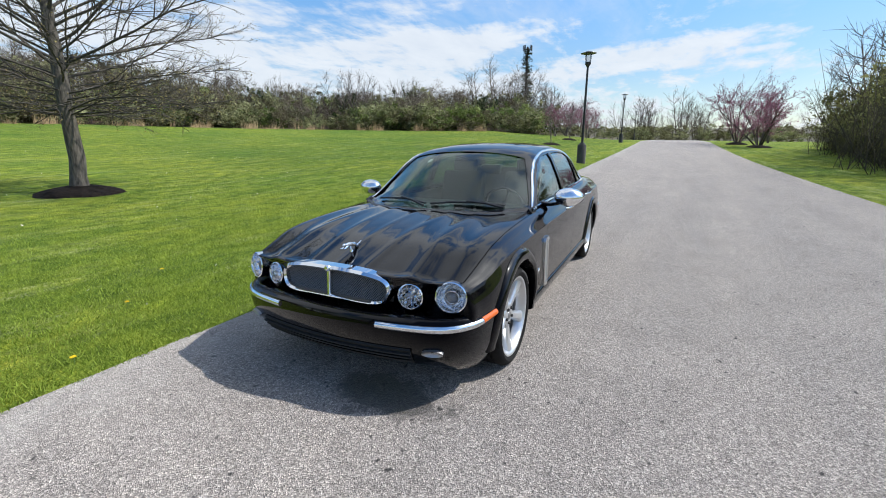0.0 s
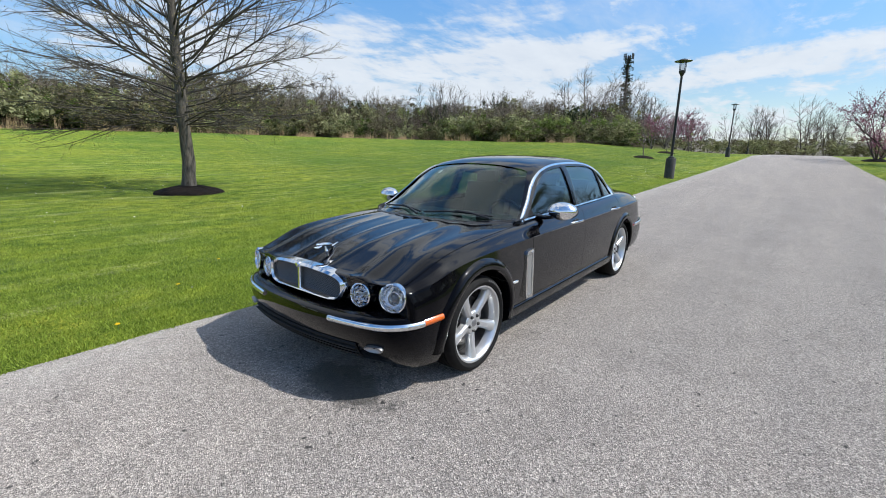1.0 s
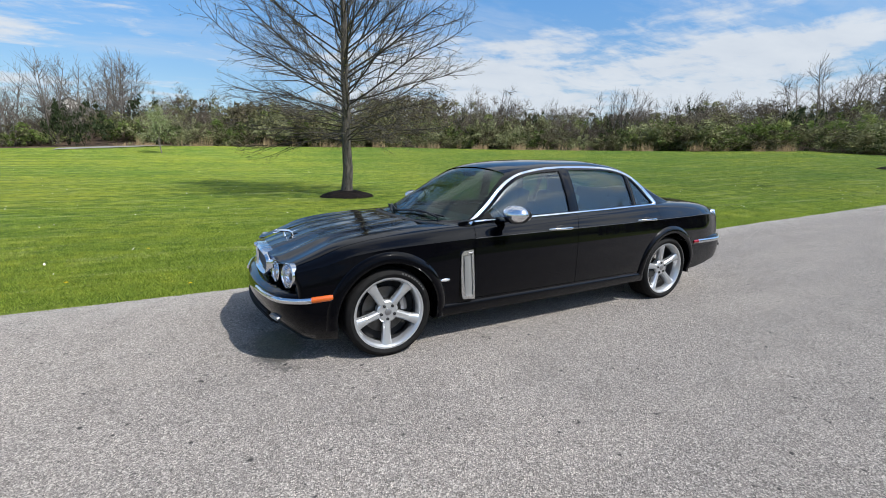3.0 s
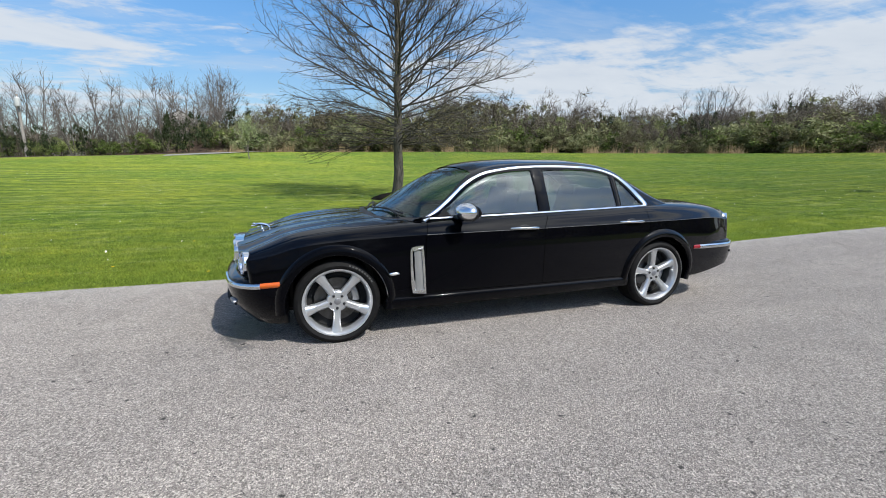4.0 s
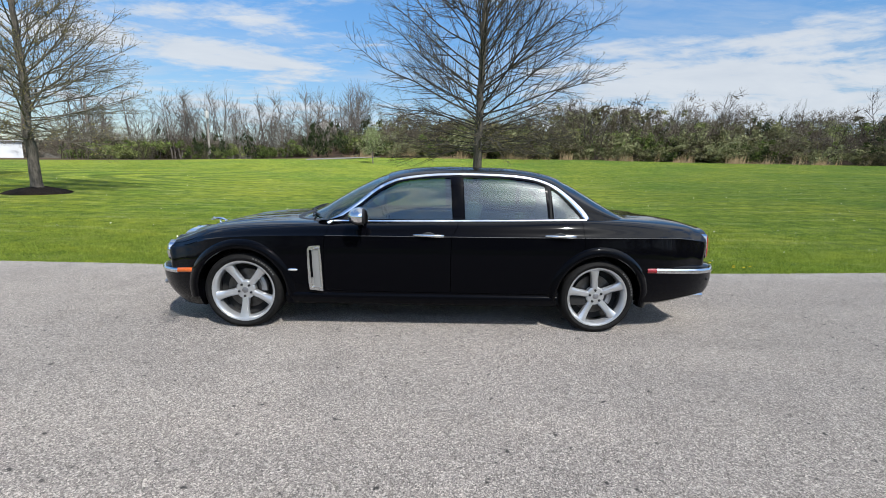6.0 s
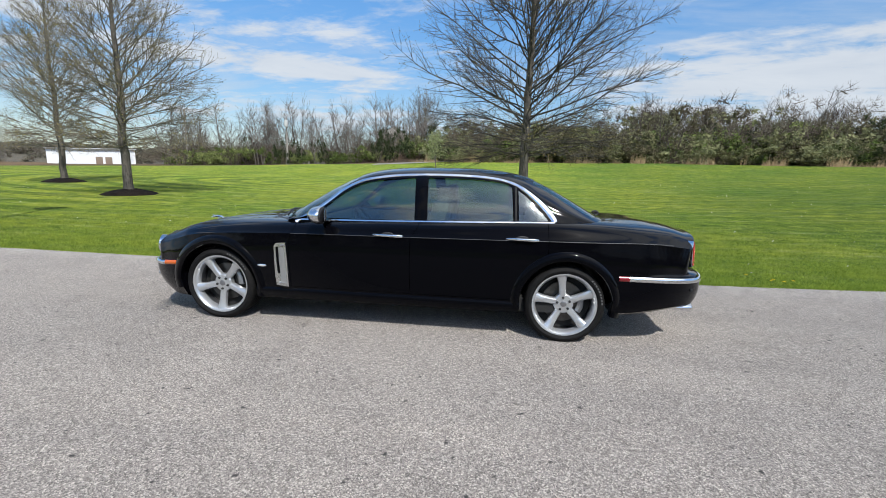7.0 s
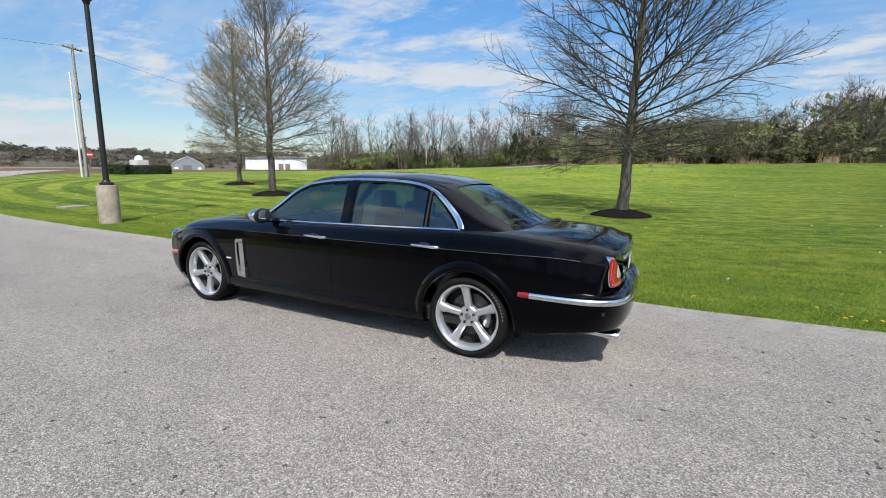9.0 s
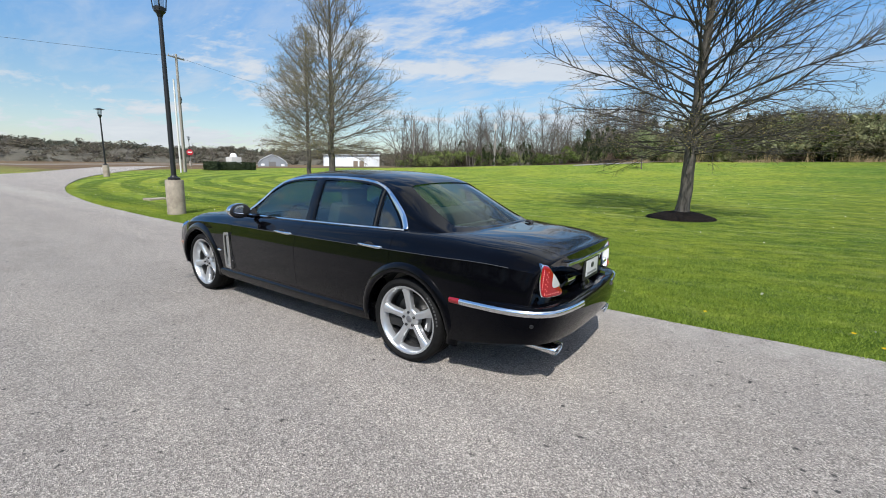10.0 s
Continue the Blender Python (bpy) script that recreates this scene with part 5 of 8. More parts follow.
def white_shed():
    """Long low white building with a shallow roof."""
    s = tagged(new("shed"), "long low white metal shed beyond the oaks", "shed")
    s.matrix_basis = pose(-70.4, 65.1, land(-70.4, 65.1) - 0.1, 0, 0, 46)
    white = Mat("white_siding", (0.72, 0.74, 0.76), 0.5)
    wv = white.nt.nodes.new("ShaderNodeTexWave")
    wv.inputs["Scale"].default_value = 3.0
    white.nt.links.new(white.coords("Object"), wv.inputs[0])
    white.bump(wv.outputs[1], 0.4, 0.03)
    bm = prism([(-5.9, 0), (5.9, 0), (5.9, 2.75), (-5.9, 2.4)], -4, 4)
    part("wall", bm, white.mat, s)
    bm = prism([(-6.1, 2.38), (6.1, 2.76), (6.1, 2.88), (-6.1, 2.50)], -4.4, 4.4)
    part("roof", bm, plain("roof_metal", (0.55, 0.57, 0.60), 0.4), s)
    for x0 in (0.8, 2.1):
        d = bmesh.new()
        box(d, x0, -4.02, 0.65, 0.95, 0.10, 1.3, 0.02)
        part("door", d, plain("shed_door", (0.20, 0.15, 0.11), 0.6), s)


def arched_shed():
    s = tagged(new("barn"), "grey metal barn with a rounded gable", "barn")
    s.matrix_basis = pose(-72.8, 46.8, land(-72.8, 46.8) - 0.1, 0, 0, 58)
    line = [(-2.7, 0), (-2.65, 0.6), (-2.3, 1.15), (-1.4, 1.75), (-0.4, 2.25), (0, 2.42), (0.4, 2.25), (1.4, 1.75), (2.3, 1.15), (2.65, 0.6), (2.7, 0)]
    part("wall", prism(line, 0, 12), plain("grey_sheet", (0.24, 0.255, 0.275), 0.5), s)
    rim = bmesh.new()
    tube(rim, [(x, -0.05, z + 0.03) for x, z in line[1:-1]], 0.07, 6)
    part("roof_edge", rim, plain("roof_edge_grey", (0.55, 0.57, 0.6), 0.5), s)
    for x0, w, z0, h, c in ((-0.1, 1.3, 0.5, 1.0, (0.16, 0.15, 0.14)), (-1.8, 0.6, 0.4, 0.4, (0.75, 0.76, 0.78)), (1.8, 0.6, 0.4, 0.4, (0.75, 0.76, 0.78))):
        b = bmesh.new()
        box(b, x0, -0.03, z0, w, 0.08, h, 0.01)
        part("door" if x0 == -0.1 else "window", b, plain("barn_panel", c, 0.5), s)


def far_house(x, y, w, h, turn, label):
    s = tagged(new("house"), label, "house", "distant houses")
    s.matrix_basis = pose(x, y, land(x, y) - 0.1, 0, 0, turn)
    part("wall", prism([(-w / 2, 0), (w / 2, 0), (w / 2, h), (0, h * 1.55), (-w / 2, h)], 0, w * 0.8), plain("pale_siding", (0.55, 0.53, 0.48), 0.7), s)
    b = bmesh.new()
    for sg in (-1, 1):
        vs = box(b, 0, 0, 0, w * 0.66, w * 0.86, 0.12)
        bmesh.ops.transform(b, matrix=Matrix.Translation((sg * w * 0.27, w * 0.4, h * 1.29)) @ pose(0, 0, 0, 0, sg * math.degrees(math.atan2(h * 0.55, w / 2))), verts=vs)
    part("roof", b, plain("dark_shingle", (0.09, 0.085, 0.08), 0.8), s)
    for k in (-0.25, 0.25):
        wd = new("window")
        wd.parent = s
        b = bmesh.new()
        box(b, k * w, -0.02, h * 0.55, w * 0.14, 0.08, h * 0.35)
        part("pane", b, plain("dark_window", (0.03, 0.035, 0.04), 0.1), wd)


white_shed()
arched_shed()
far_house(-21, 86, 6.5, 3.2, 15, "pale house half hidden behind the bare woods")


def hedge_and_dome():
    h = tagged(new("hedge"), "low clipped dark green hedge on the lawn", "hedge")
    h.matrix_basis = pose(-49, 25.3, land(-49, 25.3), 0, 0, 58)
    rng = np.random.default_rng(61)
    n = 5000
    c = np.stack((rng.uniform(-2.9, 2.9, n), rng.uniform(-0.6, 0.6, n), rng.uniform(0.0, 1.0, n)), 1)
    keep = (np.abs(c[:, 1]) > 0.42) | (c[:, 2] > 0.8) | (np.abs(c[:, 0]) > 2.6)
    part("leaves", fast_mesh("leaves", *leaf_quads(rng, c[keep], 0.09, 0.03), LEAF_DARK), None, h)
    bm = bmesh.new()
    box(bm, 0, 0, 0.42, 5.5, 0.8, 0.84, 0.1)
    part("core", bm, plain("hedge_core", (0.02, 0.03, 0.012), 0.9), h)
    d = tagged(new("dome"), "small white dome on a low block far off", "dome")
    d.matrix_basis = pose(-118, 64, land(-118, 64))
    bm = bmesh.new()
    box(bm, 0, 0, 1.1, 3.4, 2.8, 2.2, 0.1)
    part("block", bm, plain("pale_block", (0.5, 0.48, 0.45), 0.7), d)
    bm = bmesh.new()
    lathe(bm, [(0.95, 2.0), (0.95, 2.5), (0.8, 2.95), (0.5, 3.25), (0, 3.35)], 24)
    part("dome_shell", bm, plain("white_dome", (0.78, 0.78, 0.78), 0.4), d)
    s = tagged(new("drain_slab"), "flat pale concrete drain slab in the grass", "slab")
    s.matrix_basis = pose(-15.2, 3.9, land(-15.2, 3.9), 0, 0, 10)
    bm = bmesh.new()
    box(bm, 0, 0, 0.015, 0.5, 0.75, 0.10, 0.02)
    part("lid", bm, CONCRETE, s)


hedge_and_dome()


def mast():
    """A far radio mast dressed as a thin pine."""
    t = tagged(new("mast"), "tall dark radio mast dressed as a pine", "mast")
    x, y, h = 140, 40.5, 24.5
    t.matrix_basis = pose(x, y, land(x, y))
    bm = bmesh.new()
    lathe(bm, [(0, 0), (0.55, 0), (0.30, h), (0, h)], 14)
    part("pole", bm, plain("mast_brown", (0.06, 0.05, 0.045), 0.8), t)
    rng = np.random.default_rng(3)
    sticks = []
    tips = []
    for i in range(230):
        z = h - 0.6 - (h - 7.0) * rng.uniform(0, 1) ** 0.9
        a = rng.uniform(0, 2 * np.pi)
        L = rng.uniform(0.9, 2.1) * (1.35 - 0.6 * z / h)
        p, _ = grow(rng, (0, 0, z), (math.cos(a), math.sin(a), 0.15), L, 3, -0.2, 0.05)
        sticks.append((p, (0.07, 0.06, 0.05, 0.03)))
        tips += [p[1], p[2], p[3], (p[2] + p[3]) / 2]
    part("branches", fast_mesh("branches", *tubes(sticks, 4), LEAF_DARK), None, t)
    tips = np.repeat(np.array(tips), 2, 0)
    part("needles", fast_mesh("needles", *leaf_quads(rng, tips, 0.24, 0.14), LEAF_DARK), None, t)
    for k in range(3):
        a = k * 2.094 + 0.4
        fr = new("antenna_panel")
        fr.parent = t
        for j in (-0.7, 0.0, 0.7):
            bm = bmesh.new()
            box(bm, 1.25, j * 0.8, h - 0.2, 0.16, 0.25, 1.6, 0.03)
            bmesh.ops.rotate(bm, cent=(0, 0, 0), matrix=Matrix.Rotation(a, 3, "Z"), verts=bm.verts[:])
            part("panel", bm, plain("panel_dark", (0.025, 0.028, 0.03), 0.8), fr)
        bm = bmesh.new()
        tube(bm, [(1.2 * math.cos(a) - 0.8 * math.sin(a), 1.2 * math.sin(a) + 0.8 * math.cos(a), h - 0.2), (1.2 * math.cos(a) + 0.8 * math.sin(a), 1.2 * math.sin(a) - 0.8 * math.cos(a), h - 0.2)], 0.07, 6)
        tube(bm, [(0, 0, h - 0.2), (1.2 * math.cos(a), 1.2 * math.sin(a), h - 0.2)], 0.07, 6)
        part("mount", bm, plain("mount_grey", (0.08, 0.08, 0.08), 0.6), fr)


mast()


def far_path():
    """A pale lane climbing the rise past the blossom tree."""
    verts, faces = [], []
    pts = crom([(-16.5, 55.5), (-14, 57), (-9, 59.5), (-4, 62.5), (-1, 66.5), (0, 70)], 8)
    for i, p in enumerate(pts):
        for d in (-1.0, 1.0):
            verts.append((p[0], p[1] + d, land(p[0], p[1] + d) + 0.05 + (0.02 if d > 0 else 0)))
        if i:
            b = 2 * i
            faces.append((b - 2, b - 1, b + 1, b))
    tagged(new("path", arrays("path", verts, faces, plain("pale_gravel", (0.23, 0.22, 0.20), 0.9), True)), "pale lane along the far edge of the lawn", "path", kind="structure")


far_path()


def far_road():
    """A pale road crossing the fields before the distant hills."""
    verts, faces = [], []
    for i in range(60):
        a = radians(146 + i * 0.8)
        for r, up in ((130, 0.06), (133, 0.20)):
            x, y = r * math.cos(a), r * math.sin(a)
            verts.append((x, y, land(x, y) + up))
        if i:
            b = 2 * i
            faces.append((b - 2, b - 1, b + 1, b))
    tagged(new("far_road", arrays("far_road", verts, faces, plain("pale_road", (0.24, 0.225, 0.20), 0.9), True)), "pale distant road across the brown field", "road", kind="structure")


far_road()
# ---- the car ----
HUB_F, HUB_R, HUB_Z, TYRE_R = -1.58, 1.58, 0.338, 0.338

# lower body: station x, then (y, z) of crown, hood edge, crease, widest, lower side, sill; the first number is the height on the centre line
BODY = [
    (-2.32, 0.772, 0.40, 0.762, 0.73, 0.735, 0.825, 0.70, 0.86, 0.58, 0.84, 0.42, 0.80, 0.34),
    (-2.18, 0.815, 0.40, 0.806, 0.75, 0.780, 0.865, 0.735, 0.90, 0.60, 0.88, 0.38, 0.84, 0.28),
    (-1.93, 0.885, 0.42, 0.877, 0.765, 0.853, 0.89, 0.785, 0.918, 0.62, 0.90, 0.38, 0.86, 0.24),
    (-1.58, 0.935, 0.42, 0.928, 0.775, 0.902, 0.905, 0.825, 0.928, 0.64, 0.91, 0.38, 0.87, 0.235),
    (-1.20, 0.962, 0.42, 0.957, 0.78, 0.932, 0.912, 0.842, 0.930, 0.65, 0.91, 0.37, 0.87, 0.23),
    (-0.85, 0.965, 0.42, 0.962, 0.79, 0.948, 0.915, 0.852, 0.930, 0.66, 0.91, 0.37, 0.87, 0.23),
    (0.00, 0.982, 0.42, 0.982, 0.795, 0.980, 0.918, 0.862, 0.932, 0.67, 0.912, 0.37, 0.87, 0.23),
    (0.80, 1.004, 0.42, 1.004, 0.795, 1.002, 0.916, 0.872, 0.930, 0.68, 0.912, 0.37, 0.87, 0.235),
    (1.45, 1.028, 0.42, 1.028, 0.79, 1.024, 0.912, 0.882, 0.927, 0.69, 0.91, 0.38, 0.87, 0.25),
    (1.80, 1.046, 0.42, 1.044, 0.77, 1.018, 0.905, 0.887, 0.925, 0.69, 0.905, 0.40, 0.87, 0.28),
    (2.20, 1.042, 0.42, 1.038, 0.74, 0.998, 0.885, 0.894, 0.912, 0.69, 0.90, 0.42, 0.86, 0.30),
    (2.50, 1.013, 0.40, 1.009, 0.70, 0.974, 0.85, 0.880, 0.885, 0.69, 0.87, 0.45, 0.83, 0.36),
    (2.66, 0.974, 0.38, 0.969, 0.66, 0.940, 0.80, 0.860, 0.840, 0.69, 0.83, 0.47, 0.80, 0.40),
]
# cabin: station x, height on the centre line, then (y, z) of crown, roof edge, mid side, belt
CABIN = [
    (-1.22, 0.950, 0.35, 0.945, 0.62, 0.935, 0.72, 0.92, 0.79, 0.90),
    (-1.00, 1.068, 0.38, 1.040, 0.68, 0.950, 0.74, 0.94, 0.79, 0.92),
    (-0.85, 1.155, 0.40, 1.122, 0.775, 0.965, 0.787, 0.95, 0.795, 0.935),
    (-0.60, 1.295, 0.40, 1.262, 0.715, 1.115, 0.765, 1.03, 0.797, 0.945),
    (-0.40, 1.385, 0.40, 1.357, 0.665, 1.262, 0.742, 1.10, 0.798, 0.955),
    (-0.20, 1.438, 0.38, 1.418, 0.630, 1.350, 0.728, 1.15, 0.798, 0.962),
    (0.00, 1.462, 0.36, 1.445, 0.605, 1.382, 0.715, 1.19, 0.798, 0.968),
    (0.30, 1.476, 0.36, 1.460, 0.595, 1.400, 0.710, 1.21, 0.798, 0.978),
    (0.70, 1.476, 0.36, 1.461, 0.595, 1.402, 0.710, 1.21, 0.797, 0.990),
    (1.00, 1.456, 0.36, 1.442, 0.600, 1.378, 0.710, 1.21, 0.795, 1.000),
    (1.20, 1.420, 0.36, 1.408, 0.615, 1.330, 0.715, 1.19, 0.792, 1.010),
    (1.40, 1.342, 0.36, 1.330, 0.650, 1.215, 0.725, 1.12, 0.788, 1.012),
    (1.60, 1.240, 0.36, 1.228, 0.670, 1.120, 0.735, 1.06, 0.782, 1.005),
    (1.80, 1.132, 0.36, 1.120, 0.660, 1.048, 0.720, 1.01, 0.765, 0.980),
    (2.02, 1.015, 0.36, 1.008, 0.600, 0.985, 0.680, 0.97, 0.740, 0.950),
]


def table_at(tab, x):
    xs = [r[0] for r in tab]
    return [pchip(xs, [r[k] for r in tab], x) for k in range(1, len(tab[0]))]


def body_half(x):
    """Half a section of the lower body, from the centre line over the side to the floor."""
    v = table_at(BODY, x)
    p0, p1, p2, p3, p4, p5, p6 = (0.0, v[0]), (v[1], v[2]), (v[3], v[4]), (v[5], v[6]), (v[7], v[8]), (v[9], v[10]), (v[11], v[12])
    top = crom([(-p1[0], p1[1]), p0, p1, p2, p3], 24, 1)
    low = crom([p3, p4, p5, p6], 6)
    pts = [np.array(q) for q in top] + [np.array(q) for q in low[1:]]
    # the flutes that run back from the lamps over the hood
    f = smooth01(-0.95, -1.9, x)
    if f > 0:
        back = (x + 2.3) / 1.35
        for q in pts[: 72]:
            y = q[0]
            for c0, c1, amp, wd in ((0.505, 0.43, 0.012, 0.058), (0.735, 0.66, 0.012, 0.070), (0.20, 0.27, 0.006, 0.036), (0.0, 0.0, 0.004, 0.024)):
                c = c0 + (c1 - c0) * back
                q[1] += amp * f * math.exp(-((y - c) / wd) ** 2)
    zb = pts[-1][1]
    return pts + [np.array((p6[0] * 0.6, zb)), np.array((0.0, zb))]


def cabin_half(x):
    v = table_at(CABIN, x)
    p = [(0.0, v[0])] + [(v[k], v[k + 1]) for k in (1, 3, 5, 7)]
    top = crom([(-p[1][0], p[1][1])] + p, 8, 1)
    return [np.array(q) for q in top]


NOSE = -2.32
BOW_F = ([0, 0.2, 0.4, 0.55, 0.73, 0.83, 0.95], [0, 0.010, 0.040, 0.060, 0.088, 0.130, 0.24])
BOW_R = ([0, 0.3, 0.53, 0.70, 0.80, 0.92], [0, 0.006, 0.024, 0.06, 0.11, 0.20])


def bowed(s, y):
    """The plan of nose and tail is rounded."""
    y = abs(y)
    return s + pchip(*BOW_F, y) * smooth01(-1.75, NOSE, s) - pchip(*BOW_R, y) * smooth01(2.1, 2.66, s)


def ring_of(half):
    """A closed ring of (y, z) from a half section."""
    return [(q[0], q[1]) for q in half] + [(-q[0], q[1]) for q in half[-2:0:-1]]


def skin(rings, cap_a=True, cap_b=True):
    """A closed solid over rings of points."""
    bm = bmesh.new()
    vs = [[bm.verts.new(p) for p in r] for r in rings]
    n = len(vs[0])
    for a, b in zip(vs, vs[1:]):
        for k in range(n):
            bm.faces.new((a[k], b[k], b[(k + 1) % n], a[(k + 1) % n]))
    for use, r in ((cap_a, vs[0]), (cap_b, vs[-1])):
        if use:
            c = bm.verts.new(sum((v.co for v in r), Vector()) / n)
            for k in range(n):
                bm.faces.new((r[k], r[(k + 1) % n], c))
    return bm


def body_solid():
    rings = []

    def add(s, x, k):
        half = body_half(s)
        zm = 0.5 * (half[0][1] + half[-1][1])
        rings.append([(bowed(x, y), y * (1 - k), zm + (z - zm) * (1 - k)) for y, z in ring_of(half)])

    r = 0.05
    for k in (0.75, 0.5, 0.3, 0.15):
        add(NOSE, NOSE - r * 0.98, k + 0.02)
    for a in (80, 60, 40, 20):
        add(NOSE, NOSE - r * math.sin(radians(a)), r * (1 - math.cos(radians(a))))
    for s in np.linspace(NOSE, 2.66, 150):
        add(float(s), float(s), 0.0)
    for a in (20, 40, 60, 80):
        add(2.66, 2.66 + r * math.sin(radians(a)), r * (1 - math.cos(radians(a))))
    for k in (0.15, 0.3, 0.5, 0.75):
        add(2.66, 2.66 + r * 0.98, k + 0.02)
    return mesh_of(skin(rings))


def cabin_solid(inset=0.0, low=0.90):
    rings = []
    for s in np.linspace(-1.22, 2.02, 90):
        half = cabin_half(float(s))
        pts = []
        for i, q in enumerate(half):
            a, b = half[max(i - 1, 0)], half[min(i + 1, len(half) - 1)]
            t = b - a
            if i == 0:
                t = np.array((1.0, 0.0))
            nn = np.array((-t[1], t[0])) / (np.linalg.norm(t) + 1e-9)
            pts.append(q + nn * inset)
        last = pts[-1]
        pts += [np.array((last[0], low - 0.1)), np.array((0.0, low - 0.1))]
        pts[0][0] = 0.0
        rings.append([(float(s), y, z) for y, z in ring_of(pts)])
    if inset:
        k = 1 - abs(inset) * 0.667 / 1.62
        rings = [[(0.4 + (x - 0.4) * k, y, z) for x, y, z in r] for r in rings]
    return mesh_of(skin(rings))


def side_of(half_fn, x, z):
    """How far out the side stands at a place along the car and a height."""
    half = half_fn(x)
    best = half[0][0]
    for a, b in zip(half, half[1:]):
        if (a[1] - z) * (b[1] - z) <= 0 and abs(a[1] - b[1]) > 1e-6:
            best = max(best, a[0] + (b[0] - a[0]) * (z - a[1]) / (b[1] - a[1]))
    return best


def drum(cx, cy, cz, r, y0, y1, seg=64):
    bm = bmesh.new()
    lathe(bm, [(0, y0), (r, y0), (r, y1), (0, y1)], seg, Matrix.Translation((cx, cy, cz)) @ pose(0, 0, 0, -90))
    return bm


def arc(cx, cz, r, a0, a1, n):
    return [(cx + r * math.cos(radians(a0 + (a1 - a0) * k / n)), cz + r * math.sin(radians(a0 + (a1 - a0) * k / n))) for k in range(n + 1)]


DOOR_F = [(-0.862, 0.365), (-0.868, 0.60), (-0.865, 0.80), (-0.838, 0.90), (-0.81, 1.02), (0.298, 1.02), (0.29, 0.95), (0.235, 0.86), (0.232, 0.60), (0.24, 0.362)]
DOOR_R = [(0.24, 0.362), (0.232, 0.60), (0.235, 0.86), (0.29, 0.95), (0.298, 1.06), (1.405, 1.06), (1.415, 0.80)] + arc(HUB_R, HUB_Z, 0.452, 112, 177, 8) + [(1.128, 0.362)]
HOOD = [(-2.50, -0.50), (-2.36, -0.66), (-2.23, -0.775), (-1.93, -0.80), (-1.5, -0.795), (-1.0, -0.80), (-0.86, -0.79), (-0.93, -0.60), (-1.06, -0.3), (-1.098, -0.07)]
HOOD = HOOD + [(x, -y) for x, y in HOOD[::-1]]
TRUNK = [(1.931, -0.07), (1.90, -0.3), (1.861, -0.50), (1.841, -0.62), (2.003, -0.63), (2.403, -0.60), (2.622, -0.55), (2.903, -0.545)]
TRUNK = TRUNK + [(x, -y) for x, y in TRUNK[::-1]]
W_FRONT = [(-0.735, 0.985), (-0.60, 1.083), (-0.45, 1.205), (-0.32, 1.28), (-0.20, 1.323), (0.0, 1.354), (0.225, 1.368), (0.248, 0.998)]
W_REAR = [(0.362, 1.003), (0.345, 1.374), (0.70, 1.374), (0.95, 1.358), (1.095, 1.325), (1.115, 1.026)]
W_QUARTER = [(1.165, 1.028), (1.15, 1.30), (1.225, 1.24), (1.32, 1.15), (1.395, 1.07), (1.415, 1.036)]
W_SCREEN = [(-0.750, 0.975), (-0.638, 1.20), (-0.585, 1.30), (-0.53, 1.348), (-0.3, 1.385), (0, 1.398), (0.3, 1.385), (0.53, 1.348), (0.585, 1.30), (0.638, 1.20), (0.750, 0.975), (0.5, 0.962), (0, 0.955), (-0.5, 0.962)]
W_BACK = [(-0.575, 1.072), (-0.56, 1.13), (-0.50, 1.31), (-0.45, 1.36), (-0.2, 1.382), (0.2, 1.382), (0.45, 1.36), (0.50, 1.31), (0.56, 1.13), (0.575, 1.072), (0.4, 1.060), (0, 1.052), (-0.4, 1.060)]

def rounded(line, a, b):
    """An outline whose points a to b lie on one smooth curve."""
    return line[:a] + [(float(p[0]), float(p[1])) for p in crom(line[a:b + 1], 5)] + line[b + 1:]


W_FRONT, W_REAR, W_QUARTER = rounded(W_FRONT, 0, 6), rounded(W_REAR, 1, 4), rounded(W_QUARTER, 1, 5)
W_SCREEN, W_BACK = rounded(W_SCREEN, 0, 10), rounded(W_BACK, 1, 8)
car = tagged(new("car"), "polished black long-wheelbase luxury sedan with chrome trim parked on the asphalt", "car")


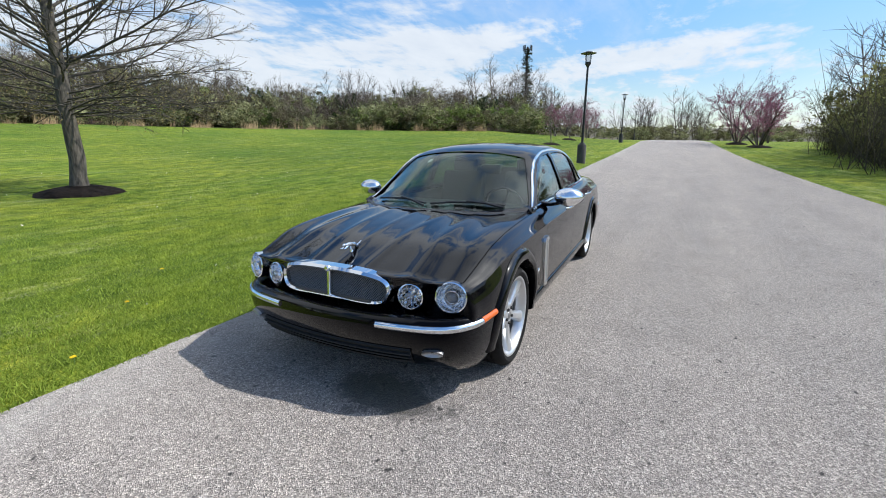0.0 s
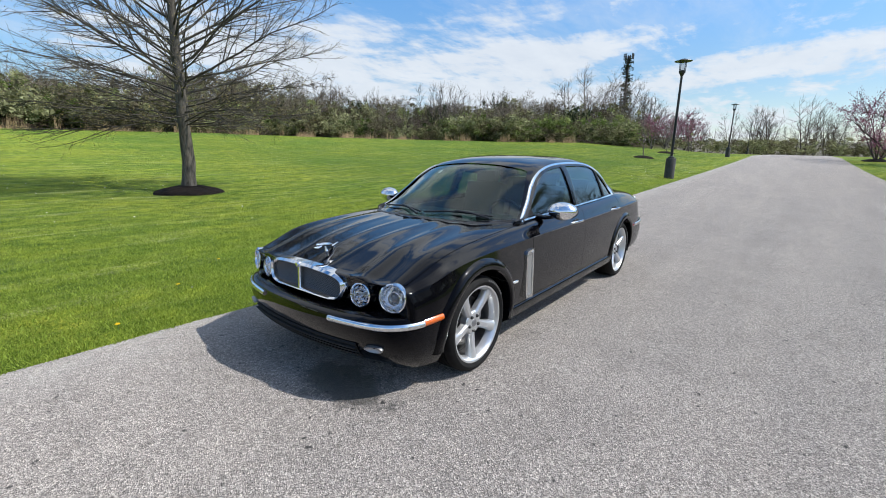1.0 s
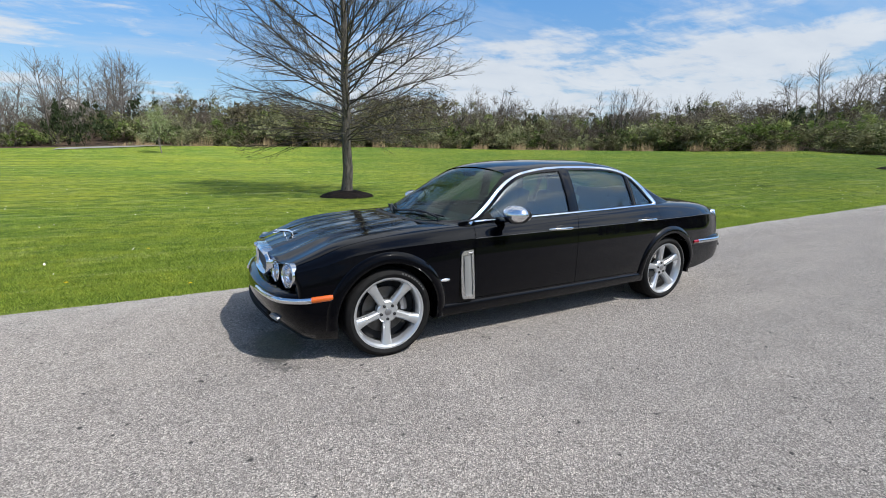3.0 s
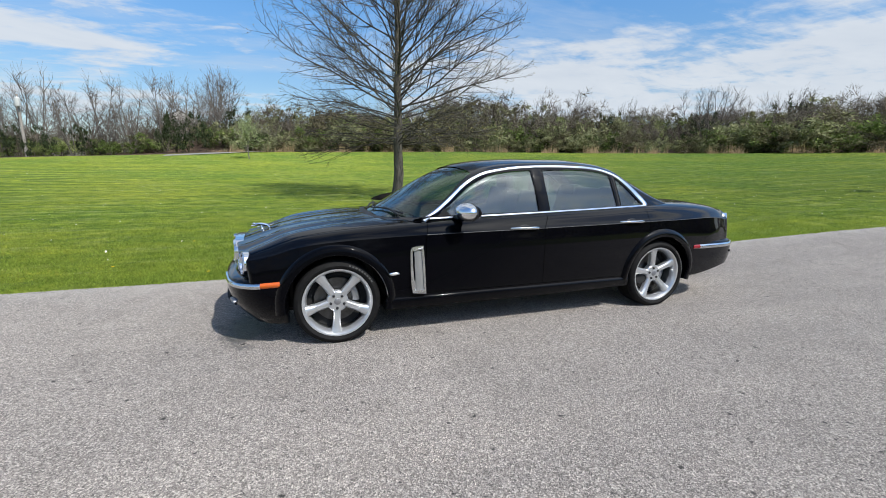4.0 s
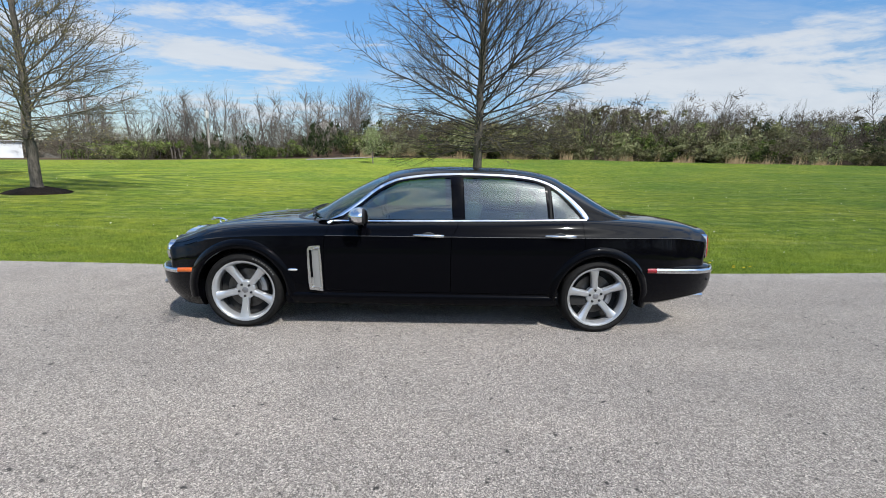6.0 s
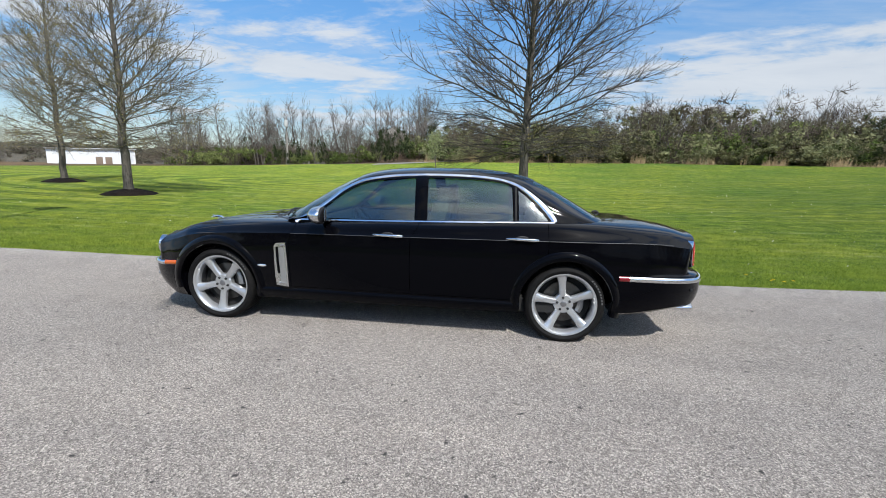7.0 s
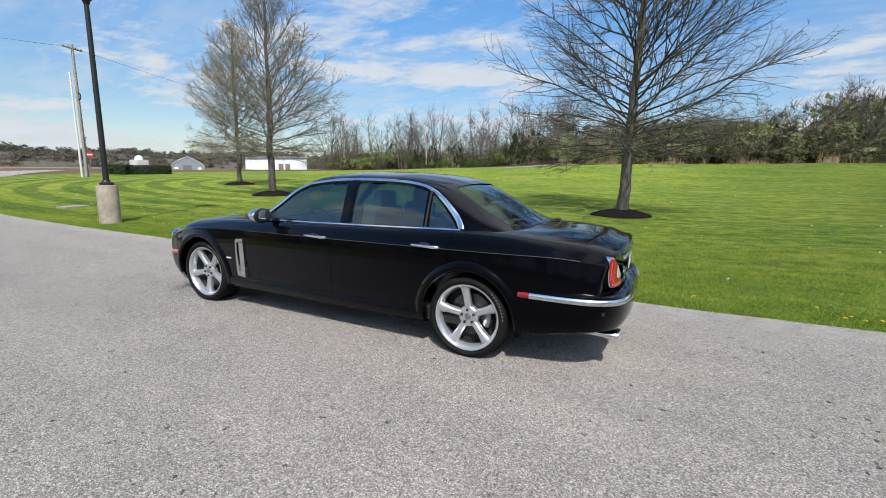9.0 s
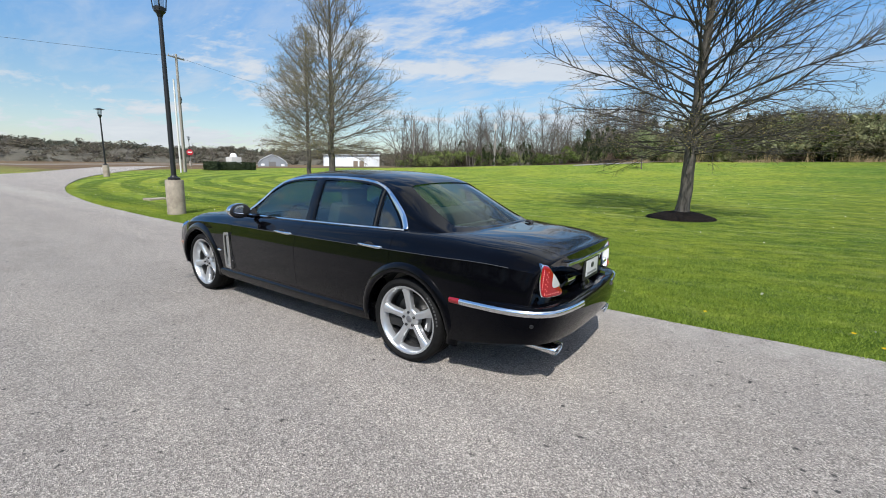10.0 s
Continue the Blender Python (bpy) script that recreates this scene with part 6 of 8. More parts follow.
def car_body():
    body = body_solid()
    tools = []
    for hx in (HUB_F, HUB_R):
        for s in (-1, 1):
            tools.append(drum(hx, 0, HUB_Z, 0.392, s * 0.58, s * 1.3))
    cav = bmesh.new()
    box(cav, 0.42, 0, 0.83, 2.55, 1.40, 0.86)
    tools.append(cav)
    for s in (-1, 1):
        for y, z, r in ((0.735, 0.668, 0.088), (0.508, 0.652, 0.075)):
            bm = bmesh.new()
            lathe(bm, [(0, -0.12), (r, -0.12), (r, 0.5), (0, 0.5)], 40, lamp_pose(s, y, z))
            tools.append(bm)
    mouth = [(0.37 * math.copysign(abs(math.cos(a)) ** 0.45, math.cos(a)), 0.690 + 0.082 * math.copysign(abs(math.sin(a)) ** 0.45, math.sin(a)) - 0.022 * math.cos(a) ** 2) for a in np.linspace(0, 2 * math.pi, 49)[:-1]]
    tools.append(prism(mouth, -2.7, -2.30, "x"))
    body = cut(body, *tools)
    doors = []
    for s in (-1, 1):
        for name, line in (("front_door", DOOR_F), ("rear_door", DOOR_R)):
            lo, hi = sorted((s * 0.705, s * 1.2))
            d = boolean(body.copy(), mesh_of(prism(line, lo, hi)), "INTERSECT")
            doors.append((name, s, d))
            body = cut(body, prism(grown(line, 0.0045), lo, hi))
    hood = boolean(body.copy(), mesh_of(prism(HOOD, 0.742, 1.2, "z")), "INTERSECT")
    body = cut(body, prism(grown(HOOD, 0.0045), 0.739, 1.2, "z"))
    lid = boolean(body.copy(), mesh_of(prism(TRUNK, 0.6283, 1.2, "z")), "INTERSECT")
    body = cut(body, prism(grown(TRUNK, 0.0045), 0.6237, 1.2, "z"))
    part("body", shaded(body), PAINT, car)
    part("hood", shaded(hood), PAINT, car, "fluted black hood")
    lid_ob = part("trunk_lid", shaded(lid), PAINT, car)
    dark = bmesh.new()
    box(dark, 0.45, 0, 0.305, 2.2, 1.66, 0.12)
    box(dark, -1.6, 0, 0.42, 1.0, 1.05, 0.45)
    box(dark, 1.95, 0, 0.50, 1.0, 1.05, 0.40)
    part("underbody", dark, DARK, car)
    return lid_ob, {(n, s): part(n, shaded(d), PAINT, car) for n, s, d in doors}


def lamp_pose(s, y, z):
    """Headlamp axis: forwards, a little outwards and up; z runs out of the lamp."""
    x = -2.250 if y > 0.6 else -2.295
    d = Vector((-1, s * (0.30 if y > 0.6 else 0.18), 0.10)).normalized()
    return Matrix.Translation((x, s * y, z)) @ d.to_track_quat("Z", "Y").to_matrix().to_4x4()


def inside(line, x, y):
    hit = False
    for (x0, y0), (x1, y1) in zip(line, line[1:] + line[:1]):
        if (y0 > y) != (y1 > y) and x < x0 + (x1 - x0) * (y - y0) / (y1 - y0):
            hit = not hit
    return hit


def cabin_grid(inset, n=150):
    """Points of the cabin's skin, moved inwards."""
    rows = []
    for s in np.linspace(-1.22, 2.02, n):
        half = cabin_half(float(s))
        pts = []
        for i, q in enumerate(half):
            t = half[min(i + 1, len(half) - 1)] - half[max(i - 1, 0)] if i else np.array((1.0, 0.0))
            pts.append(q + np.array((-t[1], t[0])) / (np.linalg.norm(t) + 1e-9) * inset)
        pts[0][0] = 0.0
        full = [(-q[0], q[1]) for q in pts[:0:-1]] + [(q[0], q[1]) for q in pts]
        rows.append([(float(s), y, z) for y, z in full])
    return rows


def car_cabin():
    rings = []
    for a, b in zip(cabin_grid(0.0, 90), cabin_grid(-0.03, 90)):
        foot = lambda p: (p[0], p[1], 0.80)
        rings.append([foot(a[0])] + a + [foot(a[-1]), foot(b[-1])] + b[::-1] + [foot(b[0])])
    shell = mesh_of(skin(rings))
    outer, inner = cabin_grid(-0.008), cabin_grid(-0.0125)

    def pane(name, keep):
        """A pane of two faces, a few millimetres apart, set in its opening."""
        bm = bmesh.new()
        for grid, flip in ((outer, False), (inner, True)):
            vs = {}
            for i in range(len(grid) - 1):
                for j in range(len(grid[0]) - 1):
                    c = [(grid[i][j][k] + grid[i + 1][j + 1][k]) / 2 for k in range(3)]
                    if keep(*c):
                        q = []
                        for a, b in ((i, j), (i + 1, j), (i + 1, j + 1), (i, j + 1)):
                            if (a, b) not in vs:
                                vs[a, b] = bm.verts.new(grid[a][b])
                            q.append(vs[a, b])
                        bm.faces.new(q[::-1] if flip else q)
        part(name, bm, SCREEN if name in ("windshield", "back_glass") else WINDOW, car)

    for name, line in (("front_window", W_FRONT), ("rear_window", W_REAR), ("quarter_window", W_QUARTER)):
        for s in (-1, 1):
            lo, hi = sorted((s * 0.3, s * 1.1))
            shell = cut(shell, prism(line, lo, hi))
            big = grown(line, 0.022)
            pane(name, lambda x, y, z: y * s > 0.3 and inside(big, x, z))
    shell = cut(shell, prism(W_SCREEN, -1.5, -0.25, "x"))
    big_f, big_b = grown(W_SCREEN, 0.025), grown(W_BACK, 0.025)
    pane("windshield", lambda x, y, z: x < -0.26 and inside(big_f, y, z))
    shell = cut(shell, prism(W_BACK, 1.12, 2.3, "x"))
    pane("back_glass", lambda x, y, z: x > 1.10 and inside(big_b, y, z))
    part("roof", shaded(shell), PAINT, car, "black roof and pillars")


def strip(bm, pts, half_w, thick, out, seg_cap=True):
    """A bar of flat, softened section along points; out(i) is the way it faces."""
    pts = [Vector(p) for p in pts]
    n = len(pts)

    def ring(i):
        d = (pts[min(i + 1, n - 1)] - pts[max(i - 1, 0)]).normalized()
        o = Vector(out(i)).normalized()
        w = d.cross(o).normalized()
        o = w.cross(d).normalized()
        w0 = half_w[i] if hasattr(half_w, "__len__") else half_w
        p = pts[i]
        return [p + w * w0 - o * 0.006, p + w * w0 + o * thick * 0.45, p + w * w0 * 0.6 + o * thick, p - w * w0 * 0.6 + o * thick, p - w * w0 + o * thick * 0.45, p - w * w0 - o * 0.006]

    return sweep(bm, pts, ring)


def side_frame():
    """Bright surround of the side glass, matt pillar covers."""
    top = [(-0.855, 0.95), (-0.745, 1.012), (-0.597, 1.118), (-0.448, 1.238), (-0.324, 1.308), (-0.20, 1.350), (0.05, 1.386), (0.31, 1.400), (0.57, 1.402), (0.834, 1.393), (1.02, 1.368), (1.16, 1.318), (1.28, 1.235), (1.40, 1.125), (1.455, 1.055), (1.462, 1.030)]
    belt = [(-0.80, 0.968), (-0.4, 0.975), (0.0, 0.984), (0.3, 0.992), (0.8, 1.006), (1.2, 1.019), (1.462, 1.026)]
    for s in (-1, 1):
        for line, hw in ((top, 0.0125), (belt, 0.0095)):
            pts = crom(line, 6)
            bm = bmesh.new()
            world = [(p[0], s * side_of(cabin_half, p[0], p[1]), p[1]) for p in pts]
            if line is belt:
                world = [(x, s * (abs(y) + 0.004), z) for x, y, z in world]
            n = len(world)
            wide = [hw * (1.0 + 0.9 * smooth01(1.05, 1.42, w[0]) + 0.5 * smooth01(-0.25, -0.6, w[0])) if line is top else hw for w in world]
            strip(bm, world, wide, 0.009, lambda i: (0, s, 0.45))
            part("chrome_trim", bm, CHROME, car, "bright chrome window surround")
        for x0, x1, z0, z1, b0, b1 in ((0.243, 0.352, 0.992, 1.376, 0.012, 0.0), (1.127, 1.153, 1.022, 1.318, 0.0, -0.016)):
            bm = bmesh.new()
            pts = []
            for k in range(9):
                t = k / 8
                z = z0 + (z1 - z0) * t
                xm = (x0 + x1) / 2 - (0.008 if x0 < 1 else 0.012) * t
                pts.append((xm, s * (side_of(cabin_half, xm, z) + 0.001), z))
            strip(bm, pts, (x1 - x0) / 2 - 0.004, 0.004, lambda i: (0, s, 0.45))
            part("pillar_cover", bm, DARK if x0 > 1 else PAINT, car)


def wheel_parts():
    """One wheel, its axle along y, facing -y."""
    w = new("wheel")
    to_y = pose(0, 0, 0, 90)
    # tyre
    bm = bmesh.new()
    R, half = TYRE_R, 0.128
    prof = [(0.262, -half + 0.025), (0.276, -half + 0.006), (0.300, -half - 0.003), (0.322, -half + 0.006), (0.332, -half + 0.018), (R, -half + 0.034)]
    for g in (-0.06, -0.02, 0.02, 0.06):
        prof += [(R, g - 0.005), (R - 0.007, g - 0.004), (R - 0.007, g + 0.004), (R, g + 0.005)]
    prof += [(R, half - 0.034), (0.332, half - 0.018), (0.322, half - 0.006), (0.300, half + 0.003), (0.276, half - 0.006), (0.262, half - 0.025)]
    lathe(bm, prof, 72, to_y)
    tyre = part("tyre", bm, RUBBER, w)
    # sidewall letters stand as plain raised bars
    bm = bmesh.new()
    for k in range(9):
        a = radians(35 + 5 * k)
        m = pose(0, 0, 0, 90) @ pose(0, 0, 0, 0, 0, math.degrees(a)) @ Matrix.Translation((0.308, 0, half + 0.0005))
        vs = box(bm, 0, 0, 0, 0.016, 0.016, 0.002)
        bmesh.ops.transform(bm, matrix=m, verts=vs)
    part("lettering", bm, plain("grey_lettering", (0.07, 0.07, 0.07), 0.7), tyre)
    # barrel
    bm = bmesh.new()
    lathe(bm, [(0.236, 0.050), (0.243, 0.086), (0.252, 0.106), (0.262, 0.117), (0.273, 0.119), (0.278, 0.112), (0.272, 0.090), (0.258, 0.06)], 72, to_y, True)
    rim = part("rim", bm, ALLOY, w, "silver five-spoke alloy rim")
    bm = bmesh.new()
    lathe(bm, [(0.250, 0.060), (0.250, 0.04), (0.250, -0.10), (0.270, -0.12), (0.275, -0.12), (0.265, -0.09), (0.262, 0.04), (0.262, 0.060)], 72, to_y, True)
    part("barrel", bm, DULL_METAL, rim)
    # five broad spokes
    for k in range(5):
        bm = bmesh.new()
        n = 12
        pts = []
        for i in range(n + 1):
            t = i / n
            r = 0.045 + (0.252 - 0.045) * t
            hw = 0.031 - 0.004 * math.sin(t * math.pi) + 0.004 * t + 0.012 * t ** 6
            zf = 0.074 + 0.006 * math.sin(t * math.pi) + 0.030 * t ** 2
            pts.append((r, hw, zf))

        def ring(i):
            r, hw, zf = pts[i]
            return [(r, -hw, zf - 0.050), (r, -hw, zf - 0.014), (r, -hw * 0.93, zf - 0.010), (r, -hw * 0.56, zf), (r, hw * 0.56, zf), (r, hw * 0.93, zf - 0.010), (r, hw, zf - 0.014), (r, hw, zf - 0.050)]

        sweep(bm, pts, ring)
        bmesh.ops.transform(bm, matrix=to_y @ pose(0, 0, 0, 0, 0, -90 + 72 * k + 18 * 0), verts=bm.verts[:])
        part("spoke", bm, ALLOY, rim, smooth=40)
    bm = bmesh.new()
    lathe(bm, [(0, 0.02), (0.085, 0.02), (0.085, 0.066), (0.075, 0.075), (0.03, 0.078), (0, 0.078)], 40, to_y)
    part("hub", bm, ALLOY, rim)
    bm = bmesh.new()
    lathe(bm, [(0.0, 0.085), (0.015, 0.085), (0.026, 0.082), (0.028, 0.076), (0.028, 0.06)], 32, to_y)
    part("centre_cap", bm, DULL_METAL, w)
    for k in range(5):
        bm = bmesh.new()
        m = to_y @ pose(0, 0, 0, 0, 0, -90 + 72 * k) @ Matrix.Translation((0.055, 0, 0))
        lathe(bm, [(0, 0.090), (0.007, 0.090), (0.0115, 0.086), (0.0125, 0.072), (0.018, 0.0715), (0.0185, 0.06)], 6, m)
        # chrome nuts coloured black for the shade of the holes round them
        part("lug_nut", bm, TRIM, w)
    bm = bmesh.new()
    lathe(bm, [(0.06, 0.0), (0.178, 0.0), (0.178, -0.028), (0.06, -0.028)], 48, to_y, True)
    part("brake_disc", bm, mat_disc(), w, "grey steel brake disc")
    bm = bmesh.new()
    lathe(bm, [(0, -0.03), (0.245, -0.03), (0.245, -0.11), (0, -0.11)], 40, to_y)
    part("brake_shield", bm, DARK, w)
    bm = bmesh.new()
    lathe(bm, [(0, 0.02), (0.07, 0.02), (0.07, -0.03)], 32, to_y)
    part("brake_bell", bm, DULL_METAL, w)
    bm = bmesh.new()
    path = [(0.15 * math.cos(radians(a)), 0.15 * math.sin(radians(a)), 0.0) for a in range(-2, 50, 8)]
    tube(bm, path, 0.034, 8, True, (1.0, 0.9))
    bmesh.ops.transform(bm, matrix=to_y, verts=bm.verts[:])
    part("brake_caliper", bm, DULL_METAL, w)
    return w


def mat_disc():
    m = Mat("brake_steel", (0.30, 0.29, 0.28), 0.4, 1.0)
    m.set("Base Color", m.ramp(m.noise(12, 4), [(0.3, (0.07, 0.067, 0.064)), (0.7, (0.15, 0.145, 0.14))]))
    return m.mat


def wheels():
    first = wheel_parts()
    first.parent = car
    first.matrix_basis = pose(HUB_F, -0.775, HUB_Z, 0, 4, 0)
    copy_thing(first, pose(HUB_R, -0.775, HUB_Z, 0, 29, 0))
    copy_thing(first, pose(HUB_F, 0.775, HUB_Z, 0, 20, 180))
    copy_thing(first, pose(HUB_R, 0.775, HUB_Z, 0, 40, 180))


def arch_lips():
    for hx in (HUB_F, HUB_R):
        for s in (-1, 1):
            bm = bmesh.new()
            pts = []
            for a in range(-12, 193, 5):
                x, z = hx + 0.400 * math.cos(radians(a)), HUB_Z + 0.400 * math.sin(radians(a))
                pts.append((x, s * side_of(body_half, x, max(z, 0.30)), z))
            n = len(pts)

            def ring(i):
                x, y, z = pts[i]
                rad = Vector((x - hx, 0, z - HUB_Z)).normalized()
                o = Vector((0, s, 0))
                p = Vector((x, y, z))
                return [p - rad * 0.012 - o * 0.06, p - rad * 0.014 + o * 0.008, p - rad * 0.006 + o * 0.019, p + rad * 0.006 + o * 0.023, p + rad * 0.022 + o * 0.022, p + rad * 0.038 + o * 0.017, p + rad * 0.052 + o * 0.009, p + rad * 0.064 - o * 0.001, p + rad * 0.070 - o * 0.012, p + rad * 0.03 - o * 0.06]

            sweep(bm, pts, ring)
            part("wheel_arch", bm, PAINT, car)


def plan_sweep(bm, plan, sec, z_shift=None):
    """A bumper: a section (outwards, z) along a plan curve from one flank round to the other."""
    n = len(plan)

    def ring(i):
        a, b = np.array(plan[max(i - 1, 0)]), np.array(plan[min(i + 1, n - 1)])
        t = (b - a) / np.linalg.norm(b - a)
        nn = np.array((t[1], -t[0]))
        c = np.array(plan[i])
        if nn.dot(c - np.array((0, 0)) * 1.0) < 0:
            nn = -nn
        flank = abs(nn[1]) ** 3
        pts = []
        for d, z in sec:
            q = c + nn * (d * (1 - 0.55 * flank) if d < 0 else d)
            pts.append((q[0], q[1], z + (z_shift(c[0], z) if z_shift else 0.0)))
        return pts

    return sweep(bm, plan, ring)


F_PLAN = [(-1.97, 0.912), (-2.08, 0.892), (-2.18, 0.862), (-2.27, 0.81), (-2.34, 0.73), (-2.39, 0.60), (-2.43, 0.40), (-2.452, 0.20), (-2.46, 0.0)]
R_PLAN = [(1.99, 0.918), (2.20, 0.916), (2.40, 0.905), (2.55, 0.870), (2.66, 0.80), (2.73, 0.68), (2.77, 0.48), (2.785, 0.25), (2.79, 0.0)]
F_PLAN, R_PLAN = (crom(p + [(x, -y) for x, y in p[-2::-1]], 5) for p in (F_PLAN, R_PLAN))


def bumpers():
    bm = bmesh.new()
    sec = [(-0.22, 0.19), (-0.17, 0.20), (-0.10, 0.255), (-0.05, 0.31), (-0.018, 0.37), (-0.004, 0.43), (0.0, 0.475), (-0.002, 0.505), (-0.012, 0.535), (-0.035, 0.552), (-0.08, 0.560), (-0.20, 0.575), (-0.30, 0.57), (-0.30, 0.19)]
    plan_sweep(bm, F_PLAN, sec, lambda x, z: 0.012 * smooth01(-2.2, -2.0, x) if z > 0.4 else -0.01 * smooth01(-2.2, -2.0, x))
    fb = part("front_bumper", bm, PAINT, car)
    bm = bmesh.new()
    sec = [(-0.30, 0.37), (-0.12, 0.36), (-0.04, 0.385), (-0.012, 0.44), (0.0, 0.52), (0.0, 0.585), (-0.006, 0.615), (-0.022, 0.638), (-0.05, 0.648), (-0.14, 0.655), (-0.30, 0.655)]
    plan_sweep(bm, R_PLAN, sec, lambda x, z: -0.085 * smooth01(2.6, 2.0, x) if z < 0.45 else 0.0)
    rb = part("rear_bumper", bm, PAINT, car)

    def blade(plan, keep, z0, z1, mat, name, parent, lift=None, bulge=0.012):
        pts = [p for p in plan if keep(p)]
        bm = bmesh.new()
        zm, h = (z0 + z1) / 2, (z1 - z0) / 2
        plan_sweep(bm, pts, [(-0.02, zm - h), (0.002, zm - h), (bulge * 0.75, zm - h * 0.55), (bulge, zm), (bulge * 0.75, zm + h * 0.55), (0.0, zm + h), (-0.02, zm + h)], lift)
        part(name, bm, mat, parent)

    fine_f, fine_r = crom(F_PLAN, 4), crom(R_PLAN, 4)
    for s in (-1, 1):
        lift = lambda x, z: 0.012 * smooth01(-2.2, -2.0, x)
        blade(fine_f, lambda p: s * p[1] > 0.36 and p[0] < -2.135, 0.490, 0.528, CHROME, "chrome_blade", fb, lift)
        blade(fine_f, lambda p: s * p[1] > 0.5 and -2.14 < p[0] < -1.995, 0.492, 0.532, AMBER, "side_marker", fb, lift)
        blade(fine_r, lambda p: s * p[1] > 0.36 and p[0] > 2.085, 0.580, 0.622, CHROME, "chrome_blade", rb)
        blade(fine_r, lambda p: s * p[1] > 0.5 and 1.995 < p[0] < 2.09, 0.580, 0.622, RED, "side_marker", rb)
    # lower intake with slats, fog lamps
    bm = bmesh.new()
    mid = [p for p in fine_f if abs(p[1]) < 0.56]
    plan_sweep(bm, mid, [(-0.13, 0.262), (-0.070, 0.270), (-0.006, 0.375), (-0.02, 0.385), (-0.13, 0.385)])
    part("lower_intake", bm, DARK, fb)
    for z, d in ((0.295, -0.045), (0.325, -0.022), (0.352, -0.004)):
        bm = bmesh.new()
        plan_sweep(bm, mid, [(d - 0.03, z - 0.004), (d + 0.006, z - 0.004), (d + 0.006, z + 0.004), (d - 0.03, z + 0.004)])
        part("intake_slat", bm, DARK, fb)
    for s in (-1, 1):
        bm = bmesh.new()
        m = Matrix.Translation((-2.343, s * 0.668, 0.372)) @ Vector((-1, s * 0.35, -0.35)).normalized().to_track_quat("Z", "Y").to_matrix().to_4x4()
        lathe(bm, [(0, 0.004), (0.03, 0.012), (0.047, 0.02), (0.052, 0.022), (0.052, -0.04)], 28, m @ Matrix.Diagonal((1.15, 0.40, 1, 1)))
        part("fog_lamp", bm, DULL_METAL, fb, "small clear fog lamp")
        bm = bmesh.new()
        lathe(bm, [(0, 0.030), (0.03, 0.027), (0.050, 0.020)], 28, m @ Matrix.Diagonal((1.15, 0.40, 1, 1)))
        part("fog_lens", bm, CLEAR, fb)
        bm = bmesh.new()
        lathe(bm, [(0, 0.010), (0.012, 0.010), (0.014, 0.0)], 20, Matrix.Translation((2.60, s * 0.845, 0.52)) @ pose(0, 0, 0, 0, 90, s * 55))
        part("parking_sensor", bm, TRIM, rb)


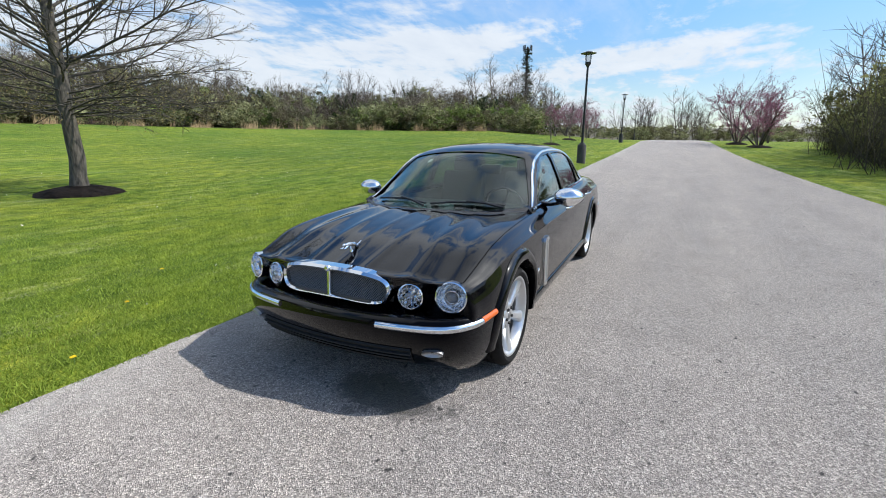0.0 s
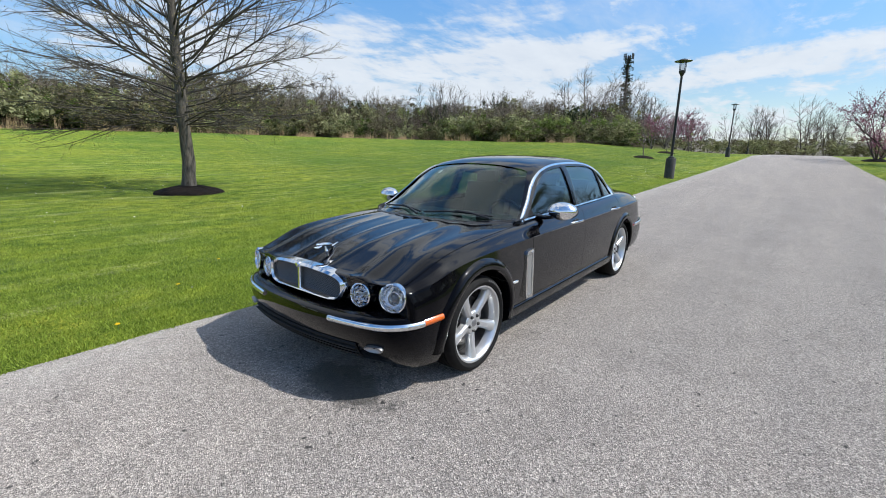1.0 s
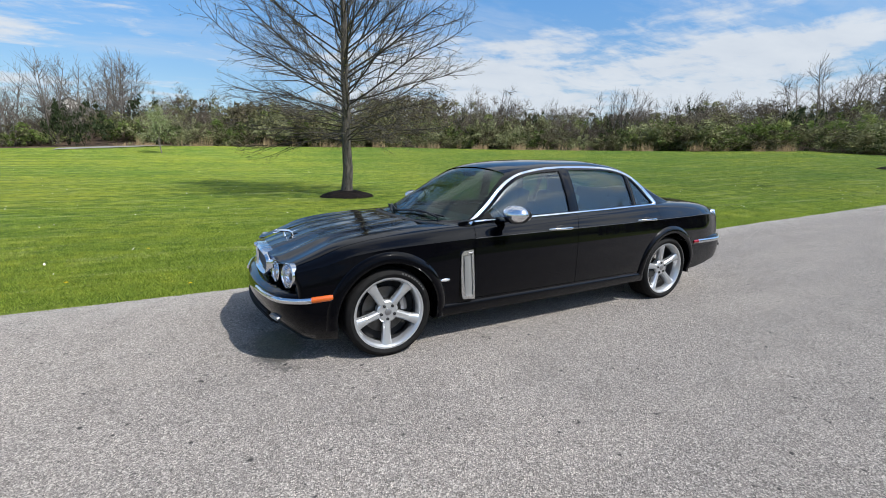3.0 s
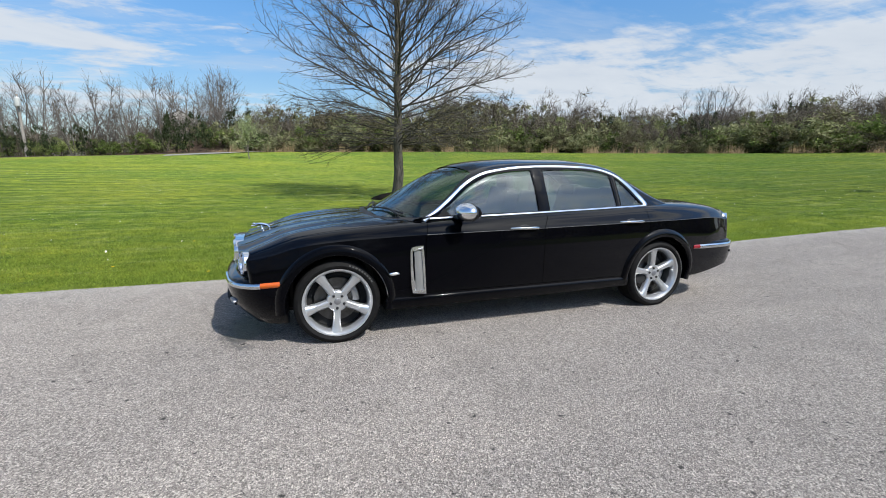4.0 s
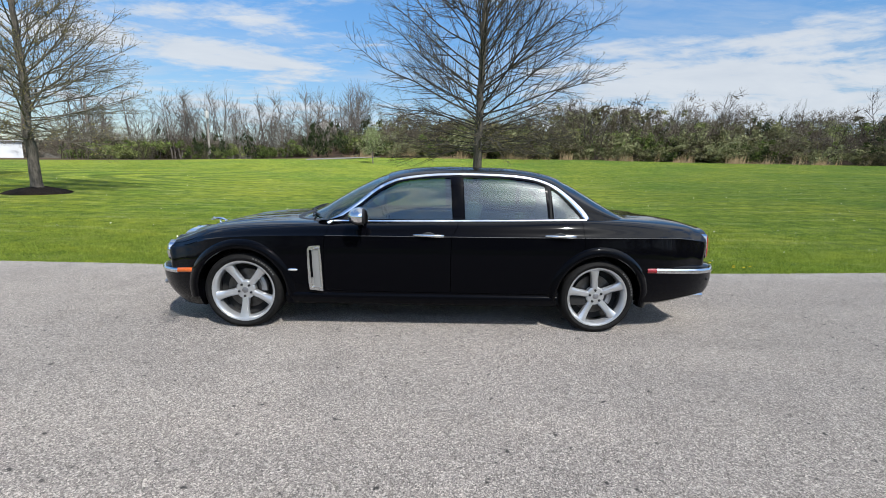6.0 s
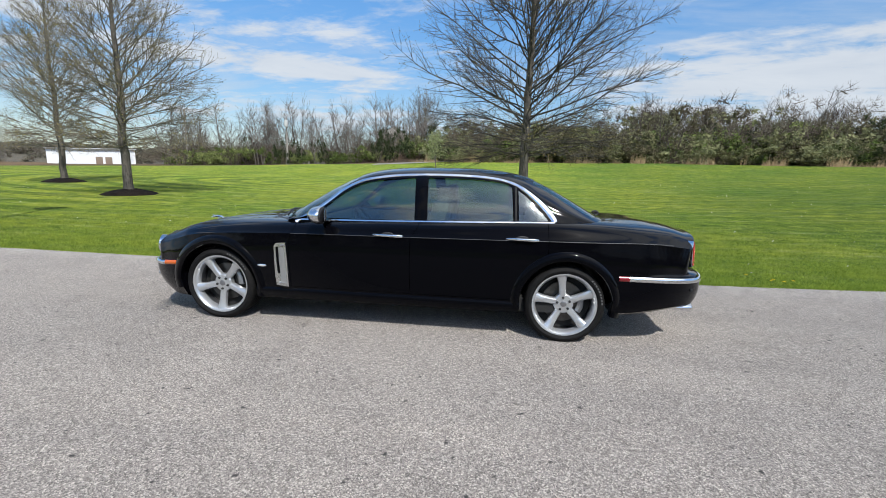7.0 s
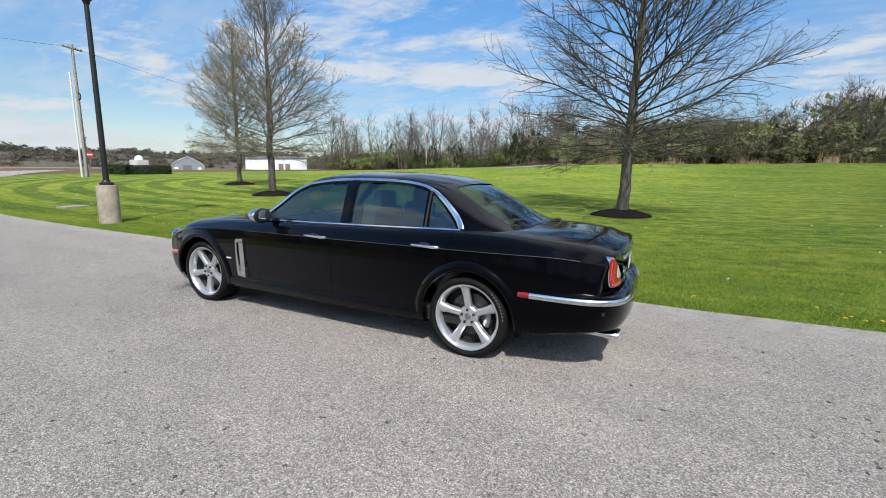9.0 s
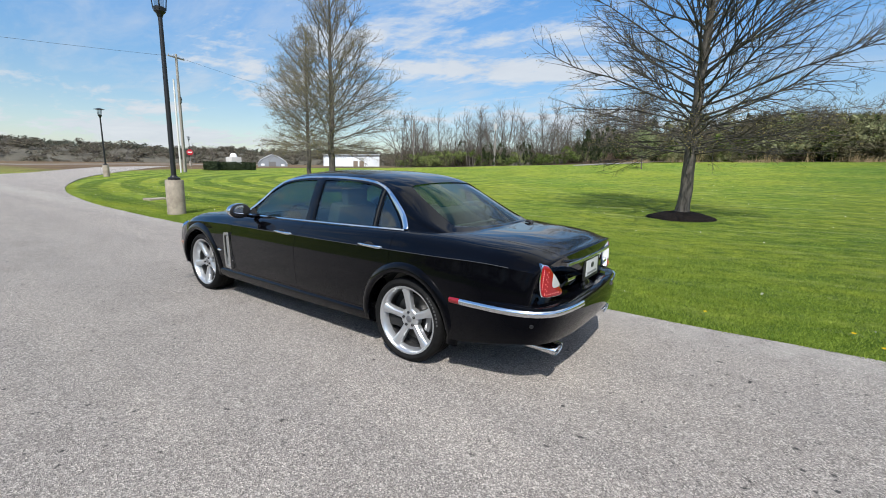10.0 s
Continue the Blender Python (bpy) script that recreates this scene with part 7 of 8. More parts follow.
def grille():
    """Bright oval frame, centre bar, woven mesh behind."""
    def edge(a, grow=0.0):
        """The outline: a wide rounded shape, its lower corners softer."""
        c, s = math.cos(a), math.sin(a)
        e = 0.42
        w, h = 0.400 + grow, (0.092 if s > 0 else 0.098) + grow
        y = w * math.copysign(abs(c) ** e, c)
        z = h * math.copysign(abs(s) ** e, s)
        if s < 0:
            y *= 1 - 0.07 * abs(z) / h
        return y, z

    def at(y, z, out=0.0):
        x = bowed(NOSE, y) - 0.052 - 0.10 * (0.70 - (0.70 + z)) * 0.6
        zc = 0.695 - 0.030 * (y / 0.4) ** 2
        return Vector((x - out, y, zc + z))

    g = new("grille")
    g.parent = car
    tagged(g, "chrome-framed grille with fine wire mesh")
    bm = bmesh.new()
    n = 96

    def ring(i):
        a = 2 * math.pi * i / n
        top = 0.5 + 0.5 * smooth01(-0.2, 0.6, math.sin(a))
        wdt = 0.012 + 0.016 * top
        y0, z0 = edge(a, 0.0)
        y1, z1 = edge(a, -wdt)
        y2, z2 = edge(a, -wdt * 0.5)
        return [at(y0, z0, -0.06), at(y0, z0, 0.008), at(y2, z2, 0.024), at(y1, z1, 0.010), at(y1, z1, -0.06)]

    sweep(bm, range(n), ring, closed=True)
    part("frame", bm, CHROME, g)
    bm = bmesh.new()
    pts = [at(0, z, 0.004) for z in np.linspace(-0.095, 0.085, 9)]
    strip(bm, pts, [0.009 + 0.004 * k / 8 for k in range(9)], 0.012, lambda i: (-1, 0, 0))
    part("centre_bar", bm, CHROME, g)
    bm = bmesh.new()
    lathe(bm, [(0, 0.016), (0.012, 0.014), (0.018, 0.006), (0.019, -0.01)], 24, Matrix.Translation(at(0, 0.078, 0.018)) @ pose(0, 0, 0, 0, -90))
    part("badge", bm, CHROME, g)
    # woven wires, two ways
    bm = bmesh.new()
    step = 0.0145
    for sgn in (-1, 1):
        k = -0.62
        while k < 0.62:
            run = []
            for j in range(0, 25):
                z = -0.098 + 0.19 * j / 24
                y = k + sgn * z * 0.9
                lim_y, lim_z = 0.385, 0.085
                if abs(y) < lim_y and (abs(y) / lim_y) ** 5 + (abs(z) / lim_z) ** 5 < 1.0:
                    run.append(at(y, z, -0.022))
                elif run:
                    break
            if len(run) > 2:
                run = [run[0], run[len(run) // 2], run[-1]]
                tube(bm, run, 0.0027, 4, False)
            k += step
    part("wire_mesh", bm, MESH_METAL, g)
    bm = bmesh.new()
    vs = {}
    for i in range(25):
        for j in range(3):
            y, z = -0.39 + 0.78 * i / 24, -0.09 + 0.09 * j
            vs[i, j] = bm.verts.new(at(y, z * (1 - 0.25 * (abs(y) / 0.39) ** 4), -0.05))
    for i in range(24):
        for j in range(2):
            bm.faces.new((vs[i, j], vs[i + 1, j], vs[i + 1, j + 1], vs[i, j + 1]))
    part("backing", bm, DARK, g)


def headlamps():
    for s in (-1, 1):
        for y, z, r in ((0.735, 0.668, 0.082), (0.508, 0.652, 0.069)):
            m = lamp_pose(s, y, z)
            h = new("headlamp")
            h.parent = car
            tagged(h, "round clear headlamp with chrome bowl")
            bm = bmesh.new()
            lathe(bm, [(r + 0.006, -0.04), (r + 0.006, 0.014), (r, 0.018), (r - 0.004, 0.012), (r - 0.004, -0.01)], 48, m)
            part("bezel", bm, CHROME, h)
            bm = bmesh.new()
            lathe(bm, [(0, -0.085), (r * 0.4, -0.08), (r * 0.75, -0.055), (r * 0.95, -0.012), (r - 0.002, 0.006)], 48, m)
            part("reflector", bm, FACETED, h)
            bm = bmesh.new()
            if y > 0.6:
                lathe(bm, [(0.038, -0.06), (0.042, -0.012), (0.038, -0.006), (0.034, -0.014)], 32, m @ Matrix.Translation((0.0, -0.008, 0)))
                part("projector_ring", bm, BRIGHT, h)
                bm = bmesh.new()
                lathe(bm, [(0.034, -0.028), (0.026, -0.012), (0.013, -0.003), (0, 0.0)], 32, m @ Matrix.Translation((0.0, -0.008, 0)))
                part("projector_lens", bm, Mat("lens_glass", (0.10, 0.10, 0.11), 0.05, Coat_Weight=1.0).mat, h)
            else:
                lathe(bm, [(0.010, -0.08), (0.010, -0.02), (0.0, -0.014)], 16, m)
                part("bulb", bm, DULL_METAL, h)
                for k in range(10):
                    bm = bmesh.new()
                    mm = m @ pose(0, 0, 0, 0, 0, 36 * k)
                    box(bm, 0, 0, 0, 0.026, 0.004, 0.03, 0.001, mm @ Matrix.Translation((r * 0.52, 0, -0.052)) @ pose(0, 0, 0, 0, -40))
                    part("facet", bm, CHROME, h)
            bm = bmesh.new()
            lathe(bm, [(r, 0.010), (r * 0.9, 0.022), (r * 0.6, 0.036), (r * 0.3, 0.042), (0, 0.044)], 48, m)
            part("lens", bm, CLEAR, h)


def ornament():
    """A leaping bright figure on the hood, kept to plain shapes."""
    o = new("hood_ornament")
    o.parent = car
    tagged(o, "small leaping chrome hood ornament")
    bm = bmesh.new()
    lathe(bm, [(0.0, 0.075), (0.006, 0.070), (0.010, 0.04), (0.016, 0.012), (0.026, 0.0), (0.026, -0.03)], 20, Matrix.Translation((-2.155, 0, 0.822)) @ pose(0, 0, 0, 0, -14))
    tube(bm, [(-2.085, 0, 0.872), (-2.125, 0, 0.888), (-2.165, 0, 0.896), (-2.205, 0, 0.894), (-2.235, 0, 0.898)], [0.008, 0.017, 0.015, 0.018, 0.010], 10)
    ball(bm, (-2.245, 0, 0.902), (0.017, 0.011, 0.012), 12, 8)
    for s in (-1, 1):
        tube(bm, [(-2.215, s * 0.010, 0.888), (-2.25, s * 0.012, 0.876), (-2.275, s * 0.012, 0.880)], [0.008, 0.006, 0.004], 8)
        tube(bm, [(-2.10, s * 0.012, 0.878), (-2.085, s * 0.014, 0.858), (-2.06, s * 0.014, 0.852)], [0.009, 0.006, 0.004], 8)
    tube(bm, [(-2.09, 0, 0.876), (-2.06, 0, 0.884), (-2.035, 0, 0.896)], [0.006, 0.004, 0.003], 8)
    bmesh.ops.transform(bm, matrix=Matrix.Translation((-2.155, 0, 0.812)) @ Matrix.Scale(0.80, 4) @ Matrix.Translation((2.155, 0, -0.822)), verts=bm.verts[:])
    part("figure", bm, CHROME, o)


def mirrors():
    for s in (-1, 1):
        mi = new("wing_mirror")
        mi.parent = car
        tagged(mi, "chrome-capped wing mirror")
        bm = bmesh.new()
        c = Vector((-0.545, s * 1.005, 1.035))
        vs = ball(bm, (0, 0, 0), (0.094, 0.124, 0.076), 28, 18)
        for v in vs:
            if v.co.x > 0.028:
                v.co.x = 0.028 + (v.co.x - 0.028) * 0.12
            e = 1.0 - 0.18 * max(0.0, -v.co.z / 0.07)
            v.co.y *= e
        bmesh.ops.transform(bm, matrix=Matrix.Translation(c) @ pose(0, 0, 0, 0, 0, s * -8), verts=bm.verts[:])
        part("cap", bm, CHROME, mi)
        bm = bmesh.new()
        vs = ball(bm, (0, 0, 0), (0.006, 0.106, 0.060), 28, 14)
        bmesh.ops.transform(bm, matrix=Matrix.Translation(c + Vector((0.050, 0, 0))) @ pose(0, 0, 0, 0, 0, s * -20), verts=bm.verts[:])
        part("mirror_glass", bm, mat_metal("mirror", (0.55, 0.56, 0.58), 0.02, 0.0), mi)
        bm = bmesh.new()
        vs = ball(bm, (0, 0, 0), (0.022, 0.120, 0.073), 28, 14)
        bmesh.ops.transform(bm, matrix=Matrix.Translation(c + Vector((0.030, 0, 0))) @ pose(0, 0, 0, 0, 0, s * -8), verts=bm.verts[:])
        part("housing", bm, TRIM, mi)
        bm = bmesh.new()
        tube(bm, [(-0.555, s * 0.79, 0.975), (-0.55, s * 0.86, 0.968), (-0.545, s * 0.93, 0.982), (-0.54, s * 0.975, 1.0)], [0.030, 0.026, 0.022, 0.018], 10, True, (1.5, 0.7))
        part("arm", bm, PAINT, mi)
        bm = bmesh.new()
        pts = [(-0.775, 0.965), (-0.665, 1.045), (-0.600, 0.985), (-0.60, 0.970)]
        y0 = side_of(cabin_half, -0.68, 1.0)
        b2 = prism(pts, s * (y0 - 0.02), s * (y0 + 0.004))
        bm.free()
        part("sail_panel", b2, TRIM, mi)


def handles(doors):
    for (name, s), door in doors.items():
        x0 = -0.095 if name == "front_door" else 1.065
        zc = 0.872 if name == "front_door" else 0.889
        h = new("handle")
        h.parent = door
        tagged(h, "chrome pull handle")
        y = side_of(body_half, x0 + 0.13, zc)
        bm = bmesh.new()
        tube(bm, [(x0, s * (y - 0.003), zc), (x0 + 0.03, s * (y + 0.020), zc + 0.003), (x0 + 0.10, s * (y + 0.032), zc + 0.003), (x0 + 0.18, s * (y + 0.030), zc + 0.001), (x0 + 0.225, s * (y + 0.026), zc), (x0 + 0.262, s * (y + 0.012), zc - 0.002), (x0 + 0.27, s * (y - 0.004), zc - 0.002)], [0.007, 0.0095, 0.011, 0.0115, 0.014, 0.012, 0.007], 12, True, (0.7, 1.0))
        part("grip", bm, CHROME, h)
        bm = bmesh.new()
        ball(bm, (x0 + 0.13, s * (y + 0.001), zc - 0.004), (0.062, 0.004, 0.034), 20, 10)
        part("recess", bm, TRIM, h)


def side_details():
    for s in (-1, 1):
        y = max(side_of(body_half, -0.94, z) for z in (0.40, 0.5, 0.6, 0.7, 0.76)) + 0.004
        v = new("side_vent")
        v.parent = car
        tagged(v, "tall chrome fender vent with brushed panel")
        line = [(-0.985, 0.378), (-0.997, 0.45), (-1.003, 0.60), (-1.003, 0.735), (-0.985, 0.762), (-0.895, 0.770), (-0.882, 0.60), (-0.872, 0.366)]
        inner = [(-0.966, 0.400), (-0.983, 0.60), (-0.987, 0.728), (-0.910, 0.735), (-0.900, 0.60), (-0.889, 0.400)]
        me = mesh_of(prism(line, s * (y - 0.03), s * (y + 0.010)))
        lo, hi = sorted((s * (y - 0.012), s * (y + 0.1)))
        me = cut(me, prism(inner, lo, hi))
        part("frame", shaded(me, 25), mat_vent(), v)
        bm = bmesh.new()
        q = [[bm.verts.new((x0 + (x1 - x0) * k + dx, s * (y + d), z)) for (x0, z), (x1, _) in (((-0.966, 0.400), (-0.889, 0)), ((-0.983, 0.60), (-0.900, 0)), ((-0.987, 0.728), (-0.910, 0)))] for k, d, dx in ((0.0, -0.035, 0.001), (0.22, -0.004, 0), (0.55, 0.006, 0), (1.0, 0.001, -0.001), (1.0, -0.035, -0.001))]
        for a, b in zip(q, q[1:]):
            for i in range(2):
                bm.faces.new((a[i], b[i], b[i + 1], a[i + 1]))
        part("panel", bm, Mat("brushed_panel", (0.30, 0.30, 0.295), 0.38, 0.5).mat, v)
        bm = bmesh.new()
        strip(bm, [(-0.94, s * (y + 0.012), 0.744), (-0.90, s * (y + 0.012), 0.748)], 0.006, 0.003, lambda i: (0, s, 0))
        part("badge", bm, DULL_METAL, v)
        bm = bmesh.new()
        yb = side_of(body_half, -1.13, 0.548)
        ball(bm, (-1.135, s * (yb + 0.001), 0.548), (0.045, 0.008, 0.014), 24, 12)
        rp = part("side_repeater", bm, CHROME, car, "oval chrome side repeater")
        bm = bmesh.new()
        ball(bm, (-1.135, s * (yb + 0.004), 0.548), (0.034, 0.0085, 0.009), 20, 10)
        part("lens", bm, WHITE_LENS, rp)
        # sill
        bm = bmesh.new()
        pts = [(x, s * (side_of(body_half, x, 0.33) - 0.004), 0.0) for x in np.linspace(-1.20, 1.20, 20)]

        def ring(i):
            x, yy, _ = pts[i]
            return [Vector((x, yy + s * d, z)) for d, z in ((-0.05, 0.352), (-0.012, 0.351), (0.002, 0.347), (0.012, 0.340), (0.019, 0.330), (0.022, 0.318), (0.020, 0.300), (0.006, 0.255), (-0.05, 0.228), (-0.16, 0.225))]

        sweep(bm, pts, ring)
        part("sill", bm, PAINT, car)
        # thin grey line on the crease
        for x0, x1 in ((-0.855, 0.230), (0.238, 1.412), (1.42, 2.42)):
            bm = bmesh.new()
            pts = []
            for x in np.linspace(x0, x1, 24):
                q = table_at(BODY, float(x))
                pts.append((float(x), s * (q[5] - 0.0005), q[6]))
            tube(bm, pts, 0.0028, 8)
            part("crease_line", bm, CREASE_GREY, car, "thin grey line along the shoulder crease")


def mat_vent():
    m = Mat("satin_chrome", (0.74, 0.74, 0.73), 0.22, 1.0)
    m.set("Roughness", m.range(m.noise(5, 3), 0.3, 0.7, 0.16, 0.28))
    return m.mat


def tail(lid):
    for s in (-1, 1):
        t = new("tail_light")
        t.parent = car
        tagged(t, "red wrap-around tail lamp with white reversing lens in a chrome rim")
        outline = [(0.0, 1.0), (0.22, 0.92), (0.50, 0.62), (0.80, 0.28), (1.0, 0.06), (0.92, 0.0), (0.45, 0.02), (0.12, 0.06), (0.0, 0.30), (-0.04, 0.65)]
        # the lamp wraps the corner: u runs from the flank inwards, v upwards

        def at(u, v, out):
            z = 0.690 + 0.222 * v
            y = 0.776 - 0.225 * u - 0.030 * v
            x = bowed(2.66, max(0.0, y)) + 0.034 + 0.012 * (1 - v)
            nx, ny = 0.75, 0.66 * smooth01(0.45, 0.85, y)
            k = 1 / math.hypot(nx, ny)
            return Vector((x + nx * k * out, s * (y + ny * k * out), z))

        def sheet(lines, out, bulge):
            bm = bmesh.new()
            pts = crom(lines + lines[:2], 5)[:-6]
            cu, cv = sum(p[0] for p in pts) / len(pts), sum(p[1] for p in pts) / len(pts)
            rings = []
            for k, o in ((1.0, -0.05), (1.0, 0.0), (0.96, bulge * 0.6), (0.85, bulge * 0.9), (0.6, bulge), (0.3, bulge)):
                rings.append([bm.verts.new(at(cu + (u - cu) * k, cv + (w - cv) * k, out + o)) for u, w in pts])
            n = len(pts)
            for a, b in zip(rings, rings[1:]):
                for i in range(n):
                    bm.faces.new((a[i], b[i], b[(i + 1) % n], a[(i + 1) % n]))
            bm.faces.new(rings[-1])
            return bm

        part("chrome_rim", sheet([(u + (u - 0.4) * 0.05, w + (w - 0.45) * 0.05) for u, w in outline], 0.0, 0.006), CHROME, t)
        part("red_lens", sheet(outline, 0.004, 0.007), RED_LED, t)
        for u, w in [(0.03, 0.30 + 0.055 * i) for i in range(11)] + [(0.13 + 0.06 * (i % 2), 0.16 + 0.07 * i) for i in range(10)] + [(0.14 + 0.075 * i, 0.12) for i in range(9)]:
            bm = bmesh.new()
            ball(bm, at(u, w, 0.0105), 0.0042, 8, 5)
            part("diode", bm, DIODE, t)
        white = [(0.42, 0.72), (0.58, 0.56), (0.74, 0.38), (0.75, 0.30), (0.50, 0.28), (0.40, 0.36), (0.38, 0.55)]
        part("reverse_lens", sheet(white, 0.0095, 0.003), WHITE_LENS, t)
        # exhaust
        bm = bmesh.new()
        m = Matrix.Translation((2.47, s * 0.585, 0.308)) @ pose(0, 0, 0, 0, 90) @ Matrix.Diagonal((0.8, 1.55, 1, 1))
        vs = lathe(bm, [(0.042, -0.22), (0.045, 0.0), (0.048, 0.12), (0.051, 0.230), (0.049, 0.235), (0.045, 0.230), (0.040, 0.12), (0.0, 0.10)], 32, m)
        for v in vs:
            v.co.x += (v.co.z - 0.308) * 0.22 if v.co.x > 2.6 else 0
        ex = part("exhaust_tip", bm, CHROME, car, "polished oval exhaust tip")
        bm = bmesh.new()
        lathe(bm, [(0, 0.0), (0.03, 0.0)], 24, m @ Matrix.Translation((0, 0, 0.13)))
        part("bore", bm, DARK, ex)
    # bright strip, number plate and badges on the lid
    def face(y, z, out=0.0):
        return Vector((bowed(2.66, y) + 0.047 + out - 0.10 * max(0, z - 0.86), y, z))

    bm = bmesh.new()
    strip(bm, [face(y, 0.885, 0.004) for y in np.linspace(-0.50, 0.50, 25)], 0.013, 0.012, lambda i: (1, 0, 0.2))
    part("chrome_strip", bm, mat_vent(), lid)
    bm = bmesh.new()
    box(bm, 2.702, 0, 0.785, 0.012, 0.36, 0.15, 0.004)
    part("plate_recess", bm, TRIM, lid)
    bm = bmesh.new()
    box(bm, 2.709, 0, 0.797, 0.006, 0.28, 0.120, 0.002)
    pl = part("number_plate", bm, plain("white_plate", (0.58, 0.58, 0.57), 0.4), lid, "white plate with a dark oval")
    bm = bmesh.new()
    lathe(bm, [(0, 0.0015), (0.035, 0.0015), (0.036, 0)], 28, Matrix.Translation((2.7125, 0.0, 0.812)) @ pose(0, 0, 0, 0, 90) @ Matrix.Diagonal((0.62, 1, 1, 1)))
    part("oval", bm, plain("dark_print", (0.02, 0.025, 0.03), 0.5), pl)
    bm = bmesh.new()
    box(bm, 2.7125, 0, 0.757, 0.002, 0.22, 0.016)
    part("print_bar", bm, plain("grey_print", (0.2, 0.2, 0.2), 0.5), pl)
    for y0, y1, z in ((-0.48, -0.36, 0.775), (0.38, 0.47, 0.775)):
        bm = bmesh.new()
        strip(bm, [face(y, z, 0.003) for y in np.linspace(y0, y1, 5)], 0.011, 0.003, lambda i: (1, 0, 0))
        part("badge", bm, CHROME, lid)
    bm = bmesh.new()
    tube(bm, [(2.06, 0.30, 1.036), (2.05, 0.30, 1.052), (2.03, 0.30, 1.060), (1.99, 0.30, 1.056)], [0.012, 0.016, 0.014, 0.008], 10)
    part("washer_nozzle", bm, TRIM, car)


def mat_led():
    m = Mat("red_led_lens", (0.5, 0.008, 0.012), 0.15)
    d = m.voro(95, m.coords("Object"), "Distance")
    m.set("Base Color", m.ramp(d, [(0.08, (0.36, 0.004, 0.008)), (0.30, (0.24, 0.0015, 0.004))]))
    m.set("Coat Weight", 1.0)
    return m.mat


def screen_foot(y, z=0.985):
    """Where the windshield leaves the cowl at a place across the car."""
    for x in np.linspace(-1.2, -0.75, 91):
        if cabin_top(float(x), y) > z:
            return float(x)
    return -0.8


def wipers():
    for y0, y1 in ((-0.02, -0.60), (0.56, 0.02)):
        w = new("wiper")
        w.parent = car
        pts = []
        for k in range(11):
            y = y0 + (y1 - y0) * k / 10
            x = screen_foot(y, 0.985 + 0.02 * math.sin(k / 10 * math.pi))
            pts.append((x, y, cabin_top(x, y) + 0.012))
        bm = bmesh.new()
        tube(bm, pts, 0.008, 6)
        part("blade", bm, TRIM, w)
        bm = bmesh.new()
        a, b = pts[10], pts[5]
        tube(bm, [(a[0] - 0.05, a[1], a[2] - 0.012), ((a[0] + b[0]) / 2 - 0.03, (a[1] + b[1]) / 2, (a[2] + b[2]) / 2 + 0.010), (b[0], b[1], b[2] + 0.010)], 0.009, 6)
        part("wiper_arm", bm, TRIM, w)
    bm = bmesh.new()
    ys = np.linspace(-0.74, 0.74, 31)
    pts = [(screen_foot(float(y), 0.965) - 0.03, float(y), 0.948 - 0.012 * (y / 0.76) ** 2) for y in ys]
    tube(bm, pts, 0.045, 8, True, (1.0, 0.42))
    part("cowl", bm, TRIM, car)


def cabin_top(x, y):
    """Height of the cabin's skin."""
    half = cabin_half(x)
    return float(np.interp(abs(y), [q[0] for q in half], [q[1] for q in half]))


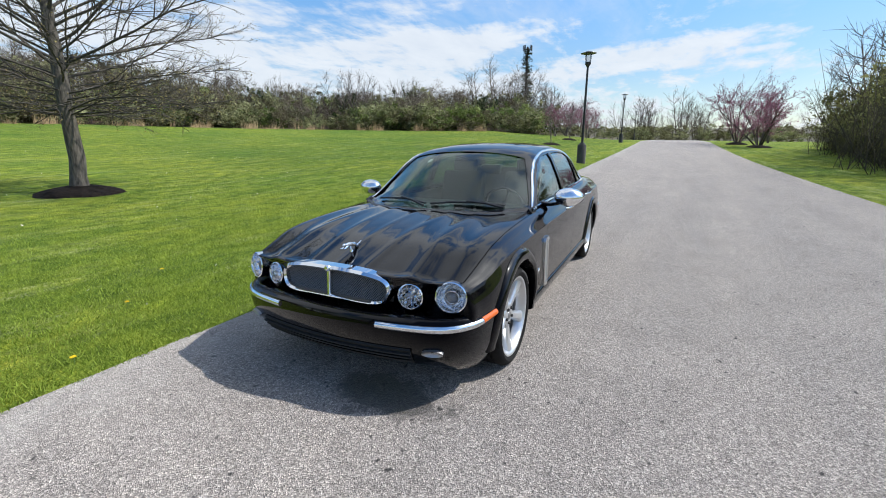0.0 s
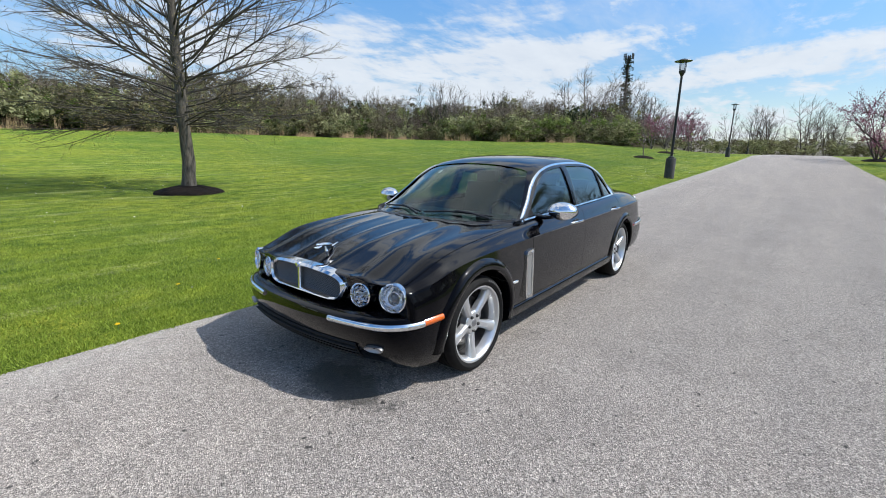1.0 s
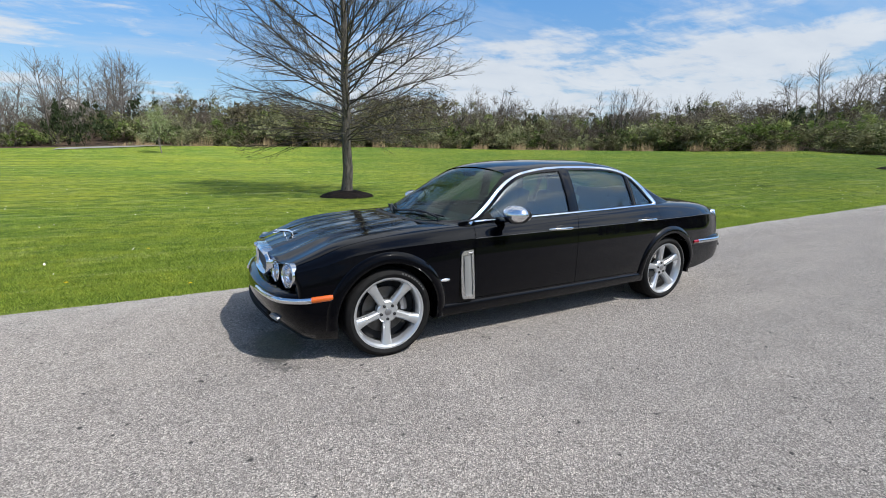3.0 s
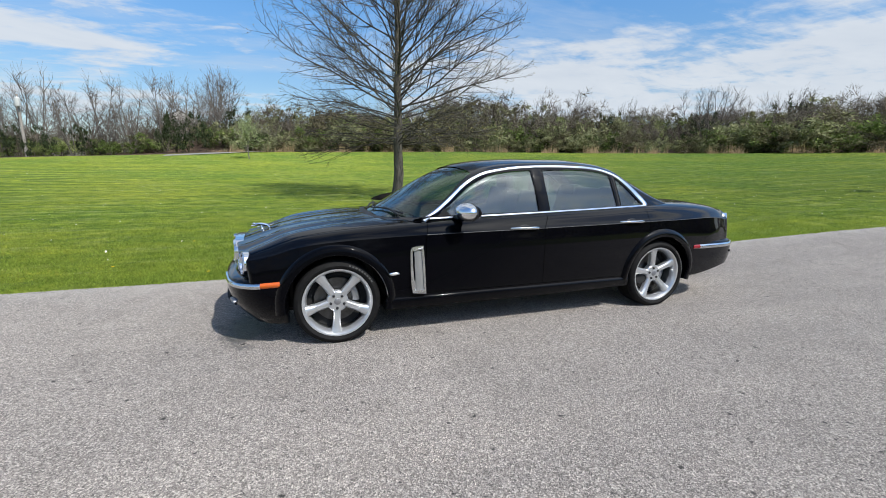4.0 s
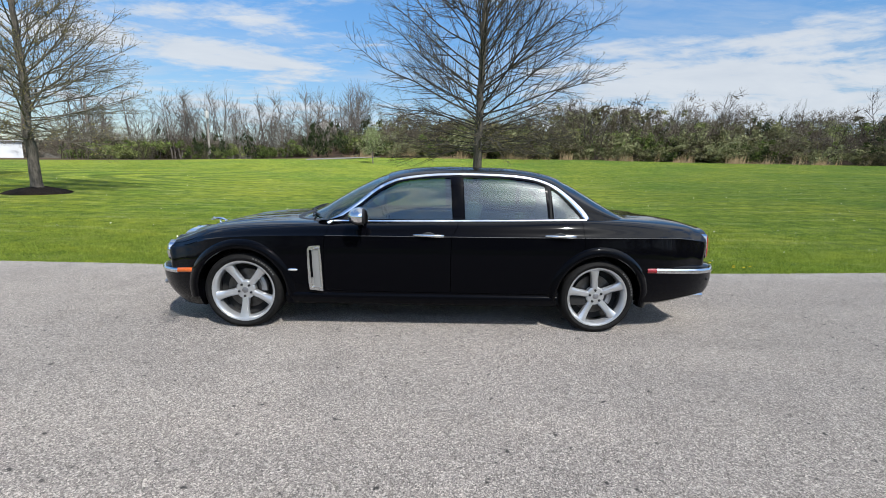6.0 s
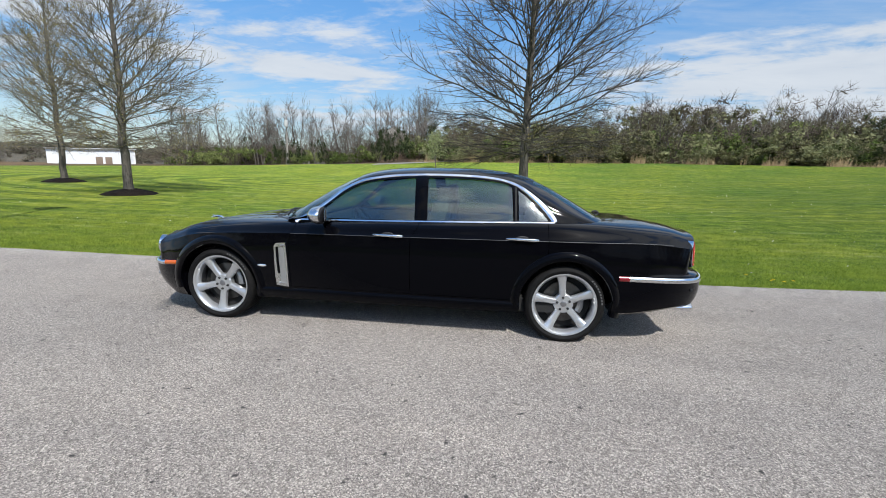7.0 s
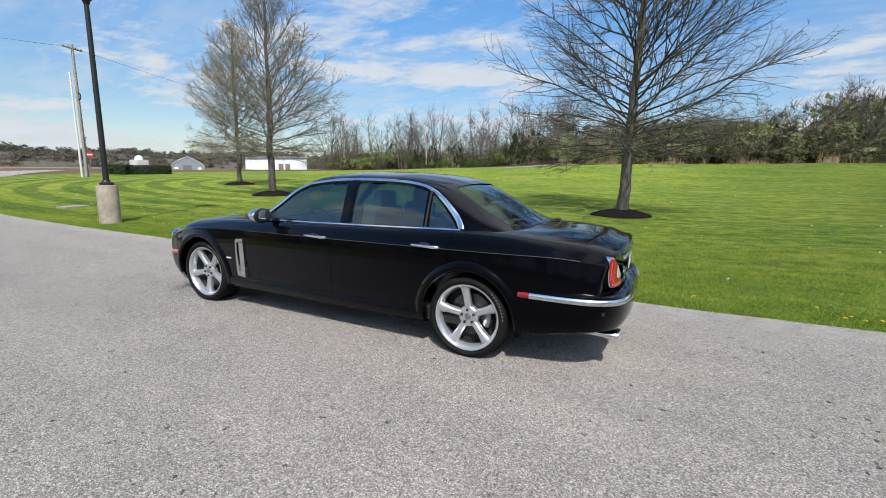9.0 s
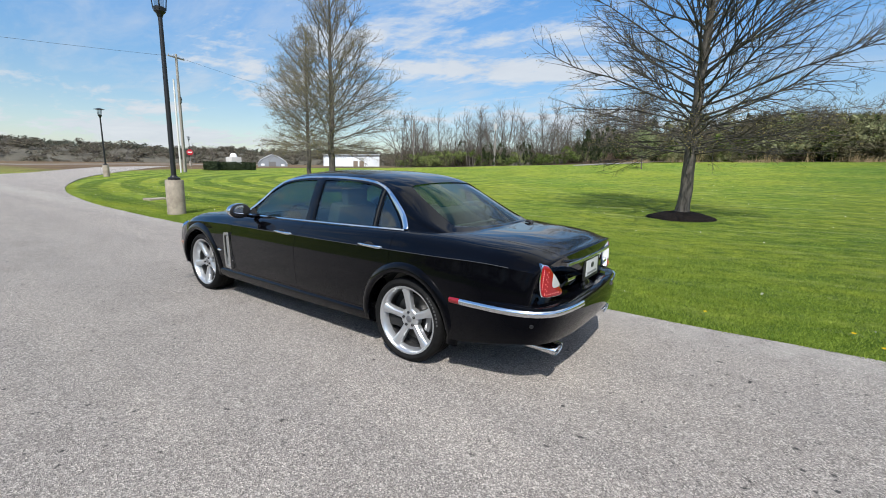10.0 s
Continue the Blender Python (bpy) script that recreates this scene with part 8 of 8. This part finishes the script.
def interior():
    def seat(x, y, wid, tag):
        st = new("seat")
        st.parent = car
        tagged(st, tag)
        bm = bmesh.new()
        box(bm, x, y, 0.52, 0.52, wid, 0.17, 0.06, None, 4)
        part("cushion", bm, LEATHER, st)
        bm = bmesh.new()
        vs = box(bm, 0, 0, 0.33, 0.15, wid, 0.66, 0.055, None, 4)
        bmesh.ops.transform(bm, matrix=Matrix.Translation((x + 0.27, y, 0.52)) @ pose(0, 0, 0, 0, 16), verts=bm.verts[:])
        part("backrest", bm, LEATHER, st)
        return st

    for s in (-1, 1):
        st = seat(0.02, s * 0.38, 0.50, "ivory leather front seat")
        bm = bmesh.new()
        box(bm, 0.47, s * 0.38, 1.215, 0.10, 0.27, 0.17, 0.045, None, 4)
        part("headrest", bm, LEATHER, st)
        bm = bmesh.new()
        for d in (-0.06, 0.06):
            tube(bm, [(0.46, s * 0.38 + d, 1.10), (0.465, s * 0.38 + d, 1.17)], 0.008, 8)
        part("headrest_post", bm, CHROME, st)
    st = seat(0.98, 0, 1.24, "ivory leather rear bench")
    for y in (-0.38, 0.38):
        bm = bmesh.new()
        box(bm, 1.37, y, 1.13, 0.10, 0.28, 0.13, 0.045, None, 4)
        part("headrest", bm, LEATHER, st)
    bm = bmesh.new()
    prof = [(-0.99, 0.55), (-0.99, 0.93), (-0.78, 0.965), (-0.55, 0.955), (-0.47, 0.90), (-0.46, 0.78), (-0.55, 0.55)]
    part("dashboard", prism(prof, -0.70, 0.70), plain("dark_grey_vinyl", (0.03, 0.03, 0.032), 0.6), car)
    bm = bmesh.new()
    tube(bm, [(0.185 * math.cos(a), 0.185 * math.sin(a), 0) for a in np.linspace(0, 2 * math.pi, 33)[:-1]], 0.014, 8, False, None, True)
    for a in (200, 340, 90):
        tube(bm, [(0, 0, -0.02), (0.18 * math.cos(radians(a)), 0.18 * math.sin(radians(a)), 0)], 0.014, 6)
    ball(bm, (0, 0, -0.015), (0.06, 0.06, 0.03), 14, 8)
    bmesh.ops.transform(bm, matrix=Matrix.Translation((-0.34, -0.38, 0.90)) @ pose(0, 0, 0, 0, 66), verts=bm.verts[:])
    part("steering_wheel", bm, plain("dark_leather", (0.025, 0.022, 0.02), 0.5), car)
    bm = bmesh.new()
    box(bm, -0.37, 0, 1.335, 0.03, 0.22, 0.06, 0.012)
    part("rear_view_mirror", bm, TRIM, car)
    bm = bmesh.new()
    box(bm, 1.72, 0, 1.005, 0.42, 1.15, 0.02, 0.005)
    part("parcel_shelf", bm, plain("shelf_cloth", (0.20, 0.18, 0.15), 0.9), car)
    for s in (-1, 1):
        bm = bmesh.new()
        ob = box(bm, 0.50, s * 0.690, 0.72, 2.2, 0.02, 0.46, 0.006)
        part("door_card", bm, LEATHER, car)
    bm = bmesh.new()
    box(bm, 0.02, 0, 0.58, 0.95, 0.22, 0.20, 0.03)
    part("console", bm, plain("walnut_console", (0.09, 0.045, 0.02), 0.3), car)


def mat_facets():
    m = Mat("faceted_reflector", (0.88, 0.88, 0.89), 0.06, 1.0)
    m.bump(m.voro(38, m.coords("Object"), "Distance"), 0.35, 0.02)
    return m.mat


FACETED = mat_facets()
RED_LED = mat_led()
lid_part, door_parts = car_body()
car_cabin()
side_frame()
arch_lips()
bumpers()
grille()
headlamps()
wheels()
ornament()
mirrors()
handles(door_parts)
side_details()
tail(lid_part)
wipers()
bm = bmesh.new()
for dz in (0.018, 0.0165):
    q = [bm.verts.new((x, y, cabin_top(x, y) - dz)) for x, y in ((-0.52, 0.31), (-0.47, 0.31), (-0.47, 0.35), (-0.52, 0.35))]
    bm.faces.new(q)
part("sticker", bm, plain("white_paper", (0.75, 0.75, 0.73), 0.7), car, "small white windshield sticker")
interior()
